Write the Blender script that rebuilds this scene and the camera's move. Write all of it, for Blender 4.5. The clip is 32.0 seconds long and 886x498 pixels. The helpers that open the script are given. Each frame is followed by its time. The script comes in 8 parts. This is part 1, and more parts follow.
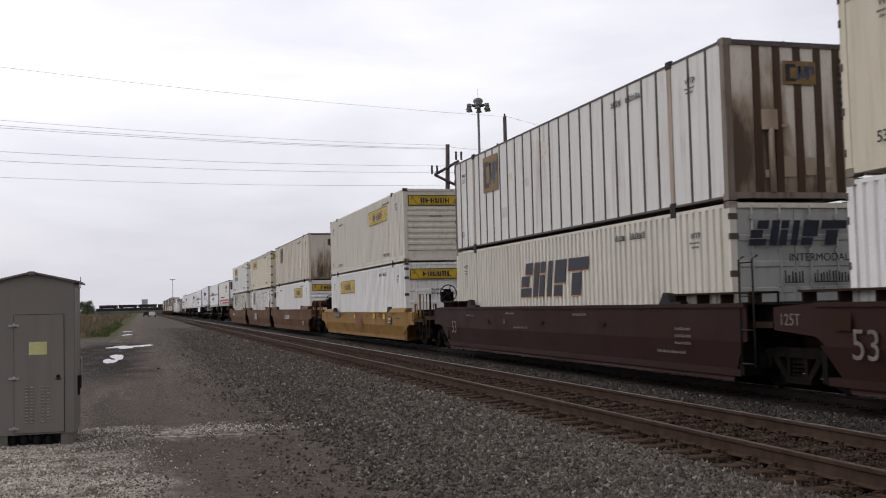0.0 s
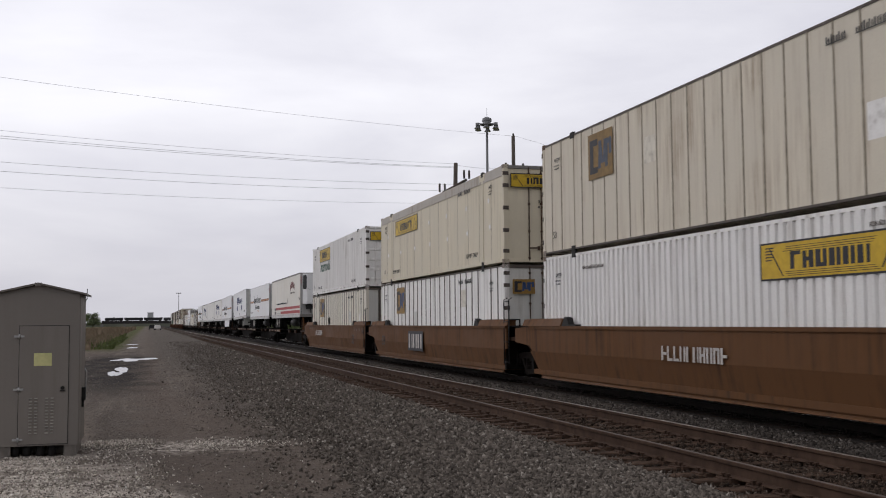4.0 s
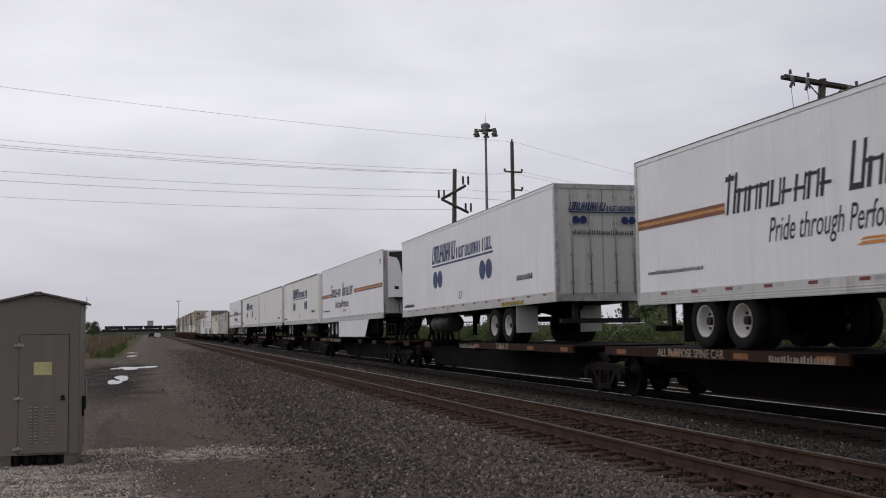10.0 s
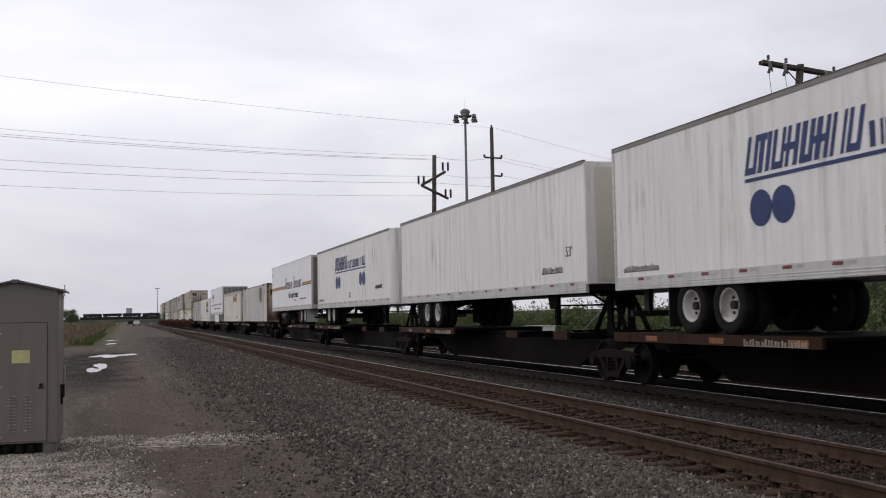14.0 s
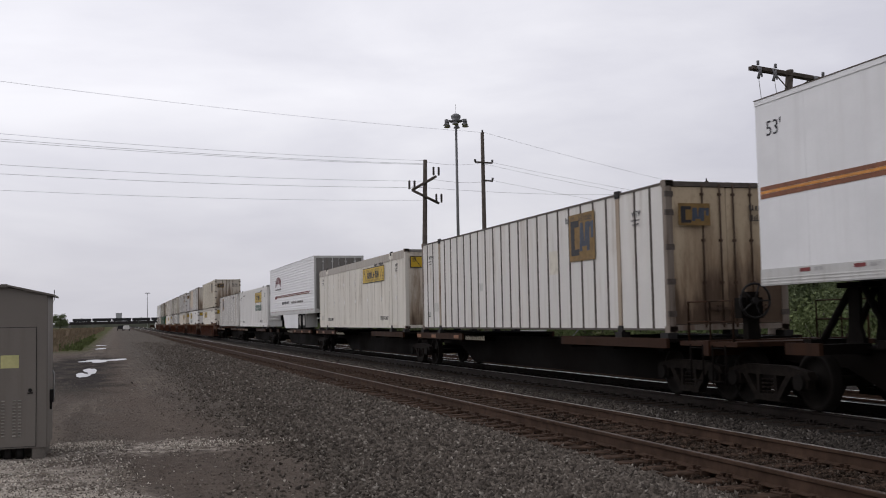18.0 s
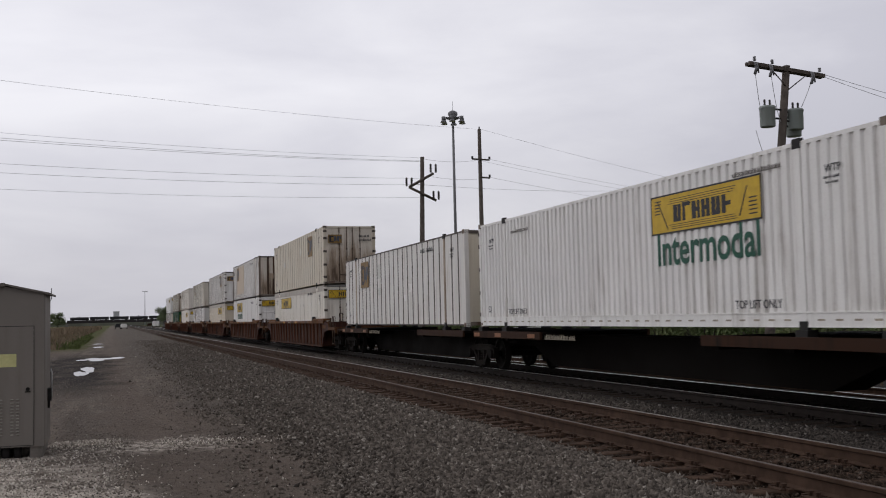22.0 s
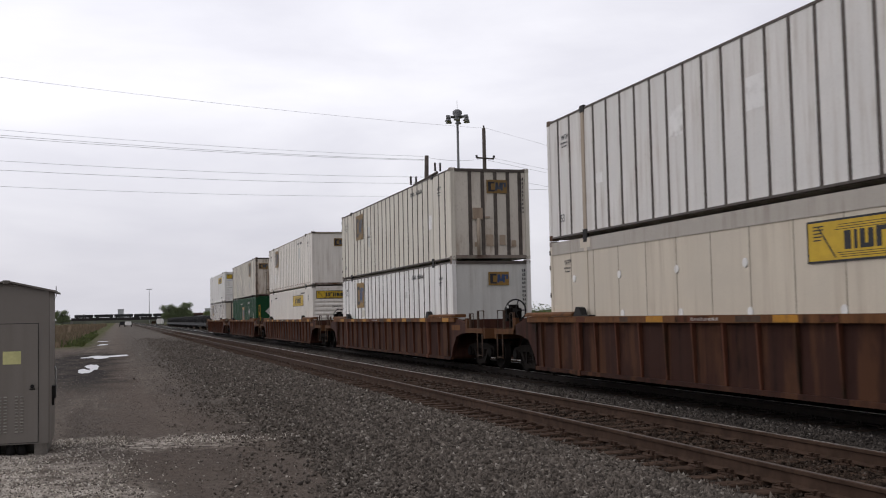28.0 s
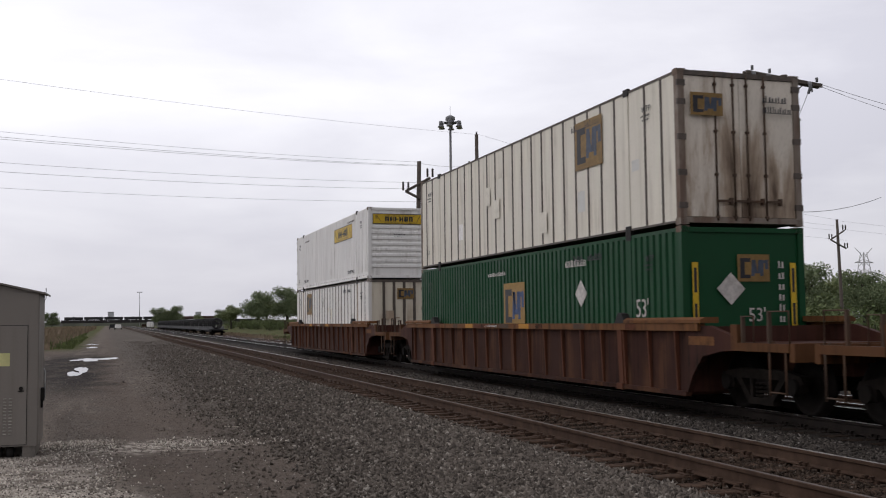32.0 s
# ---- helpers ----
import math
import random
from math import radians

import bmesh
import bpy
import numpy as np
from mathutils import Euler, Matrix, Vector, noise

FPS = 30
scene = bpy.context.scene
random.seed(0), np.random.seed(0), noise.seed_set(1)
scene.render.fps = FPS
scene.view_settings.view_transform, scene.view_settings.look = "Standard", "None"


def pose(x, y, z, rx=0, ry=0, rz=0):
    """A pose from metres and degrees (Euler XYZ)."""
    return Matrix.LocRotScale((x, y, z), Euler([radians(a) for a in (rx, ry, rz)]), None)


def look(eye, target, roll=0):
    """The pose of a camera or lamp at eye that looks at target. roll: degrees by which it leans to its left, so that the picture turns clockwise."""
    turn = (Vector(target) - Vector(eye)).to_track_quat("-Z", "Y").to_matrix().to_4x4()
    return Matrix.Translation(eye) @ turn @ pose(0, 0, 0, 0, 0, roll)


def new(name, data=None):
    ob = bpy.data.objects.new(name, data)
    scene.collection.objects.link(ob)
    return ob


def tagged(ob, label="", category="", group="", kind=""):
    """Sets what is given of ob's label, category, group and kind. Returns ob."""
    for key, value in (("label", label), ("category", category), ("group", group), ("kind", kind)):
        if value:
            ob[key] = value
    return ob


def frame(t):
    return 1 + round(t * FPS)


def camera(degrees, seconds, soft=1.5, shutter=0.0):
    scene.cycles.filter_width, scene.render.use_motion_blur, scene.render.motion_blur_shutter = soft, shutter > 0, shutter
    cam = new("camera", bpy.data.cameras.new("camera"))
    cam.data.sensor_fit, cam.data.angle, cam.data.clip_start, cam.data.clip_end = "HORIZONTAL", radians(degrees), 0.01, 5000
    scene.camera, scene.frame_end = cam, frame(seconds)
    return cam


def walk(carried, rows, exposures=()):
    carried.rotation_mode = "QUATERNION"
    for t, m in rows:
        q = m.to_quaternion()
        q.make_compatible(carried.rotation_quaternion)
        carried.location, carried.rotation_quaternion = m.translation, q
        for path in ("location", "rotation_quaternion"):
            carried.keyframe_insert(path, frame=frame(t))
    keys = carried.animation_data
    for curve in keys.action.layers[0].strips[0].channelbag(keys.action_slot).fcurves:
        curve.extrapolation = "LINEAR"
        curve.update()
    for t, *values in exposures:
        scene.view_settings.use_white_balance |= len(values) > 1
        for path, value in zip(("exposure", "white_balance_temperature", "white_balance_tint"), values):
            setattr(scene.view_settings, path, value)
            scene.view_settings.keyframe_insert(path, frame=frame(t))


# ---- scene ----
cam = camera(46.14, 32.0, 1.05, 0.1)
EYE = (0.0, 0.0, 1.541)
# seconds, yaw, pitch, roll of the hand-held camera
TURNS = [
    (0, -16.126, 3.023, 1.421),
    (0.5, -16.250, 2.953, 1.462),
    (1, -16.372, 3.458, 0.857),
    (1.5, -16.452, 3.636, 0.654),
    (2, -16.440, 3.767, 0.437),
    (2.5, -16.314, 4.019, 0.650),
    (3, -16.153, 4.061, 0.642),
    (3.5, -15.893, 4.005, 0.499),
    (5.5, -15.821, 4.296, 0.317),
    (6, -15.778, 4.430, 0.253),
    (6.5, -15.810, 4.516, 0.116),
    (7, -16.059, 4.706, 0.091),
    (7.5, -16.141, 4.895, 0.250),
    (8, -16.242, 5.026, 0.219),
    (8.5, -16.218, 5.213, 0.194),
    (9, -16.045, 5.243, 0.322),
    (9.5, -16.026, 4.799, 0.573),
    (10, -15.825, 4.369, 0.808),
    (10.5, -15.801, 3.693, 0.636),
    (11, -16.473, 3.200, 0.706),
    (11.5, -16.630, 2.601, 1.137),
    (12, -16.915, 2.548, 1.127),
    (12.5, -16.967, 2.624, 0.961),
    (13, -16.787, 2.912, 0.946),
    (13.5, -17.119, 3.373, 0.906),
    (14, -16.909, 3.587, 1.096),
    (14.5, -16.754, 3.856, 1.062),
    (16.5, -17.042, 3.846, 1.184),
    (17, -17.138, 3.730, 0.883),
    (17.5, -17.269, 3.581, 0.998),
    (18, -17.418, 3.836, 1.113),
    (18.5, -17.581, 4.269, 1.321),
    (19, -17.289, 4.425, 1.017),
    (19.5, -17.085, 4.505, 0.953),
    (20, -16.975, 4.482, 0.951),
    (20.5, -16.885, 4.467, 1.177),
    (21, -16.973, 4.228, 1.299),
    (21.5, -17.293, 3.907, 1.347),
    (22, -17.545, 3.672, 1.353),
    (22.5, -17.413, 3.808, 1.447),
    (23, -17.266, 3.828, 1.286),
    (23.5, -17.152, 3.518, 1.299),
    (24, -17.195, 3.381, 1.367),
    (24.5, -17.218, 3.443, 1.221),
    (26.5, -17.204, 3.396, 1.169),
    (27, -17.269, 3.355, 1.230),
    (27.5, -17.273, 3.342, 1.224),
    (28, -17.328, 3.607, 1.167),
    (28.5, -17.529, 3.917, 1.094),
    (29, -17.679, 3.820, 0.665),
    (29.5, -17.806, 3.796, 0.812),
    (30, -17.835, 3.741, 0.950),
    (30.5, -17.823, 3.676, 0.839),
    (31, -17.733, 3.695, 0.839),
    (31.5, -17.636, 3.759, 0.604),
    (32, -17.825, 3.918, 0.626),
]
walk(cam, [(t, pose(*EYE, 90 + p, r, y)) for t, y, p, r in TURNS],
     exposures=[(0, -0.03), (3, -0.14), (6, -0.2), (9, -0.4), (13, -0.12), (17, -0.2), (20, -0.24), (22.3, -0.32), (24, -0.07), (28, -0.08), (32, -0.05)])

# ---- sky, sun, exposure ----
scene.view_settings.exposure = 0.0
world = bpy.data.worlds.new("overcast_sky")
scene.world = world
world.use_nodes = True
wt = world.node_tree
wt.nodes.clear()
w_out = wt.nodes.new("ShaderNodeOutputWorld")
w_bg = wt.nodes.new("ShaderNodeBackground")
w_sky = wt.nodes.new("ShaderNodeTexSky")
w_sky.sky_type = "NISHITA"
w_sky.sun_disc = False
w_sky.sun_elevation = radians(43)
w_sky.sun_rotation = radians(312)
w_sky.air_density, w_sky.dust_density = 1.0, 3.0
w_tc = wt.nodes.new("ShaderNodeTexCoord")
w_map = wt.nodes.new("ShaderNodeMapping")
w_map.inputs["Scale"].default_value = (1.0, 1.0, 3.6)
w_noise = wt.nodes.new("ShaderNodeTexNoise")
w_noise.inputs["Scale"].default_value = 2.3
w_noise.inputs["Detail"].default_value = 7
w_noise.inputs["Roughness"].default_value = 0.52
w_noise.inputs["Distortion"].default_value = 0.25
w_ramp = wt.nodes.new("ShaderNodeValToRGB")
w_ramp.color_ramp.elements[0].position = 0.34
w_ramp.color_ramp.elements[0].color = (8.05, 7.98, 8.9, 1)
w_ramp.color_ramp.elements[1].position = 0.66
w_ramp.color_ramp.elements[1].color = (10.95, 10.85, 11.5, 1)
w_mix = wt.nodes.new("ShaderNodeMixRGB")
w_mix.inputs[0].default_value = 0.93
w_bg.inputs["Strength"].default_value = 0.1
wt.links.new(w_tc.outputs["Generated"], w_map.inputs[0])
wt.links.new(w_map.outputs[0], w_noise.inputs["Vector"])
wt.links.new(w_noise.outputs["Fac"], w_ramp.inputs[0])
wt.links.new(w_sky.outputs[0], w_mix.inputs[1])
wt.links.new(w_ramp.outputs[0], w_mix.inputs[2])
w_sep = wt.nodes.new("ShaderNodeSeparateXYZ")
w_rise = wt.nodes.new("ShaderNodeMapRange")
for i, v in ((1, 0.0), (2, 0.22), (3, 0.78), (4, 1.0)):
    w_rise.inputs[i].default_value = v
w_mul = wt.nodes.new("ShaderNodeMixRGB")
w_mul.blend_type = "MULTIPLY"
w_mul.inputs[0].default_value = 1.0
wt.links.new(w_tc.outputs["Generated"], w_sep.inputs[0])
wt.links.new(w_sep.outputs[2], w_rise.inputs[0])
wt.links.new(w_mix.outputs[0], w_mul.inputs[1])
wt.links.new(w_rise.outputs[0], w_mul.inputs[2])
# the cloud is brighter towards the hidden sun
w_dot = wt.nodes.new("ShaderNodeVectorMath")
w_dot.operation = "DOT_PRODUCT"
w_dot.inputs[1].default_value = (-0.8, 0.55, 0.1)
w_glow = wt.nodes.new("ShaderNodeMapRange")
for i, v in ((1, -1.0), (2, 1.0), (3, 0.0), (4, 1.0)):
    w_glow.inputs[i].default_value = v
w_bright = wt.nodes.new("ShaderNodeValToRGB")
while len(w_bright.color_ramp.elements) < 6:
    w_bright.color_ramp.elements.new(0.5)
for e, (p, v) in zip(w_bright.color_ramp.elements, ((0.1, 0.60), (0.25, 0.66), (0.47, 0.965), (0.825, 1.07), (0.90, 1.20), (1.0, 1.28))):
    e.position, e.color = p, (v, v, v, 1)
w_side = wt.nodes.new("ShaderNodeMixRGB")
w_side.blend_type = "MULTIPLY"
w_side.inputs[0].default_value = 1.0
wt.links.new(w_tc.outputs["Generated"], w_dot.inputs[0])
wt.links.new(w_dot.outputs["Value"], w_glow.inputs[0])
wt.links.new(w_mul.outputs[0], w_side.inputs[1])
wt.links.new(w_glow.outputs[0], w_bright.inputs[0])
wt.links.new(w_bright.outputs[0], w_side.inputs[2])
wt.links.new(w_side.outputs[0], w_bg.inputs[0])
wt.links.new(w_bg.outputs[0], w_out.inputs[0])

sun_data = bpy.data.lights.new("sun", "SUN")
sun_data.energy = 0.45
sun_data.angle = radians(40)
sun_data.color = (1.0, 0.97, 0.93)
sun = new("sun", sun_data)
sun.matrix_world = look((-45, 40, 55), (0, 0, 0))


# ---- material kit ----
class Nodes:
    """Short hand for a node tree."""

    def __init__(self, name):
        self.m = bpy.data.materials.new(name)
        self.m.use_nodes = True
        self.t = self.m.node_tree
        self.b = self.t.nodes["Principled BSDF"]

    def add(self, kind, **props):
        n = self.t.nodes.new("ShaderNode" + kind)
        for k, v in props.items():
            n.inputs[k].default_value = v
        return n

    def link(self, a, b):
        self.t.links.new(a, b)

    def coord(self, scale=(1, 1, 1), shuffle=True):
        tc = self.add("TexCoord")
        mp = self.add("Mapping", Scale=scale)
        self.link(tc.outputs["Object"], mp.inputs[0])
        if shuffle:
            oi = self.add("ObjectInfo")
            mu = self.add("VectorMath")
            mu.operation = "SCALE"
            cmb = self.add("CombineXYZ")
            for i in range(3):
                self.link(oi.outputs["Random"], cmb.inputs[i])
            self.link(cmb.outputs[0], mu.inputs[0])
            mu.inputs["Scale"].default_value = 37.0
            self.link(mu.outputs[0], mp.inputs["Location"])
        return mp.outputs[0]

    def noise(self, vec, scale=1.0, detail=4.0, rough=0.55, dist=0.0):
        n = self.add("TexNoise", Scale=scale, Detail=detail, Roughness=rough, Distortion=dist)
        self.link(vec, n.inputs["Vector"])
        return n.outputs["Fac"]

    def span(self, fac, lo, hi, a=0.0, b=1.0):
        n = self.add("MapRange")
        n.clamp = True
        n.interpolation_type = "SMOOTHSTEP"
        for i, v in ((1, lo), (2, hi), (3, a), (4, b)):
            n.inputs[i].default_value = v
        self.link(fac, n.inputs[0])
        return n.outputs[0]

    def math(self, op, a, b):
        n = self.add("Math")
        n.operation = op
        for i, v in enumerate((a, b)):
            if isinstance(v, (int, float)):
                n.inputs[i].default_value = v
            else:
                self.link(v, n.inputs[i])
        return n.outputs[0]

    def mix(self, fac, a, b, mode="MIX"):
        n = self.add("MixRGB")
        n.blend_type = mode
        for i, v in enumerate((fac, a, b)):
            if isinstance(v, (int, float)):
                n.inputs[i].default_value = v
            elif isinstance(v, tuple):
                n.inputs[i].default_value = (*v, 1)
            else:
                self.link(v, n.inputs[i])
        return n.outputs[0]

    def bump(self, height, strength=0.2, distance=0.01):
        n = self.add("Bump", Strength=strength, Distance=distance)
        self.link(height, n.inputs["Height"])
        self.link(n.outputs[0], self.b.inputs["Normal"])

    def done(self, colour=None, rough=None, metal=0.0, gloss=0.5):
        self.b.inputs["Specular IOR Level"].default_value = gloss
        if colour is not None:
            if isinstance(colour, tuple):
                self.b.inputs["Base Color"].default_value = (*colour, 1)
            else:
                self.link(colour, self.b.inputs["Base Color"])
        if rough is not None:
            if isinstance(rough, (int, float)):
                self.b.inputs["Roughness"].default_value = rough
            else:
                self.link(rough, self.b.inputs["Roughness"])
        self.b.inputs["Metallic"].default_value = metal
        return self.m


MATS = {}


def paint(name, col, dirt=(0.16, 0.12, 0.08), amt=0.35, rough=0.55, metal=0.0, rust=0.0, streak=0.35, gloss=0.4):
    """Weathered paint: broad grime, rain streaks down the face, rust patches."""
    if name in MATS:
        return MATS[name]
    k = Nodes(name)
    broad = k.noise(k.coord((0.5, 0.5, 0.7)), 1.0, 5, 0.6)
    runs = k.noise(k.coord((5.0, 5.0, streak)), 1.0, 4, 0.6)
    fine = k.noise(k.coord((30, 30, 30)), 1.0, 3, 0.6)
    f = k.math("MULTIPLY", k.span(broad, 0.36, 0.78), k.span(runs, 0.35, 0.75))
    f = k.math("MULTIPLY", k.math("ADD", f, k.math("MULTIPLY", k.span(runs, 0.5, 0.8), 0.35)), amt)
    c = k.mix(k.span(broad, 0.3, 0.7), tuple(v * 0.9 for v in col), tuple(min(1, v * 1.04) for v in col))
    c = k.mix(f, c, dirt)
    c = k.mix(k.math("MULTIPLY", k.span(fine, 0.45, 0.8), 0.12 * min(1, amt * 2)), c, dirt)
    if rust > 0:
        r = k.noise(k.coord((1.9, 1.9, 0.16)), 1.0, 6, 0.62, 0.3)
        spot = k.noise(k.coord((1.1, 1.1, 0.6)), 1.3, 4, 0.6)
        c = k.mix(k.math("MULTIPLY", k.math("MULTIPLY", k.span(r, 0.47, 0.58), k.span(spot, 0.34, 0.56)), rust), c, (0.085, 0.038, 0.019))
    k.bump(fine, 0.08, 0.004)
    MATS[name] = k.done(c, k.span(broad, 0.2, 0.8, rough - 0.1, min(1, rough + 0.15)), metal, gloss)
    return MATS[name]


def plain(name, col, rough=0.6, metal=0.0, var=0.25, scale=8.0, bump=0.15, gloss=0.3):
    """A plain surface with a little mottling."""
    if name in MATS:
        return MATS[name]
    k = Nodes(name)
    n = k.noise(k.coord(), scale, 5, 0.6)
    n2 = k.noise(k.coord(), scale * 0.13, 3, 0.6)
    c = k.mix(k.span(n, 0.3, 0.7), tuple(v * (1 - var) for v in col), tuple(min(1, v * (1 + var)) for v in col))
    c = k.mix(k.span(n2, 0.35, 0.7, 0, 0.45), c, tuple(v * (1 - var) for v in col))
    k.bump(n, bump, 0.006)
    MATS[name] = k.done(c, rough, metal, gloss)
    return MATS[name]


WHITE = paint("white_paint", (0.77, 0.755, 0.725), amt=0.55)
CLEANWHITE = paint("trailer_white", (0.76, 0.76, 0.765), amt=0.16, rough=0.4)
CREAM = paint("cream_paint", (0.64, 0.60, 0.51), amt=0.5)
SAND = paint("sand_beige_paint", (0.57, 0.505, 0.405), (0.22, 0.16, 0.10), amt=0.45)
TOPBAND = paint("grey_beige_top_band", (0.40, 0.365, 0.315), (0.16, 0.12, 0.09), amt=0.8)
ASHWHITE = paint("ash_white_paint", (0.75, 0.71, 0.645), (0.24, 0.18, 0.12), amt=0.55)
PALEBEIGE = paint("pale_beige_paint", (0.68, 0.645, 0.57), (0.20, 0.15, 0.10), amt=0.6)
RAILGREY = paint("grey_roof_rail", (0.21, 0.20, 0.185), (0.08, 0.07, 0.06), 0.8, 0.6)
BEIGE = paint("beige_paint", (0.60, 0.54, 0.41), amt=0.35)
DIRTY = paint("dirty_beige_paint", (0.60, 0.545, 0.44), (0.20, 0.13, 0.075), amt=0.75)


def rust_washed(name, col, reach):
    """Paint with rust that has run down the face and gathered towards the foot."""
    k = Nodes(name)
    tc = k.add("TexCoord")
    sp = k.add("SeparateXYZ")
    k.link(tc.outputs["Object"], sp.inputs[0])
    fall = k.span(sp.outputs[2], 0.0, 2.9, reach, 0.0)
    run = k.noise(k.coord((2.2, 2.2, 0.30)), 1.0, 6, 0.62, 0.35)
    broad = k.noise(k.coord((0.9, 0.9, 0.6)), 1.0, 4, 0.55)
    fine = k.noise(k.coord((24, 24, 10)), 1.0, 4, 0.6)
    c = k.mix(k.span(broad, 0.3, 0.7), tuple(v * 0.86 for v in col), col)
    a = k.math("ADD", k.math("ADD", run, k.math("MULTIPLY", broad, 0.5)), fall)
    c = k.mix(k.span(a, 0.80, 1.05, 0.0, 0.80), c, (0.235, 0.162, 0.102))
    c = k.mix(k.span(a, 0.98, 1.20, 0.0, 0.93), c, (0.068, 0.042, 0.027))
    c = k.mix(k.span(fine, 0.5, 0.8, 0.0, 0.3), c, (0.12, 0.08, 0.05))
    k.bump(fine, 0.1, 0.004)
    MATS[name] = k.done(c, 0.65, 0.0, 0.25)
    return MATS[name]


SOILED = rust_washed("soiled_cream_paint", (0.62, 0.57, 0.49), 0.10)
TAPE_ORANGE = plain("orange_reflective_tape", (0.20, 0.072, 0.020), 0.45)
TAPE_AMBER = paint("worn_amber_tape", (0.40, 0.185, 0.018), (0.12, 0.055, 0.02), 0.9, 0.55, gloss=0.2)
TAPE_PALE = plain("pale_reflective_tape", (0.40, 0.39, 0.38), 0.4)
RUSTDOOR = rust_washed("rusty_door_paint", (0.50, 0.40, 0.275), 0.52)
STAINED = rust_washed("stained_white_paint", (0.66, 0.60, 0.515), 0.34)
HALFRUST = rust_washed("half_rusty_white_paint", (0.66, 0.63, 0.58), 0.20)
GREY_END = paint("grey_white_paint", (0.55, 0.545, 0.51), amt=0.5)
GREEN = paint("green_paint", (0.0034, 0.047, 0.0155), (0.012, 0.022, 0.012), amt=0.3, rough=0.5, gloss=0.2)
SEAM = plain("brown_grey_post_metal", (0.088, 0.072, 0.061), 0.65, 0.1)
POSTWHITE = paint("aged_panel_white", (0.67, 0.65, 0.615), (0.24, 0.17, 0.11), amt=0.6, rough=0.5)
EDGE = paint("stained_edge_steel", (0.22, 0.185, 0.155), (0.07, 0.042, 0.026), 1.3, 0.7, rust=0.6, gloss=0.2)
DIMINK = plain("worn_white_lettering", (0.16, 0.135, 0.115), 0.7)
SEAM_LIGHT = plain("beige_post_metal", (0.30, 0.26, 0.20), 0.6)
STEEL = plain("galvanised_steel", (0.42, 0.42, 0.41), 0.45, 0.7)
PALEALU = paint("pale_rail_aluminium", (0.52, 0.515, 0.50), (0.2, 0.17, 0.14), amt=0.6, rough=0.45, metal=0.2)
DARK = plain("dark_steel", (0.0165, 0.0150, 0.0140), 0.7, 0.2)
GRIME = plain("grimy_truck_steel", (0.0062, 0.0047, 0.0038), 0.85, 0.0, 0.4, gloss=0.1)
DUSTY = plain("dusty_cast_steel", (0.0105, 0.0078, 0.0062), 0.9, 0.0, 0.45, gloss=0.1)
RIMWHITE = paint("worn_rim_paint", (0.57, 0.55, 0.515), (0.12, 0.085, 0.06), 0.9, 0.6)
BLACK = plain("black_paint", (0.015, 0.015, 0.016), 0.5)
RUBBER = plain("tyre_rubber", (0.014, 0.0135, 0.013), 0.9, gloss=0.1)
YELLOW = plain("yellow_sign_paint", (0.52, 0.34, 0.02), 0.5, 0, 0.1)
GOLD = plain("gold_sign_paint", (0.245, 0.145, 0.035), 0.55, 0, 0.15)
NAVY = plain("navy_paint", (0.012, 0.03, 0.12), 0.5)
BLUE = plain("blue_paint", (0.032, 0.062, 0.15), 0.55)
DARKRUST = paint("dark_rust_fittings", (0.030, 0.0165, 0.0105), (0.010, 0.007, 0.005), 0.9, 0.8, rust=0.3, gloss=0.1)
NOSEGREY = paint("dull_nose_aluminium", (0.37, 0.365, 0.355), (0.16, 0.14, 0.12), amt=0.6, rough=0.5)
UNITWHITE = paint("moulded_white", (0.75, 0.75, 0.745), amt=0.12, rough=0.35)
INK = plain("ink_paint", (0.02, 0.02, 0.025), 0.55)
GREENINK = plain("dark_green_paint", (0.008, 0.075, 0.045), 0.5)
RED = plain("red_paint", (0.36, 0.02, 0.02), 0.5)
STRIPE = plain("brown_stripe_paint", (0.20, 0.07, 0.03), 0.5)
ORANGE = plain("orange_stripe_paint", (0.56, 0.24, 0.05), 0.5)
PATCH = paint("tan_patch_paint", (0.52, 0.42, 0.31), (0.25, 0.16, 0.1), 0.5)
DULLPATCH = paint("dull_tan_patch", (0.36, 0.28, 0.205), (0.16, 0.10, 0.06), 0.6)
DULLGOLD = plain("faded_gold_paint", (0.200, 0.122, 0.040), 0.6, 0, 0.2)
DULLBLUE = plain("faded_blue_paint", (0.055, 0.068, 0.095), 0.6)
GREYDOOR = paint("grey_door_paint", (0.37, 0.37, 0.35), (0.10, 0.085, 0.07), 0.6)
WHITEINK = plain("white_lettering", (0.46, 0.43, 0.40), 0.65)
REFLECT = plain("red_reflective_tape", (0.17, 0.022, 0.022), 0.35)
WELLRED = paint("well_brown_red", (0.050, 0.0190, 0.0140), (0.016, 0.010, 0.007), 1.2, 0.7, rust=0.25, gloss=0.1)
WELLMAROON = paint("well_maroon", (0.030, 0.0108, 0.0082), (0.012, 0.007, 0.006), 0.6, 0.7, gloss=0.15)
WELLTAN = paint("well_tan_brown", (0.112, 0.050, 0.019), (0.030, 0.017, 0.010), 0.8, 0.65, gloss=0.15)
WELLYELLOW = paint("well_yellow", (0.245, 0.128, 0.020), (0.05, 0.028, 0.012), 0.8, 0.6, gloss=0.2)
PLATFORM = paint("platform_rust", (0.098, 0.044, 0.019), (0.018, 0.011, 0.007), 1.0, 0.75, rust=0.3, gloss=0.1)
# besides grime and rust, recess shade and rib highlights are in these two paints
WELLDARK = paint("well_panel_brown", (0.039, 0.0165, 0.0118), (0.012, 0.0075, 0.006), 1.2, 0.8, rust=0.7, gloss=0.1)
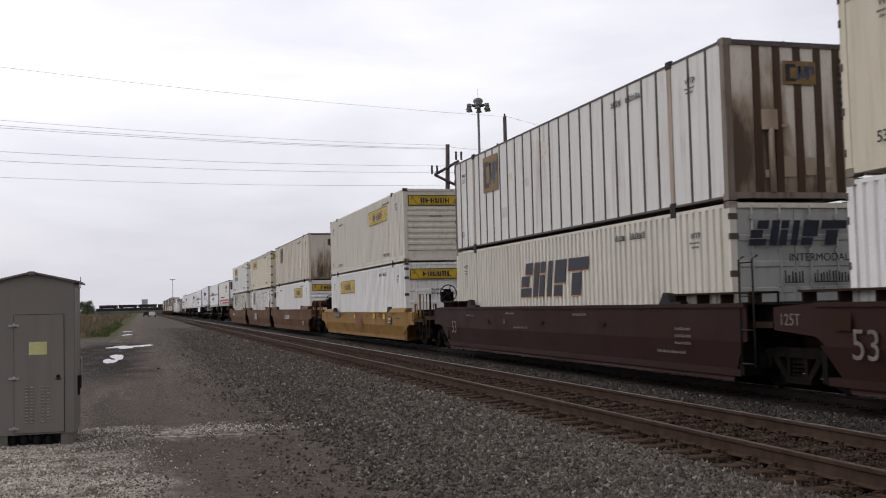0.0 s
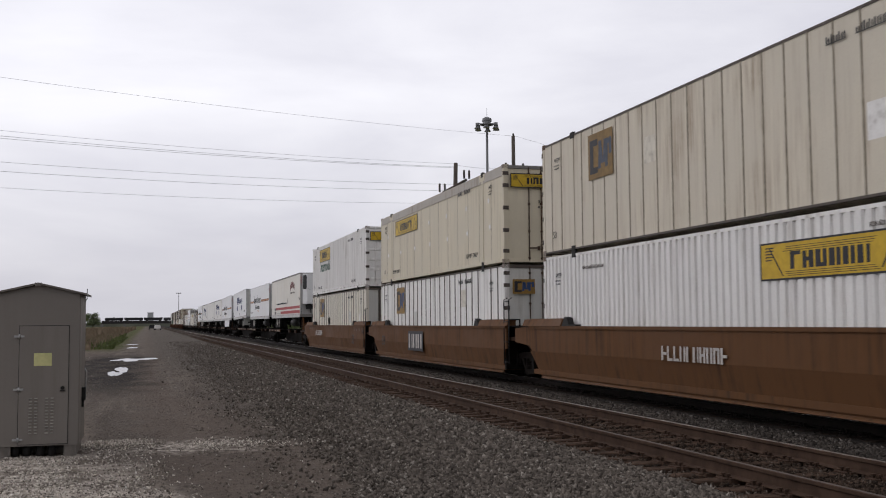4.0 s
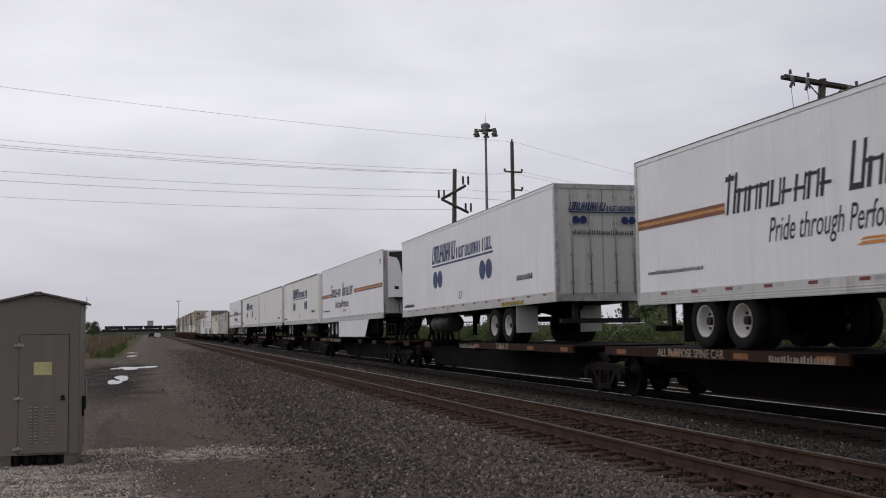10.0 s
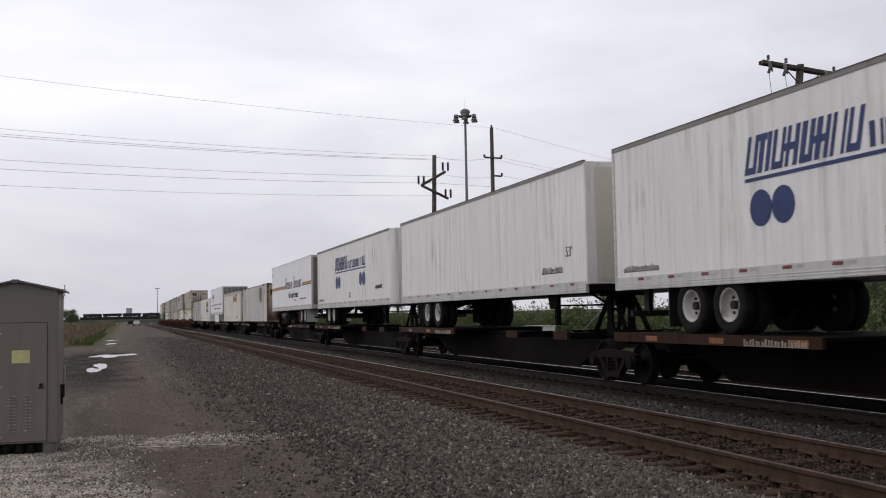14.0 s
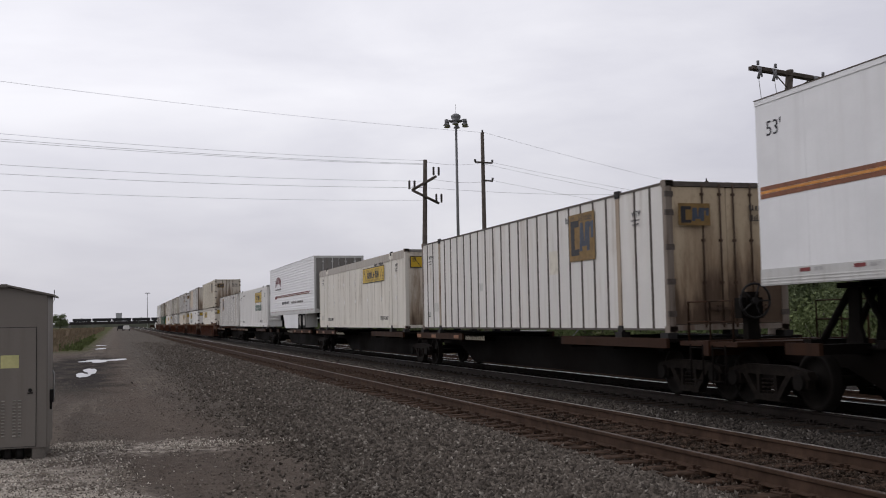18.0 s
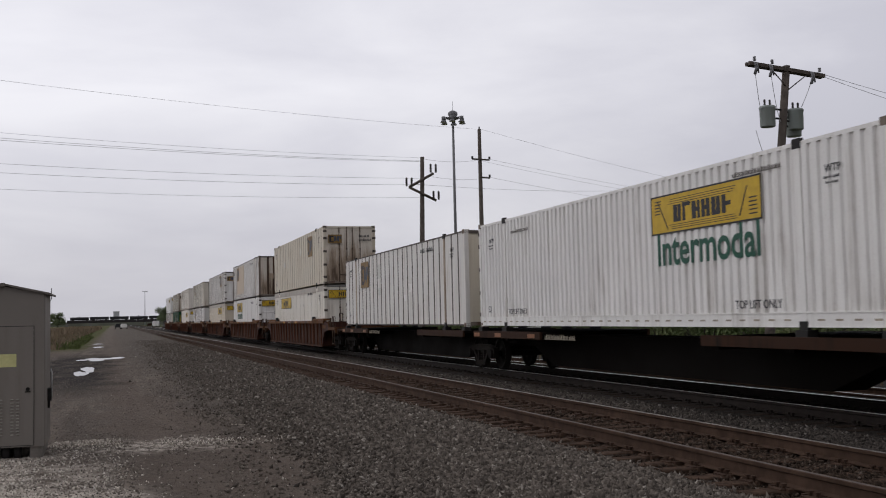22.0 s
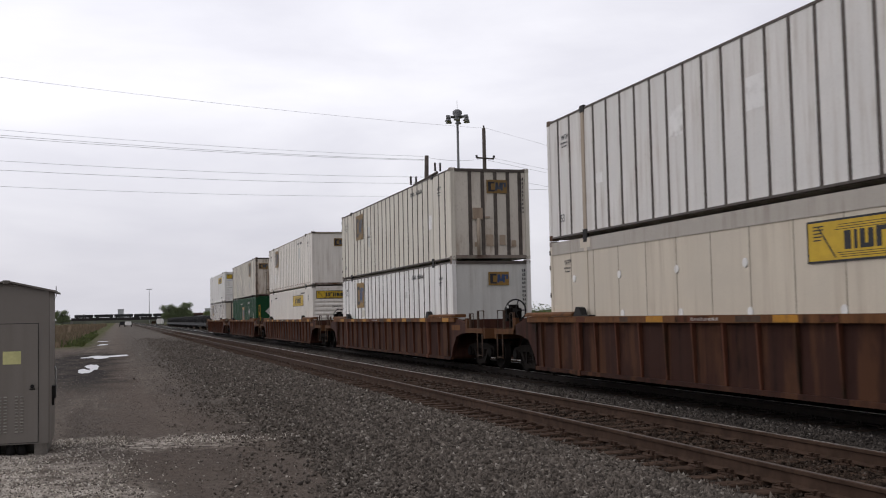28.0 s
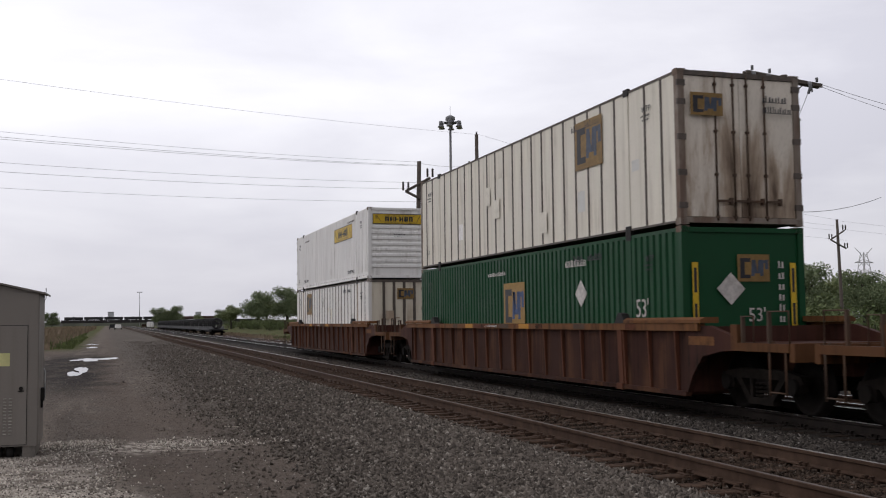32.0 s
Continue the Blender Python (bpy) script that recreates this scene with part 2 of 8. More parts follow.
RIBRUST = paint("rib_rust", (0.096, 0.0360, 0.0205), (0.022, 0.013, 0.008), 1.2, 0.75, rust=0.2, gloss=0.1)
CHORD = paint("well_chord_ochre", (0.145, 0.064, 0.025), (0.030, 0.017, 0.010), 1.3, 0.7, rust=0.35, gloss=0.1)
SPINE = paint("spine_brown", (0.0060, 0.0044, 0.0037), (0.004, 0.003, 0.0025), 0.6, 0.8, gloss=0.06)
SPINE_ORANGE = paint("spine_orange", (0.034, 0.0150, 0.0080), (0.012, 0.008, 0.006), 1.3, 0.7, gloss=0.1)
RUSTEDGE = paint("rust_brown_post", (0.075, 0.050, 0.036), (0.03, 0.018, 0.012), 1.0, 0.75, rust=0.4, gloss=0.15)
RUSTPOST = paint("rust_streaked_post", (0.40, 0.33, 0.255), (0.10, 0.05, 0.025), 1.0, 0.7, rust=0.3, gloss=0.2)


# ---- mesh kit ----
class Mesh:
    """Collects boxes, prisms and cylinders, then becomes one mesh."""

    def __init__(self):
        self.v, self.f, self.i, self.s = [], [], [], []

    def quad(self, pts, m=0, smooth=False):
        n = len(self.v)
        self.v += pts
        self.f.append(tuple(range(n, n + len(pts))))
        self.i.append(m)
        self.s.append(smooth)

    def box(self, x0, x1, y0, y1, z0, z1, m=0):
        n = len(self.v)
        self.v += [(x0, y0, z0), (x1, y0, z0), (x1, y1, z0), (x0, y1, z0), (x0, y0, z1), (x1, y0, z1), (x1, y1, z1), (x0, y1, z1)]
        for q in ((3, 2, 1, 0), (4, 5, 6, 7), (0, 1, 5, 4), (1, 2, 6, 5), (2, 3, 7, 6), (3, 0, 4, 7)):
            self.f.append(tuple(n + a for a in q))
            self.i.append(m)
            self.s.append(False)

    def prism(self, pts, axis, a, b, m=0, smooth=False):
        """A polygon pushed along an axis from a to b. pts: (y, z) for x, (x, z) for y, (x, y) for z."""
        def at(p, c):
            return {"x": (c, p[0], p[1]), "y": (p[0], c, p[1]), "z": (p[0], p[1], c)}[axis]
        n, k = len(self.v), len(pts)
        self.v += [at(p, a) for p in pts] + [at(p, b) for p in pts]
        caps = [tuple(range(n, n + k)), tuple(range(n + 2 * k - 1, n + k - 1, -1))]
        sides = [(n + j, n + k + j, n + k + (j + 1) % k, n + (j + 1) % k) for j in range(k)]
        for q in caps:
            self.f.append(q), self.i.append(m), self.s.append(False)
        for q in sides:
            self.f.append(q), self.i.append(m), self.s.append(smooth)

    def cyl(self, c, axis, r, a, b, n=16, m=0, smooth=True, r2=None):
        """A cylinder or cone along an axis from a to b round the point c of the other two axes."""
        r2 = r if r2 is None else r2
        k = len(self.v)
        for rad, h in ((r, a), (r2, b)):
            for j in range(n):
                t = 2 * math.pi * j / n
                p = (c[0] + rad * math.cos(t), c[1] + rad * math.sin(t))
                self.v.append({"x": (h, p[0], p[1]), "y": (p[0], h, p[1]), "z": (p[0], p[1], h)}[axis])
        self.f.append(tuple(range(k, k + n))), self.i.append(m), self.s.append(False)
        self.f.append(tuple(range(k + 2 * n - 1, k + n - 1, -1))), self.i.append(m), self.s.append(False)
        for j in range(n):
            self.f.append((k + j, k + n + j, k + n + (j + 1) % n, k + (j + 1) % n))
            self.i.append(m), self.s.append(smooth)

    def tube(self, pts, r, n=6, m=0):
        """A bent rod through points."""
        rings = []
        for j, p in enumerate(pts):
            p = Vector(p)
            d = (Vector(pts[min(j + 1, len(pts) - 1)]) - Vector(pts[max(j - 1, 0)])).normalized()
            u = d.cross(Vector((0, 0, 1)) if abs(d.z) < 0.9 else Vector((1, 0, 0))).normalized()
            w = d.cross(u)
            k = len(self.v)
            for q in range(n):
                t = 2 * math.pi * q / n
                self.v.append(tuple(p + r * (math.cos(t) * u + math.sin(t) * w)))
            rings.append(k)
        for a, b in zip(rings, rings[1:]):
            for q in range(n):
                self.f.append((a + q, a + (q + 1) % n, b + (q + 1) % n, b + q))
                self.i.append(m), self.s.append(True)
        for k in (rings[0], rings[-1]):
            self.f.append(tuple(range(k, k + n))), self.i.append(m), self.s.append(False)

    def lathe(self, prof, axis, c, n=24, m=0):
        """A profile of (radius, along) turned round an axis through c."""
        rings = []
        for r, h in prof:
            k = len(self.v)
            for j in range(n):
                t = 2 * math.pi * j / n
                p = (c[0] + r * math.cos(t), c[1] + r * math.sin(t))
                self.v.append({"x": (h, p[0], p[1]), "y": (p[0], h, p[1]), "z": (p[0], p[1], h)}[axis])
            rings.append(k)
        for a, b in zip(rings, rings[1:]):
            for j in range(n):
                self.f.append((a + j, b + j, b + (j + 1) % n, a + (j + 1) % n))
                self.i.append(m), self.s.append(True)

    def make(self, name, *mats):
        me = bpy.data.meshes.new(name)
        me.from_pydata(self.v, [], self.f)
        for m in mats:
            me.materials.append(m)
        me.polygons.foreach_set("material_index", self.i)
        me.polygons.foreach_set("use_smooth", self.s)
        bm = bmesh.new()
        bm.from_mesh(me)
        bmesh.ops.recalc_face_normals(bm, faces=bm.faces)
        bm.to_mesh(me)
        bm.free()
        return me


CACHE = {}


def cached(key, build):
    if key not in CACHE:
        CACHE[key] = build()
    return CACHE[key]


def thing(name, m, label, category, group="", kind=""):
    ob = new(name)
    ob.empty_display_size = 0.2
    ob.matrix_basis = m
    return tagged(ob, label, category, group, kind)


def part(name, me, parent, label="", m=None):
    ob = new(name, me)
    ob.parent = parent
    if m is not None:
        ob.matrix_basis = m
    return tagged(ob, label)


def one(name, me, m, label, category, group="", kind=""):
    ob = new(name, me)
    ob.matrix_basis = m
    return tagged(ob, label, category, group, kind)


def lettering(text, size, mat, slant=0.0, squash=1.0, bold=0.0):
    """Flat raised letters in the xy plane, starting at the origin."""
    def build():
        cu = bpy.data.curves.new("lettering", "FONT")
        cu.body, cu.size, cu.shear, cu.extrude, cu.offset = text, size, slant, 0.002, bold
        cu.resolution_u = 3
        ob = bpy.data.objects.new("lettering", cu)
        scene.collection.objects.link(ob)
        me = bpy.data.meshes.new_from_object(ob)
        bpy.data.objects.remove(ob)
        bpy.data.curves.remove(cu)
        if squash != 1.0:
            me.transform(Matrix.Diagonal((squash, 1, 1, 1)))
        me.materials.clear()
        me.materials.append(mat)
        return me
    return cached(("text", text, size, mat.name, slant, squash, bold), build)


def on_side(x, y, z):
    """The frame of a sign on the side that faces the open track: its right is -y, its up z."""
    return Matrix(((0, 0, -1, x), (-1, 0, 0, y), (0, 1, 0, z), (0, 0, 0, 1)))


def on_end(x, y, z):
    """The frame of a sign on an end that faces -y."""
    return Matrix(((1, 0, 0, x), (0, 0, -1, y), (0, 1, 0, z), (0, 0, 0, 1)))


def rects(key, shapes, *mats):
    """Thin raised plates in the xy plane: (x0, y0, x1, y1, slant, material, height)."""
    def build():
        k = Mesh()
        for x0, y0, x1, y1, sl, mi, h in shapes:
            d = sl * (y1 - y0)
            k.prism([(x0, y0), (x1, y0), (x1 + d, y1), (x0 + d, y1)], "z", 0.0, h, mi)
        return k.make("sign", *mats)
    return cached(key, build)


def word(x, y, w, h, letters, slant=0.0, mi=0, top=0.004, seed=1, tall=0, weight=1.0):
    """Plain upright bars of a word's size, two to a letter; the first `tall` letters stand higher."""
    rnd = random.Random(seed)
    out = []
    step = w / letters
    for j in range(letters):
        hh = h * (1.65 if j < tall else 1.0)
        x0 = x + j * step
        a = step * rnd.uniform(0.22, 0.34) * weight
        out.append((x0, y, x0 + a, y + hh, slant, mi, top))
        if rnd.random() < 0.8:
            b = step * rnd.uniform(0.16, 0.30) * weight
            out.append((x0 + step * 0.84 - b, y, x0 + step * 0.84, y + hh, slant, mi, top))
        if rnd.random() < 0.75:
            v = y + hh * rnd.choice((0.0, 0.4, 0.82))
            out.append((x0, v, x0 + step * 0.84, v + hh * 0.18 * weight, slant, mi, top - 0.0006))
    return out


def line_bars(x, y, w, h, n, mi=0, seed=2):
    """Unreadable small writing: n short bars on one thin line."""
    rnd = random.Random(seed)
    out, step = [], w / n
    for j in range(n):
        out.append((x + j * step, y, x + j * step + step * rnd.uniform(0.45, 0.75), y + h * rnd.uniform(0.85, 1), 0, mi, 0.003))
    return out


def comb(key, w, h, n, mat, seed):
    """The same as one comb-shaped plate."""
    def build():
        rnd = random.Random(seed)
        # two strokes to a sign, of uneven height, on a hair line
        step, pts = w / n, [(0.0, 0.0), (w, 0.0)]
        for j in range(n - 1, -1, -1):
            for c, d in ((0.50, 0.74), (0.06, 0.30)) if n > 1 else ((0.62, 0.92), (0.05, 0.35)):
                a, b, t = (j + c) * step, (j + d + rnd.uniform(-0.06, 0.03)) * step, h * rnd.uniform(0.62, 1)
                pts += [(b, h * 0.08), (b, t), (a, t), (a, h * 0.08)]
        k = Mesh()
        k.prism(pts, "z", 0.0, 0.003)
        return k.make("number_mark", mat)
    return cached(key, build)


# ---- ground, tracks ----
GROUND = -0.25
TRAIN_X = 11.122      # centre line of the train's track


def height(x, y):
    """The lie of the land across and along the tracks."""
    z = GROUND
    ramp = min(1, max(0, (x - 3.9) / 1.3))
    z += ramp * ramp * (3 - 2 * ramp) * 0.055
    if 5.5 < x < 8.4:
        z -= 0.05
    if x > 13.6:
        z -= min(1, (x - 13.6) / 2.5) * 0.45
    near = max(0.0, 1 - abs(y - 20) / 120)
    if x < 5:
        z += near * 0.03 * noise.noise((x * 0.9, y * 0.35, 0.0))
        for rut in (0.15, 1.75):
            z -= near * 0.035 * math.exp(-((x - rut - 0.02 * y) / 0.22) ** 2)
    return z


def ground_material():
    k = Nodes("ground_gravel")
    tc = k.add("TexCoord")
    pos = tc.outputs["Object"]
    sp = k.add("SeparateXYZ")
    k.link(pos, sp.inputs[0])
    x, y = sp.outputs[0], sp.outputs[1]
    v = k.coord((1, 1, 1), False)
    vs = k.coord((1, 0.35, 1), False)
    wob = k.math("MULTIPLY", k.math("SUBTRACT", k.noise(v, 0.5, 4), 0.5), 3.0)
    xw = k.math("ADD", x, wob)
    fine = k.noise(v, 55.0, 4, 0.7)
    mid = k.noise(v, 7.0, 5, 0.65)
    big = k.noise(vs, 0.8, 5, 0.6)
    vor = k.add("TexVoronoi", Scale=24.0)
    k.link(v, vor.inputs["Vector"])
    stone = vor.outputs["Color"]
    bw = k.add("RGBToBW")
    k.link(stone, bw.inputs[0])
    grey = k.mix(bw.outputs[0], (0.058, 0.049, 0.041), (0.165, 0.141, 0.118))
    grey = k.mix(k.span(fine, 0.35, 0.7, 0, 0.5), grey, (0.0397, 0.0342, 0.0305))
    dirt = k.mix(k.span(big, 0.35, 0.65), (0.098, 0.080, 0.066), (0.150, 0.122, 0.098))
    dirt = k.mix(k.span(fine, 0.4, 0.75, 0, 0.6), dirt, (0.163, 0.143, 0.126))
    dirt = k.mix(k.span(mid, 0.55, 0.75, 0, 0.5), dirt, (0.062, 0.052, 0.045))
    brown = k.mix(k.span(mid, 0.3, 0.7), (0.088, 0.069, 0.056), (0.138, 0.109, 0.089))
    # a brown wheel track that bends towards the ballast
    bend = k.math("SUBTRACT", xw, k.math("ADD", 2.9, k.math("MULTIPLY", y, -0.09)))
    track = k.span(k.math("ABSOLUTE", bend, 0.0), 0.25, 0.9, 0.75, 0.0)
    bend2 = k.math("SUBTRACT", xw, k.math("ADD", 1.9, k.math("MULTIPLY", k.math("MINIMUM", y, 21.0), -0.085)))
    track2 = k.span(k.math("ABSOLUTE", bend2, 0.0), 0.15, 0.6, 0.7, 0.0)
    chips = k.add("MapRange")
    for q, w in ((1, 0.0), (2, 1.0), (3, 0.62), (4, 1.34)):
        chips.inputs[q].default_value = w
    k.link(bw.outputs[0], chips.inputs[0])
    dirt = k.mix(1.0, dirt, chips.outputs[0], "MULTIPLY")
    # passing wheels have drawn the dirt out along the road
    drawn = k.noise(k.coord((2.6, 0.16, 1), False), 1.0, 4, 0.6)
    dirt = k.mix(k.span(drawn, 0.46, 0.64, 0, 0.6), dirt, (0.070, 0.058, 0.049))
    dirt = k.mix(k.span(drawn, 0.42, 0.30, 0, 0.45), dirt, (0.168, 0.137, 0.111))
    dirt = k.mix(k.span(k.noise(v, 2.4, 5, 0.7), 0.52, 0.70, 0, 0.45), dirt, (0.078, 0.064, 0.054))
    c = k.mix(track, dirt, brown)
    c = k.mix(track2, c, brown)
    # pale crushed stone round the cabinet
    pale = k.mix(k.span(mid, 0.3, 0.7), (0.36, 0.318, 0.272), (0.60, 0.54, 0.468))
    px = k.span(k.math("ABSOLUTE", k.math("ADD", xw, 1.7), 0.0), 0.9, 2.1, 1, 0)
    py = k.span(k.math("ABSOLUTE", k.math("SUBTRACT", k.math("ADD", y, wob), 12.6), 0.0), 1.6, 4.4, 1, 0)
    pm = k.math("MULTIPLY", k.math("MULTIPLY", px, py), k.span(k.noise(v, 1.6, 6, 0.7), 0.35, 0.6))
    c = k.mix(pm, c, pale)
    qx = k.span(k.math("ABSOLUTE", k.math("SUBTRACT", xw, 0.75), 0.0), 0.35, 1.1, 1, 0)
    qy = k.span(k.math("ABSOLUTE", k.math("SUBTRACT", y, 16.0), 0.0), 0.3, 1.3, 1, 0)
    c = k.mix(k.math("MULTIPLY", k.math("MULTIPLY", qx, qy), k.span(mid, 0.35, 0.65, 0, 0.9)), c, pale)
    # ballast right of the road
    c = k.mix(k.span(k.math("ADD", xw, k.math("MULTIPLY", k.math("MINIMUM", y, 60.0), 0.055)), 3.0, 4.3), c, grey)
    # mud round the puddles
    mx = k.span(k.math("ABSOLUTE", k.math("ADD", xw, 1.6), 0.0), 0.9, 2.2, 1, 0)
    my = k.span(k.math("ABSOLUTE", k.math("SUBTRACT", y, 46.0), 0.0), 11.0, 22.0, 1, 0)
    c = k.mix(k.math("MULTIPLY", k.math("MULTIPLY", mx, my), k.span(k.noise(vs, 1.2, 4), 0.3, 0.6, 0.6, 1.0)), c, (0.026, 0.022, 0.0195))
    # rusty bed of the near track
    nb = k.span(k.math("ABSOLUTE", k.math("SUBTRACT", k.math("ADD", x, k.math("MULTIPLY", wob, 0.1)), 6.94), 0.0), 0.95, 1.5, 0.85, 0)
    c = k.mix(nb, c, k.mix(k.span(mid, 0.3, 0.7), (0.030, 0.0215, 0.0165), (0.062, 0.046, 0.036)))
    # dark cinders under the train and beyond it, its shade mixed into the colour
    c = k.mix(k.span(k.math("ADD", x, k.math("MULTIPLY", wob, 0.15)), 8.9, 9.8, 0, 0.94), c, (0.019, 0.016, 0.0140))
    # grass beside the road far off and beyond the tracks
    grass = k.mix(k.span(k.noise(v, 1.3, 5), 0.35, 0.65), (0.0368, 0.0567, 0.0126), (0.0894, 0.0756, 0.0319))
    gl = k.math("MULTIPLY", k.span(xw, -2.6, -1.2, 1, 0), k.span(y, 70, 82))
    gr = k.math("MULTIPLY", k.span(k.math("ADD", xw, k.math("MULTIPLY", wob, 2)), 21, 24), 1.0)
    c = k.mix(gl, c, grass)
    c = k.mix(gr, c, grass)
    h = k.math("ADD", k.math("MULTIPLY", bw.outputs[0], 0.6), fine)
    k.bump(h, 0.9, 0.03)
    return k.done(c, 0.95, 0.0, 0.08)


def build_ground():
    xs = [-3000, -1200, -500, -200, -90, -45, -25, -15, -10, -7] + [-5.5 + 0.25 * j for j in range(58)] + [9.5, 11, 13, 13.6, 14.5, 15.5, 16.5, 18, 21, 26, 35, 50, 80, 140, 300, 700, 1500, 3000]
    ys = [-400, -120, -50, -25, -12, -6, -2, 1, 3] + [4 + 0.4 * j for j in range(60)] + [29 + 1.5 * j for j in range(40)] + [92, 100, 115, 135, 160, 200, 260, 350, 500, 750, 1200, 2000, 3500]
    k = Mesh()
    k.v = [(x, y, height(x, y)) for y in ys for x in xs]
    n = len(xs)
    for j in range(len(ys) - 1):
        for i in range(n - 1):
            k.f.append((j * n + i, j * n + i + 1, (j + 1) * n + i + 1, (j + 1) * n + i))
            k.i.append(0), k.s.append(True)
    one("ground", k.make("ground", ground_material()), pose(0, 0, 0), "grey gravel and dirt yard beside the tracks", "ground", kind="structure")


build_ground()

RAIL_HEAD = plain("polished_rail", (0.80, 0.79, 0.78), 0.36, 0.9, 0.15, 3.0, 0.05)
RAIL_RUST = plain("rusty_rail", (0.056, 0.034, 0.0235), 0.85, 0.0, 0.3, 5.0, gloss=0.1)
# darkened for the shade under the train
RAIL_SHADED = plain("shaded_black_rail", (0.014, 0.0100, 0.0080), 0.8, 0.0, 0.3, 5.0, gloss=0.15)
# paler metal puts the second rail's highlight into its colour
HEAD_BRIGHT = plain("bright_rail", (0.48, 0.45, 0.43), 0.32, 0.85, 0.3, 5.0)
HEAD_DULL = plain("dull_rail", (0.075, 0.055, 0.045), 0.6, 0.2, 0.3, 5.0)
TIE = plain("weathered_tie_wood", (0.060, 0.0385, 0.0275), 0.95, 0.0, 0.45, 9.0, 0.5, gloss=0.05)


def rail_mesh(y0, y1, shine, side):
    k = Mesh()
    foot = [(-0.075, -0.171), (-0.075, -0.160), (-0.012, -0.145), (-0.009, -0.05), (-0.034, -0.038), (-0.036, -0.006), (-0.028, 0.0)]
    prof = foot + [(-a, b) for a, b in foot[::-1]]
    k.prism(prof, "y", y0, y1)
    k.box(-0.027, 0.027, y0, y1, 0.0, 0.0012, 1)
    return k.make("rail", side, shine)


def railway(name, xc, shine, label, z=0.0, side=None):
    ob = thing(name, pose(xc, 0, z), label, "railway track", "railway tracks", "structure")
    for s, head in zip((-1, 1), shine):
        part("rail", rail_mesh(-60, 900, head, side or RAIL_RUST), ob, "", pose(s * 0.75, 0, 0))
    return ob


def tie_mesh(seed, wood, iron):
    r = random.Random(seed)
    k = Mesh()
    a = r.uniform(1.27, 1.36)
    b = r.uniform(1.27, 1.36)
    w = r.uniform(0.105, 0.12)
    top = -0.187
    k.prism([(-w, -0.36), (-w, top - 0.012), (-w + 0.014, top), (w - 0.014, top), (w, top - 0.012), (w, -0.36)], "x", -a, b)
    for s in (-0.75, 0.75):
        k.box(s - 0.18, s + 0.18, -0.095, 0.095, top, top + 0.014, 1)
        for dx in (-0.105, 0.105):
            for dy in (-0.05, 0.05):
                k.box(s + dx - 0.011, s + dx + 0.011, dy - 0.011, dy + 0.011, top + 0.01, top + 0.045, 1)
                k.box(s + dx - 0.024, s + dx + 0.024, dy - 0.022, dy + 0.022, top + 0.04, top + 0.06, 1)
        # rail anchors clipped under the rail beside the tie
        for e in (-1, 1):
            k.box(s - 0.13, s + 0.13, e * (w + 0.005), e * (w + 0.045), top - 0.035, top + 0.02, 1)
    return k.make("tie", wood, iron)


NEAR_TRACK = railway("track_near", 6.94, (HEAD_DULL, HEAD_BRIGHT), "empty railway track with worn rails on rough ties")
FAR_TRACK = railway("track_train", TRAIN_X, (RAIL_HEAD, RAIL_HEAD), "railway track that carries the train, polished rails", 0.0, RAIL_SHADED)
railway("track_siding", 16.9, (RAIL_HEAD, RAIL_HEAD), "siding track beyond the train", -0.45)


# ---- the train ----

DECK = 1.10           # deck height of the spine cars
MOVING = []           # (thing, its place when the clip starts)
WHEELS = []           # (wheelset, which axle)
# near ends of the loads at the clip's start, front of the train first
NEAR = [-3.55, 15.91, 39.18, 63.24, 82.64, 102.26, 124.26, 142.84, 163.63, 183.57, 201.16, 218.9, 236.62, 254.84, 274.08,
        292.55, 310.26, 328.03, 345.63, 366.99, 390.87, 414.52, 438.46, 462.56, 486.19, 509.88]
LEN, WID, HGT = 16.33, 2.60, 2.86
HX = WID / 2


def rolling(ob, i, dy=0.0, z=0.0, tilt=0.0):
    MOVING.append((ob, NEAR[i] + dy, z, tilt))
    ob.matrix_basis = pose(TRAIN_X, NEAR[i] + dy, z, tilt)
    return ob


# --- signs ---
def sign_yellow(parent, m, w=3.62, h=0.62, seed=3):
    s = [(0, 0, w, h, 0, 0, 0.003)]
    for a, b, c, d in ((0, 0, w, 0.03), (0, h - 0.03, w, h), (0, 0, 0.03, h), (w - 0.03, 0, w, h)):
        s.append((a, b, c, d, 0, 1, 0.005))
    # a curled ribbon drawn as slanted strokes at either end
    s.append((w * 0.17, h * 0.10, w * 0.18, h * 0.86, -0.25 * w / h * 0.55, 1, 0.005))
    s.append((w * 0.82, h * 0.14, w * 0.83, h * 0.80, 0.20 * w / h * 0.5, 1, 0.005))
    for q in range(5):
        s.append((w * 0.04, h * (0.52 + 0.08 * q), w * (0.09 + 0.004 * q), h * (0.55 + 0.08 * q), 0.4, 1, 0.0055))
        s.append((w * 0.90, h * (0.14 + 0.09 * q), w * 0.965, h * (0.17 + 0.09 * q), 0.5, 1, 0.0055))
    for q in range(3):
        s.append((w * (0.20 - 0.012 * q), h * (0.845 - 0.055 * q), w * (0.80 - 0.012 * q), h * (0.86 - 0.055 * q), 0, 1, 0.0045))
        s.append((w * (0.21 - 0.012 * q), h * (0.10 + 0.05 * q), w * (0.81 - 0.012 * q), h * (0.115 + 0.05 * q), 0, 1, 0.0045))
    s += word(w * 0.23, h * 0.27, w * 0.54, h * 0.43, 6, 0, 1, 0.006, seed, 0, 1.3)
    part("logo_panel", rects(("banner", w, h, seed), s, YELLOW, INK), parent, "yellow logo panel with black marks", m)


